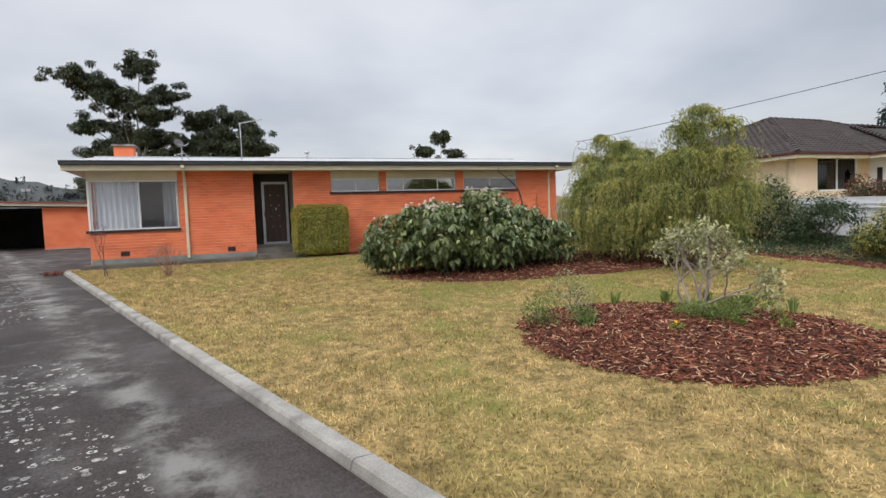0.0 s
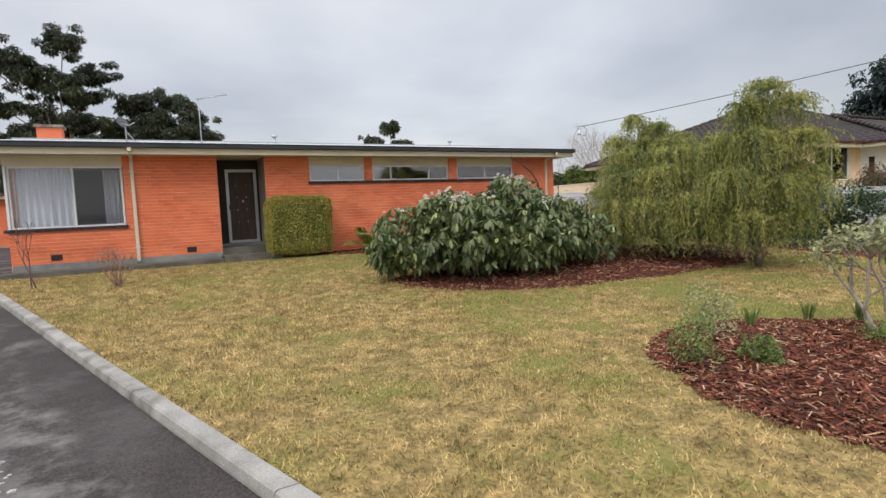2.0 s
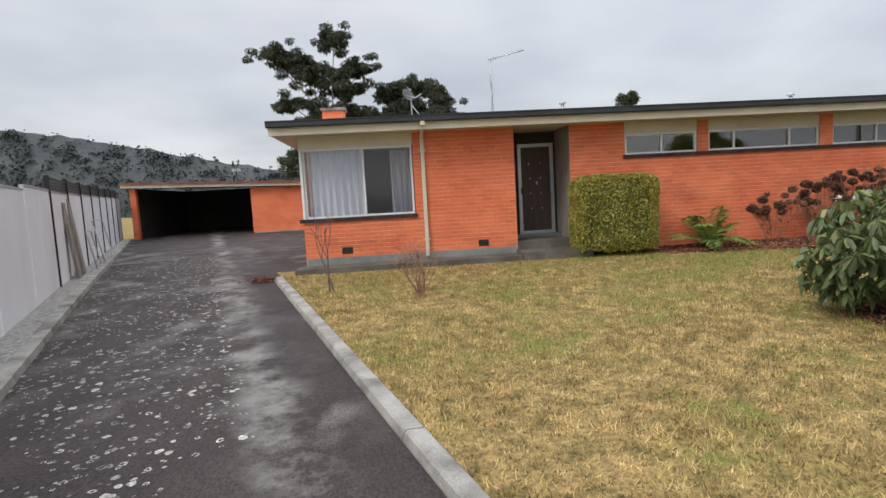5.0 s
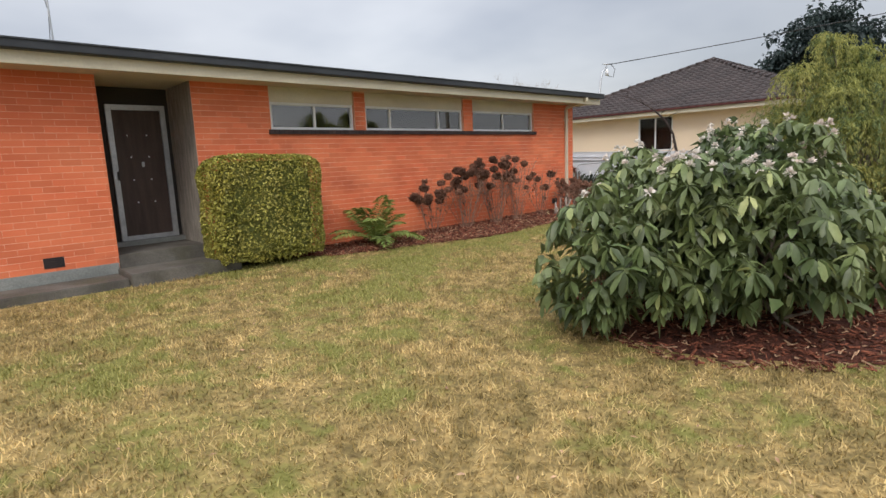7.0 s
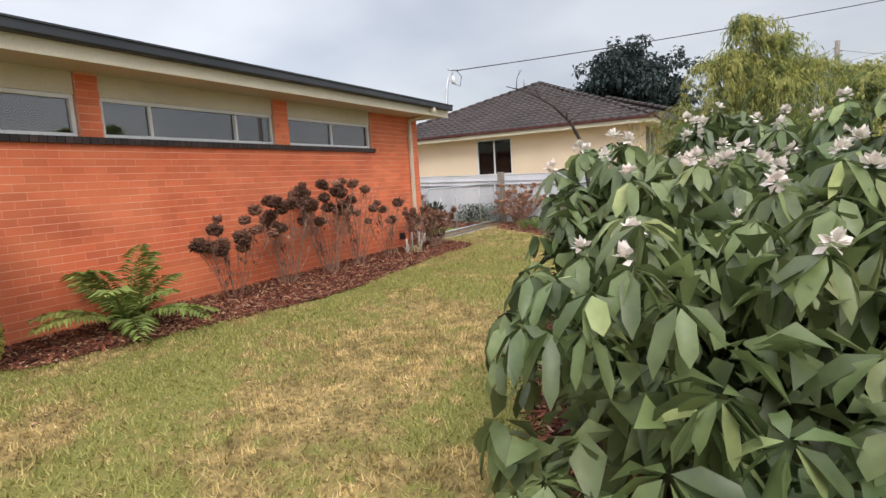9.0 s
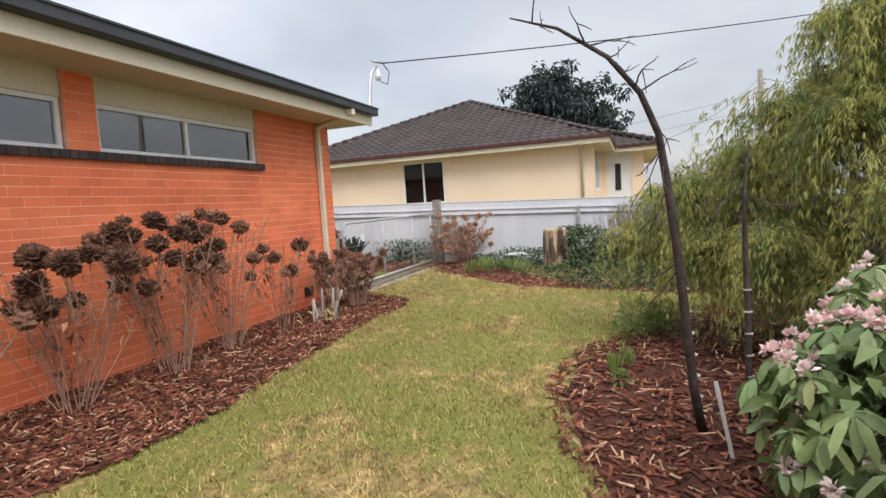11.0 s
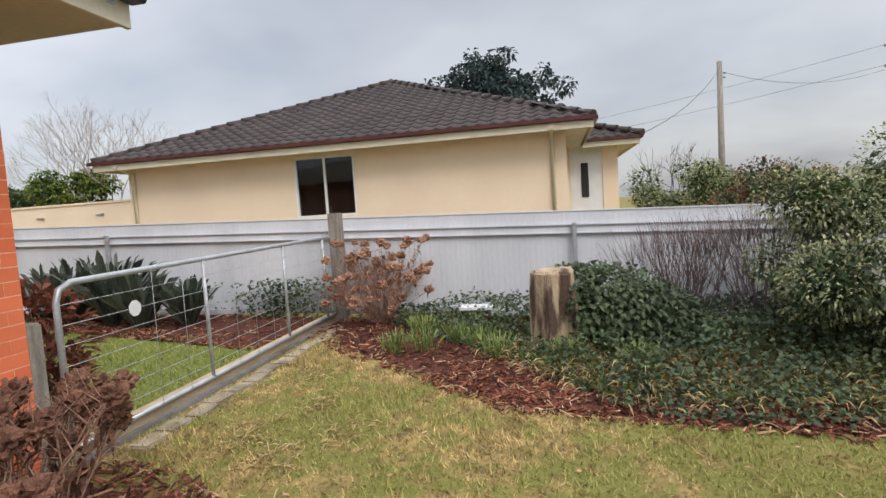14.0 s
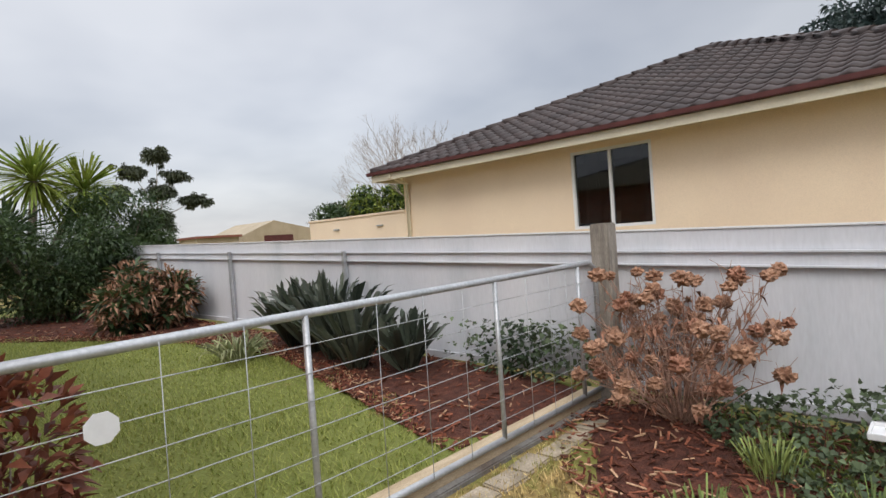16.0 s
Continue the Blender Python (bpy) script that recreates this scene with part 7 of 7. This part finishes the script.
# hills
# Blue-grey in place of tree green: distance haze is in the colour.
M_HILL = surface("wooded_hill_haze_in_colour", (0.055, 0.065, 0.068), (0.085, 0.095, 0.097), scale=0.05, rough=1.0, fine=0.6, fine_amount=0.25, bump=0)
n = 160
xs = np.linspace(-560, 500, n)
zt = np.array([1.5 + 62 * math.exp(-((x + 300) / 230) ** 2) + 7 * math.exp(-((x - 150) / 160) ** 2) + 2.4 * noise.noise(Vector((x * 0.12, 0, 0))) + 1.2 * noise.noise(Vector((x * 0.5, 3, 0))) for x in xs])
V = np.concatenate([np.stack([xs, np.full(n, 330.0), np.full(n, -3.0)], 1), np.stack([xs, np.full(n, 372.0), zt], 1), np.stack([xs, np.full(n, 430.0), zt * 0.6], 1)])
F = np.array([[i + k * n, i + 1 + k * n, n + i + 1 + k * n, n + i + k * n] for k in range(2) for i in range(n - 1)])
hill = tagged(part("backdrop_hill", np_mesh("hill", V, F, True), M_HILL), "low wooded hill with distance haze put into its grey", "hill", kind="structure")
rng = np.random.default_rng(214)
i = rng.integers(0, n // 2 + 8, 1500)
T = np.stack([xs[i] + rng.normal(size=1500) * 3, 372.0 - rng.uniform(0, 40, 1500), np.zeros(1500)], 1)
T[:, 2] = zt[i] - (372.0 - T[:, 1]) / 42 * (zt[i] + 3) + 0.8
lumpsP = np.repeat(T, 12, 0) + rng.normal(size=(1500 * 12, 3)) * np.array([1.6, 1.6, 1.3])
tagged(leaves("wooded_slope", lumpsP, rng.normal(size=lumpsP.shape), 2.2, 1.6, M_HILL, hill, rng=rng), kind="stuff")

# leaf pile at the end of the kerb
rng = np.random.default_rng(220)
P = np.stack([-4.35 + rng.normal(size=220) * 0.16, 17.75 + rng.normal(size=220) * 0.12, np.full(220, gz(17.7) - 0.03) + rng.uniform(0, 0.06, 220)], 1)
tagged(leaves("leaf_pile", P, rng.normal(size=P.shape), 0.07, 0.035, M_REDLEAF, None, rng=rng), "small pile of fallen brown leaves at the kerb end", "leaf litter", kind="stuff")
# pale dry grass clumps by the gate
P = np.concatenate([np.array([x, y, gz(y) + 0.02]) + rng.normal(size=(90, 3)) * np.array([0.16, 0.10, 0.008]) for x, y in ((13.2, 17.6), (12.9, 17.2), (13.9, 17.3), (13.4, 16.9), (14.6, 17.7))])
tagged(leaves("dry_grass", P, rng.normal(size=P.shape) * np.array([1, 1, 0.3]) + np.array([0, 0, 0.25]), 0.12, 0.008, M_STRAW, None, rng=rng), "tufts of pale dry grass on the lawn by the gate", "grass", kind="stuff")

# ---- bricks ----
def brick_rects(x0, x1, z0, z1):
    out = []
    k = 0
    z = z0 + 0.002
    while z + 0.07 <= z1 + 0.03:
        zz = min(z + 0.0797, z1)
        x = x0 - (0.12 if k % 2 else 0.0)
        while x < x1:
            a, b = max(x, x0), min(x + 0.2372, x1)
            if b - a > 0.03:
                out.append((a + 0.0004, b - 0.0004, z, zz))
            x += 0.24
        z += 0.086
        k += 1
    return out


def brick_mesh(w, h):
    V = [(-w, 0, -h), (w, 0, -h), (w, 0, h), (-w, 0, h), (-w, 0.05, -h), (w, 0.05, -h), (w, 0.05, h), (-w, 0.05, h)]
    c = 0.0004
    V[:4] = [(-w + c, 0, -h + c), (w - c, 0, -h + c), (w - c, 0, h - c), (-w + c, 0, h - c)]
    mid = [(-w, c, -h), (w, c, -h), (w, c, h), (-w, c, h)]
    V = V[:4] + mid + V[4:]
    F = [[0, 1, 2, 3]] + [[4 + i, 4 + (i + 1) % 4, (i + 1) % 4, i] for i in range(4)] + [[8 + i, 8 + (i + 1) % 4, 4 + (i + 1) % 4, 4 + i] for i in range(4)]
    return V, F


shared = {}
rngb = np.random.default_rng(300)
singles = 0
for wall, (sx0, sx1, sz0, sz1) in zip(walls, SEGMENTS):
    V, F = [], []
    for a, b, c, d in brick_rects(sx0, sx1, sz0, sz1):
        out = FY + float(rngb.normal()) * 0.0003
        cx, cz, w, h = (a + b) / 2, (c + d) / 2, (b - a) / 2, (d - c) / 2
        if a > 9.7 and c < 2.7 and singles < 300:
            key = (round(w, 3), round(h, 3))
            if key not in shared:
                v, f = brick_mesh(w, h)
                shared[key] = np_mesh("brick", v, f, flat=True)
                shared[key].materials.append(M_BRICK)
            ob = new("brick", shared[key])
            ob.parent = wall
            ob.location = (cx, out, cz)
            singles += 1
        else:
            v, f = brick_mesh(w, h)
            k = len(V)
            V += [(cx + p[0], out + p[1], cz + p[2]) for p in v]
            F += [[i + k for i in q] for q in f]
    if V:
        ob = tagged(part("brickwork", np_mesh("brickwork", V, F, flat=True), M_BRICK, wall), kind="stuff")
# end wall beside the gate
V, F = [], []
for a, b, c, d in brick_rects(FY + 0.002, FY + 3.2, 0.65, TOP):
    v, f = brick_mesh((b - a) / 2, (d - c) / 2)
    k = len(V)
    V += [(12.48 - p[1], (a + b) / 2 + p[0], (c + d) / 2 + p[2]) for p in v]
    F += [[i + k for i in q] for q in f]
ob = tagged(part("brickwork", np_mesh("brickwork", V, F, flat=True), M_BRICK, wall_side), kind="stuff")

# ---- grass blades, leaf litter, lichen on the drive ----
def in_outline(O, x, y):
    inside = np.zeros(len(x), bool)
    j = len(O) - 1
    for i in range(len(O)):
        xi, yi, xj, yj = O[i][0], O[i][1], O[j][0], O[j][1]
        cross = ((yi > y) != (yj > y)) & (x < (xj - xi) * (y - yi) / (yj - yi + 1e-12) + xi)
        inside ^= cross
        j = i
    return inside


def scatter(rng, n, x0, x1, y0, y1):
    x, y = rng.uniform(x0, x1, n), rng.uniform(y0, y1, n)
    keep = x > drive_right(y) + 0.265
    keep &= ~((x < 2.5) & (y > 17.8))
    for O, c in BEDS.values():
        keep &= ~in_outline(c + (O - c) * 0.985, x, y)
    return x[keep], y[keep]


rng = np.random.default_rng(310)
for n, area, hgt in ((210000, (-5, 14.5, 0.8, 9.0), 0.034), (360000, (-4.5, 16.4, 9.0, 18.4), 0.036), (60000, (12.6, 17.3, 18.7, 31.0), 0.045)):
    x, y = scatter(rng, n, *area)
    k = len(x)
    a = rng.uniform(0, 6.28, k)
    lean = rng.uniform(0.2, 1.6, k)
    h = hgt * rng.uniform(0.5, 1.35, k) * (1 + 0.4 * np.sin(x * 2.3 + 1.7 * np.sin(y * 1.9)) * np.sin(y * 2.7))
    z = gz_np(y)
    w = 0.0055
    base = np.stack([x, y, z], 1)
    sv = np.stack([-np.sin(a) * w, np.cos(a) * w, 0 * a], 1)
    tip = base + np.stack([np.cos(a) * lean * h, np.sin(a) * lean * h, h / (0.7 + 0.5 * lean)], 1)
    V = np.stack([base - sv, base + sv, tip], 1).reshape(-1, 3)
    tagged(part("grass", np_mesh("grass", V, np.arange(3 * k).reshape(-1, 3)), M_BLADEBACK if area[2] > 18 else M_BLADE), "short mown winter grass blades", "grass", kind="stuff")
# fallen petals and dry leaves on the lawn
x, y = scatter(rng, 900, -3, 14, 2, 18)
k = len(x)
tagged(leaves("fallen_leaves", np.stack([x, y, gz_np(y) + 0.03], 1), np.stack([rng.normal(size=k), rng.normal(size=k), 0.15 * rng.normal(size=k)], 1), 0.05, 0.018, M_CHIPPALE, None, droop=0.1, rng=rng), "pale fallen leaves and twigs on the grass", "leaf litter", kind="stuff")
# lichen rosettes: thin ragged pale crusts on the asphalt
n = 6500
y = rng.uniform(0.5, 24, n)
f = rng.uniform(0, 1, n)
x = drive_left(y) + (drive_right(y) - drive_left(y)) * f
clump = np.array([noise.noise(Vector((a * 0.55, b * 0.55, 9))) for a, b in zip(x, y)])
keep = (clump > -0.25) & (x - drive_right(y) < -0.9)
V, F = [], []
for a, b in zip(x[keep], y[keep]):
    r = 0.009 + 0.028 * rng.uniform() ** 2
    zb = gz(b) - 0.0565
    c0 = len(V)
    ring = rng.uniform() < 0.5
    rr = [r * rng.uniform(0.65, 1.2) for _ in range(9)]
    for k in (1.0, 0.5) if ring else (1.0,):
        for q in range(9):
            t = q * 6.283 / 9
            yy = rr[q] * k * math.sin(t)
            V.append((a + rr[q] * k * math.cos(t), b + yy, zb + 0.035 * yy))
    if ring:
        F += [[c0 + q, c0 + (q + 1) % 9, c0 + 9 + (q + 1) % 9, c0 + 9 + q] for q in range(9) if rng.uniform() < 0.85]
    else:
        F.append([c0 + q for q in range(9)])
me = bpy.data.meshes.new("lichen")
me.from_pydata(V, [], F)
M_LICHEN = surface("grey_white_lichen", (0.50, 0.48, 0.45), (0.24, 0.23, 0.21), scale=30, rough=0.95, fine=90, fine_amount=0.4, bump=0.2, island=0.45)
tagged(part("lichen", me, M_LICHEN), "pale crusts of lichen on the asphalt", "lichen", kind="stuff")
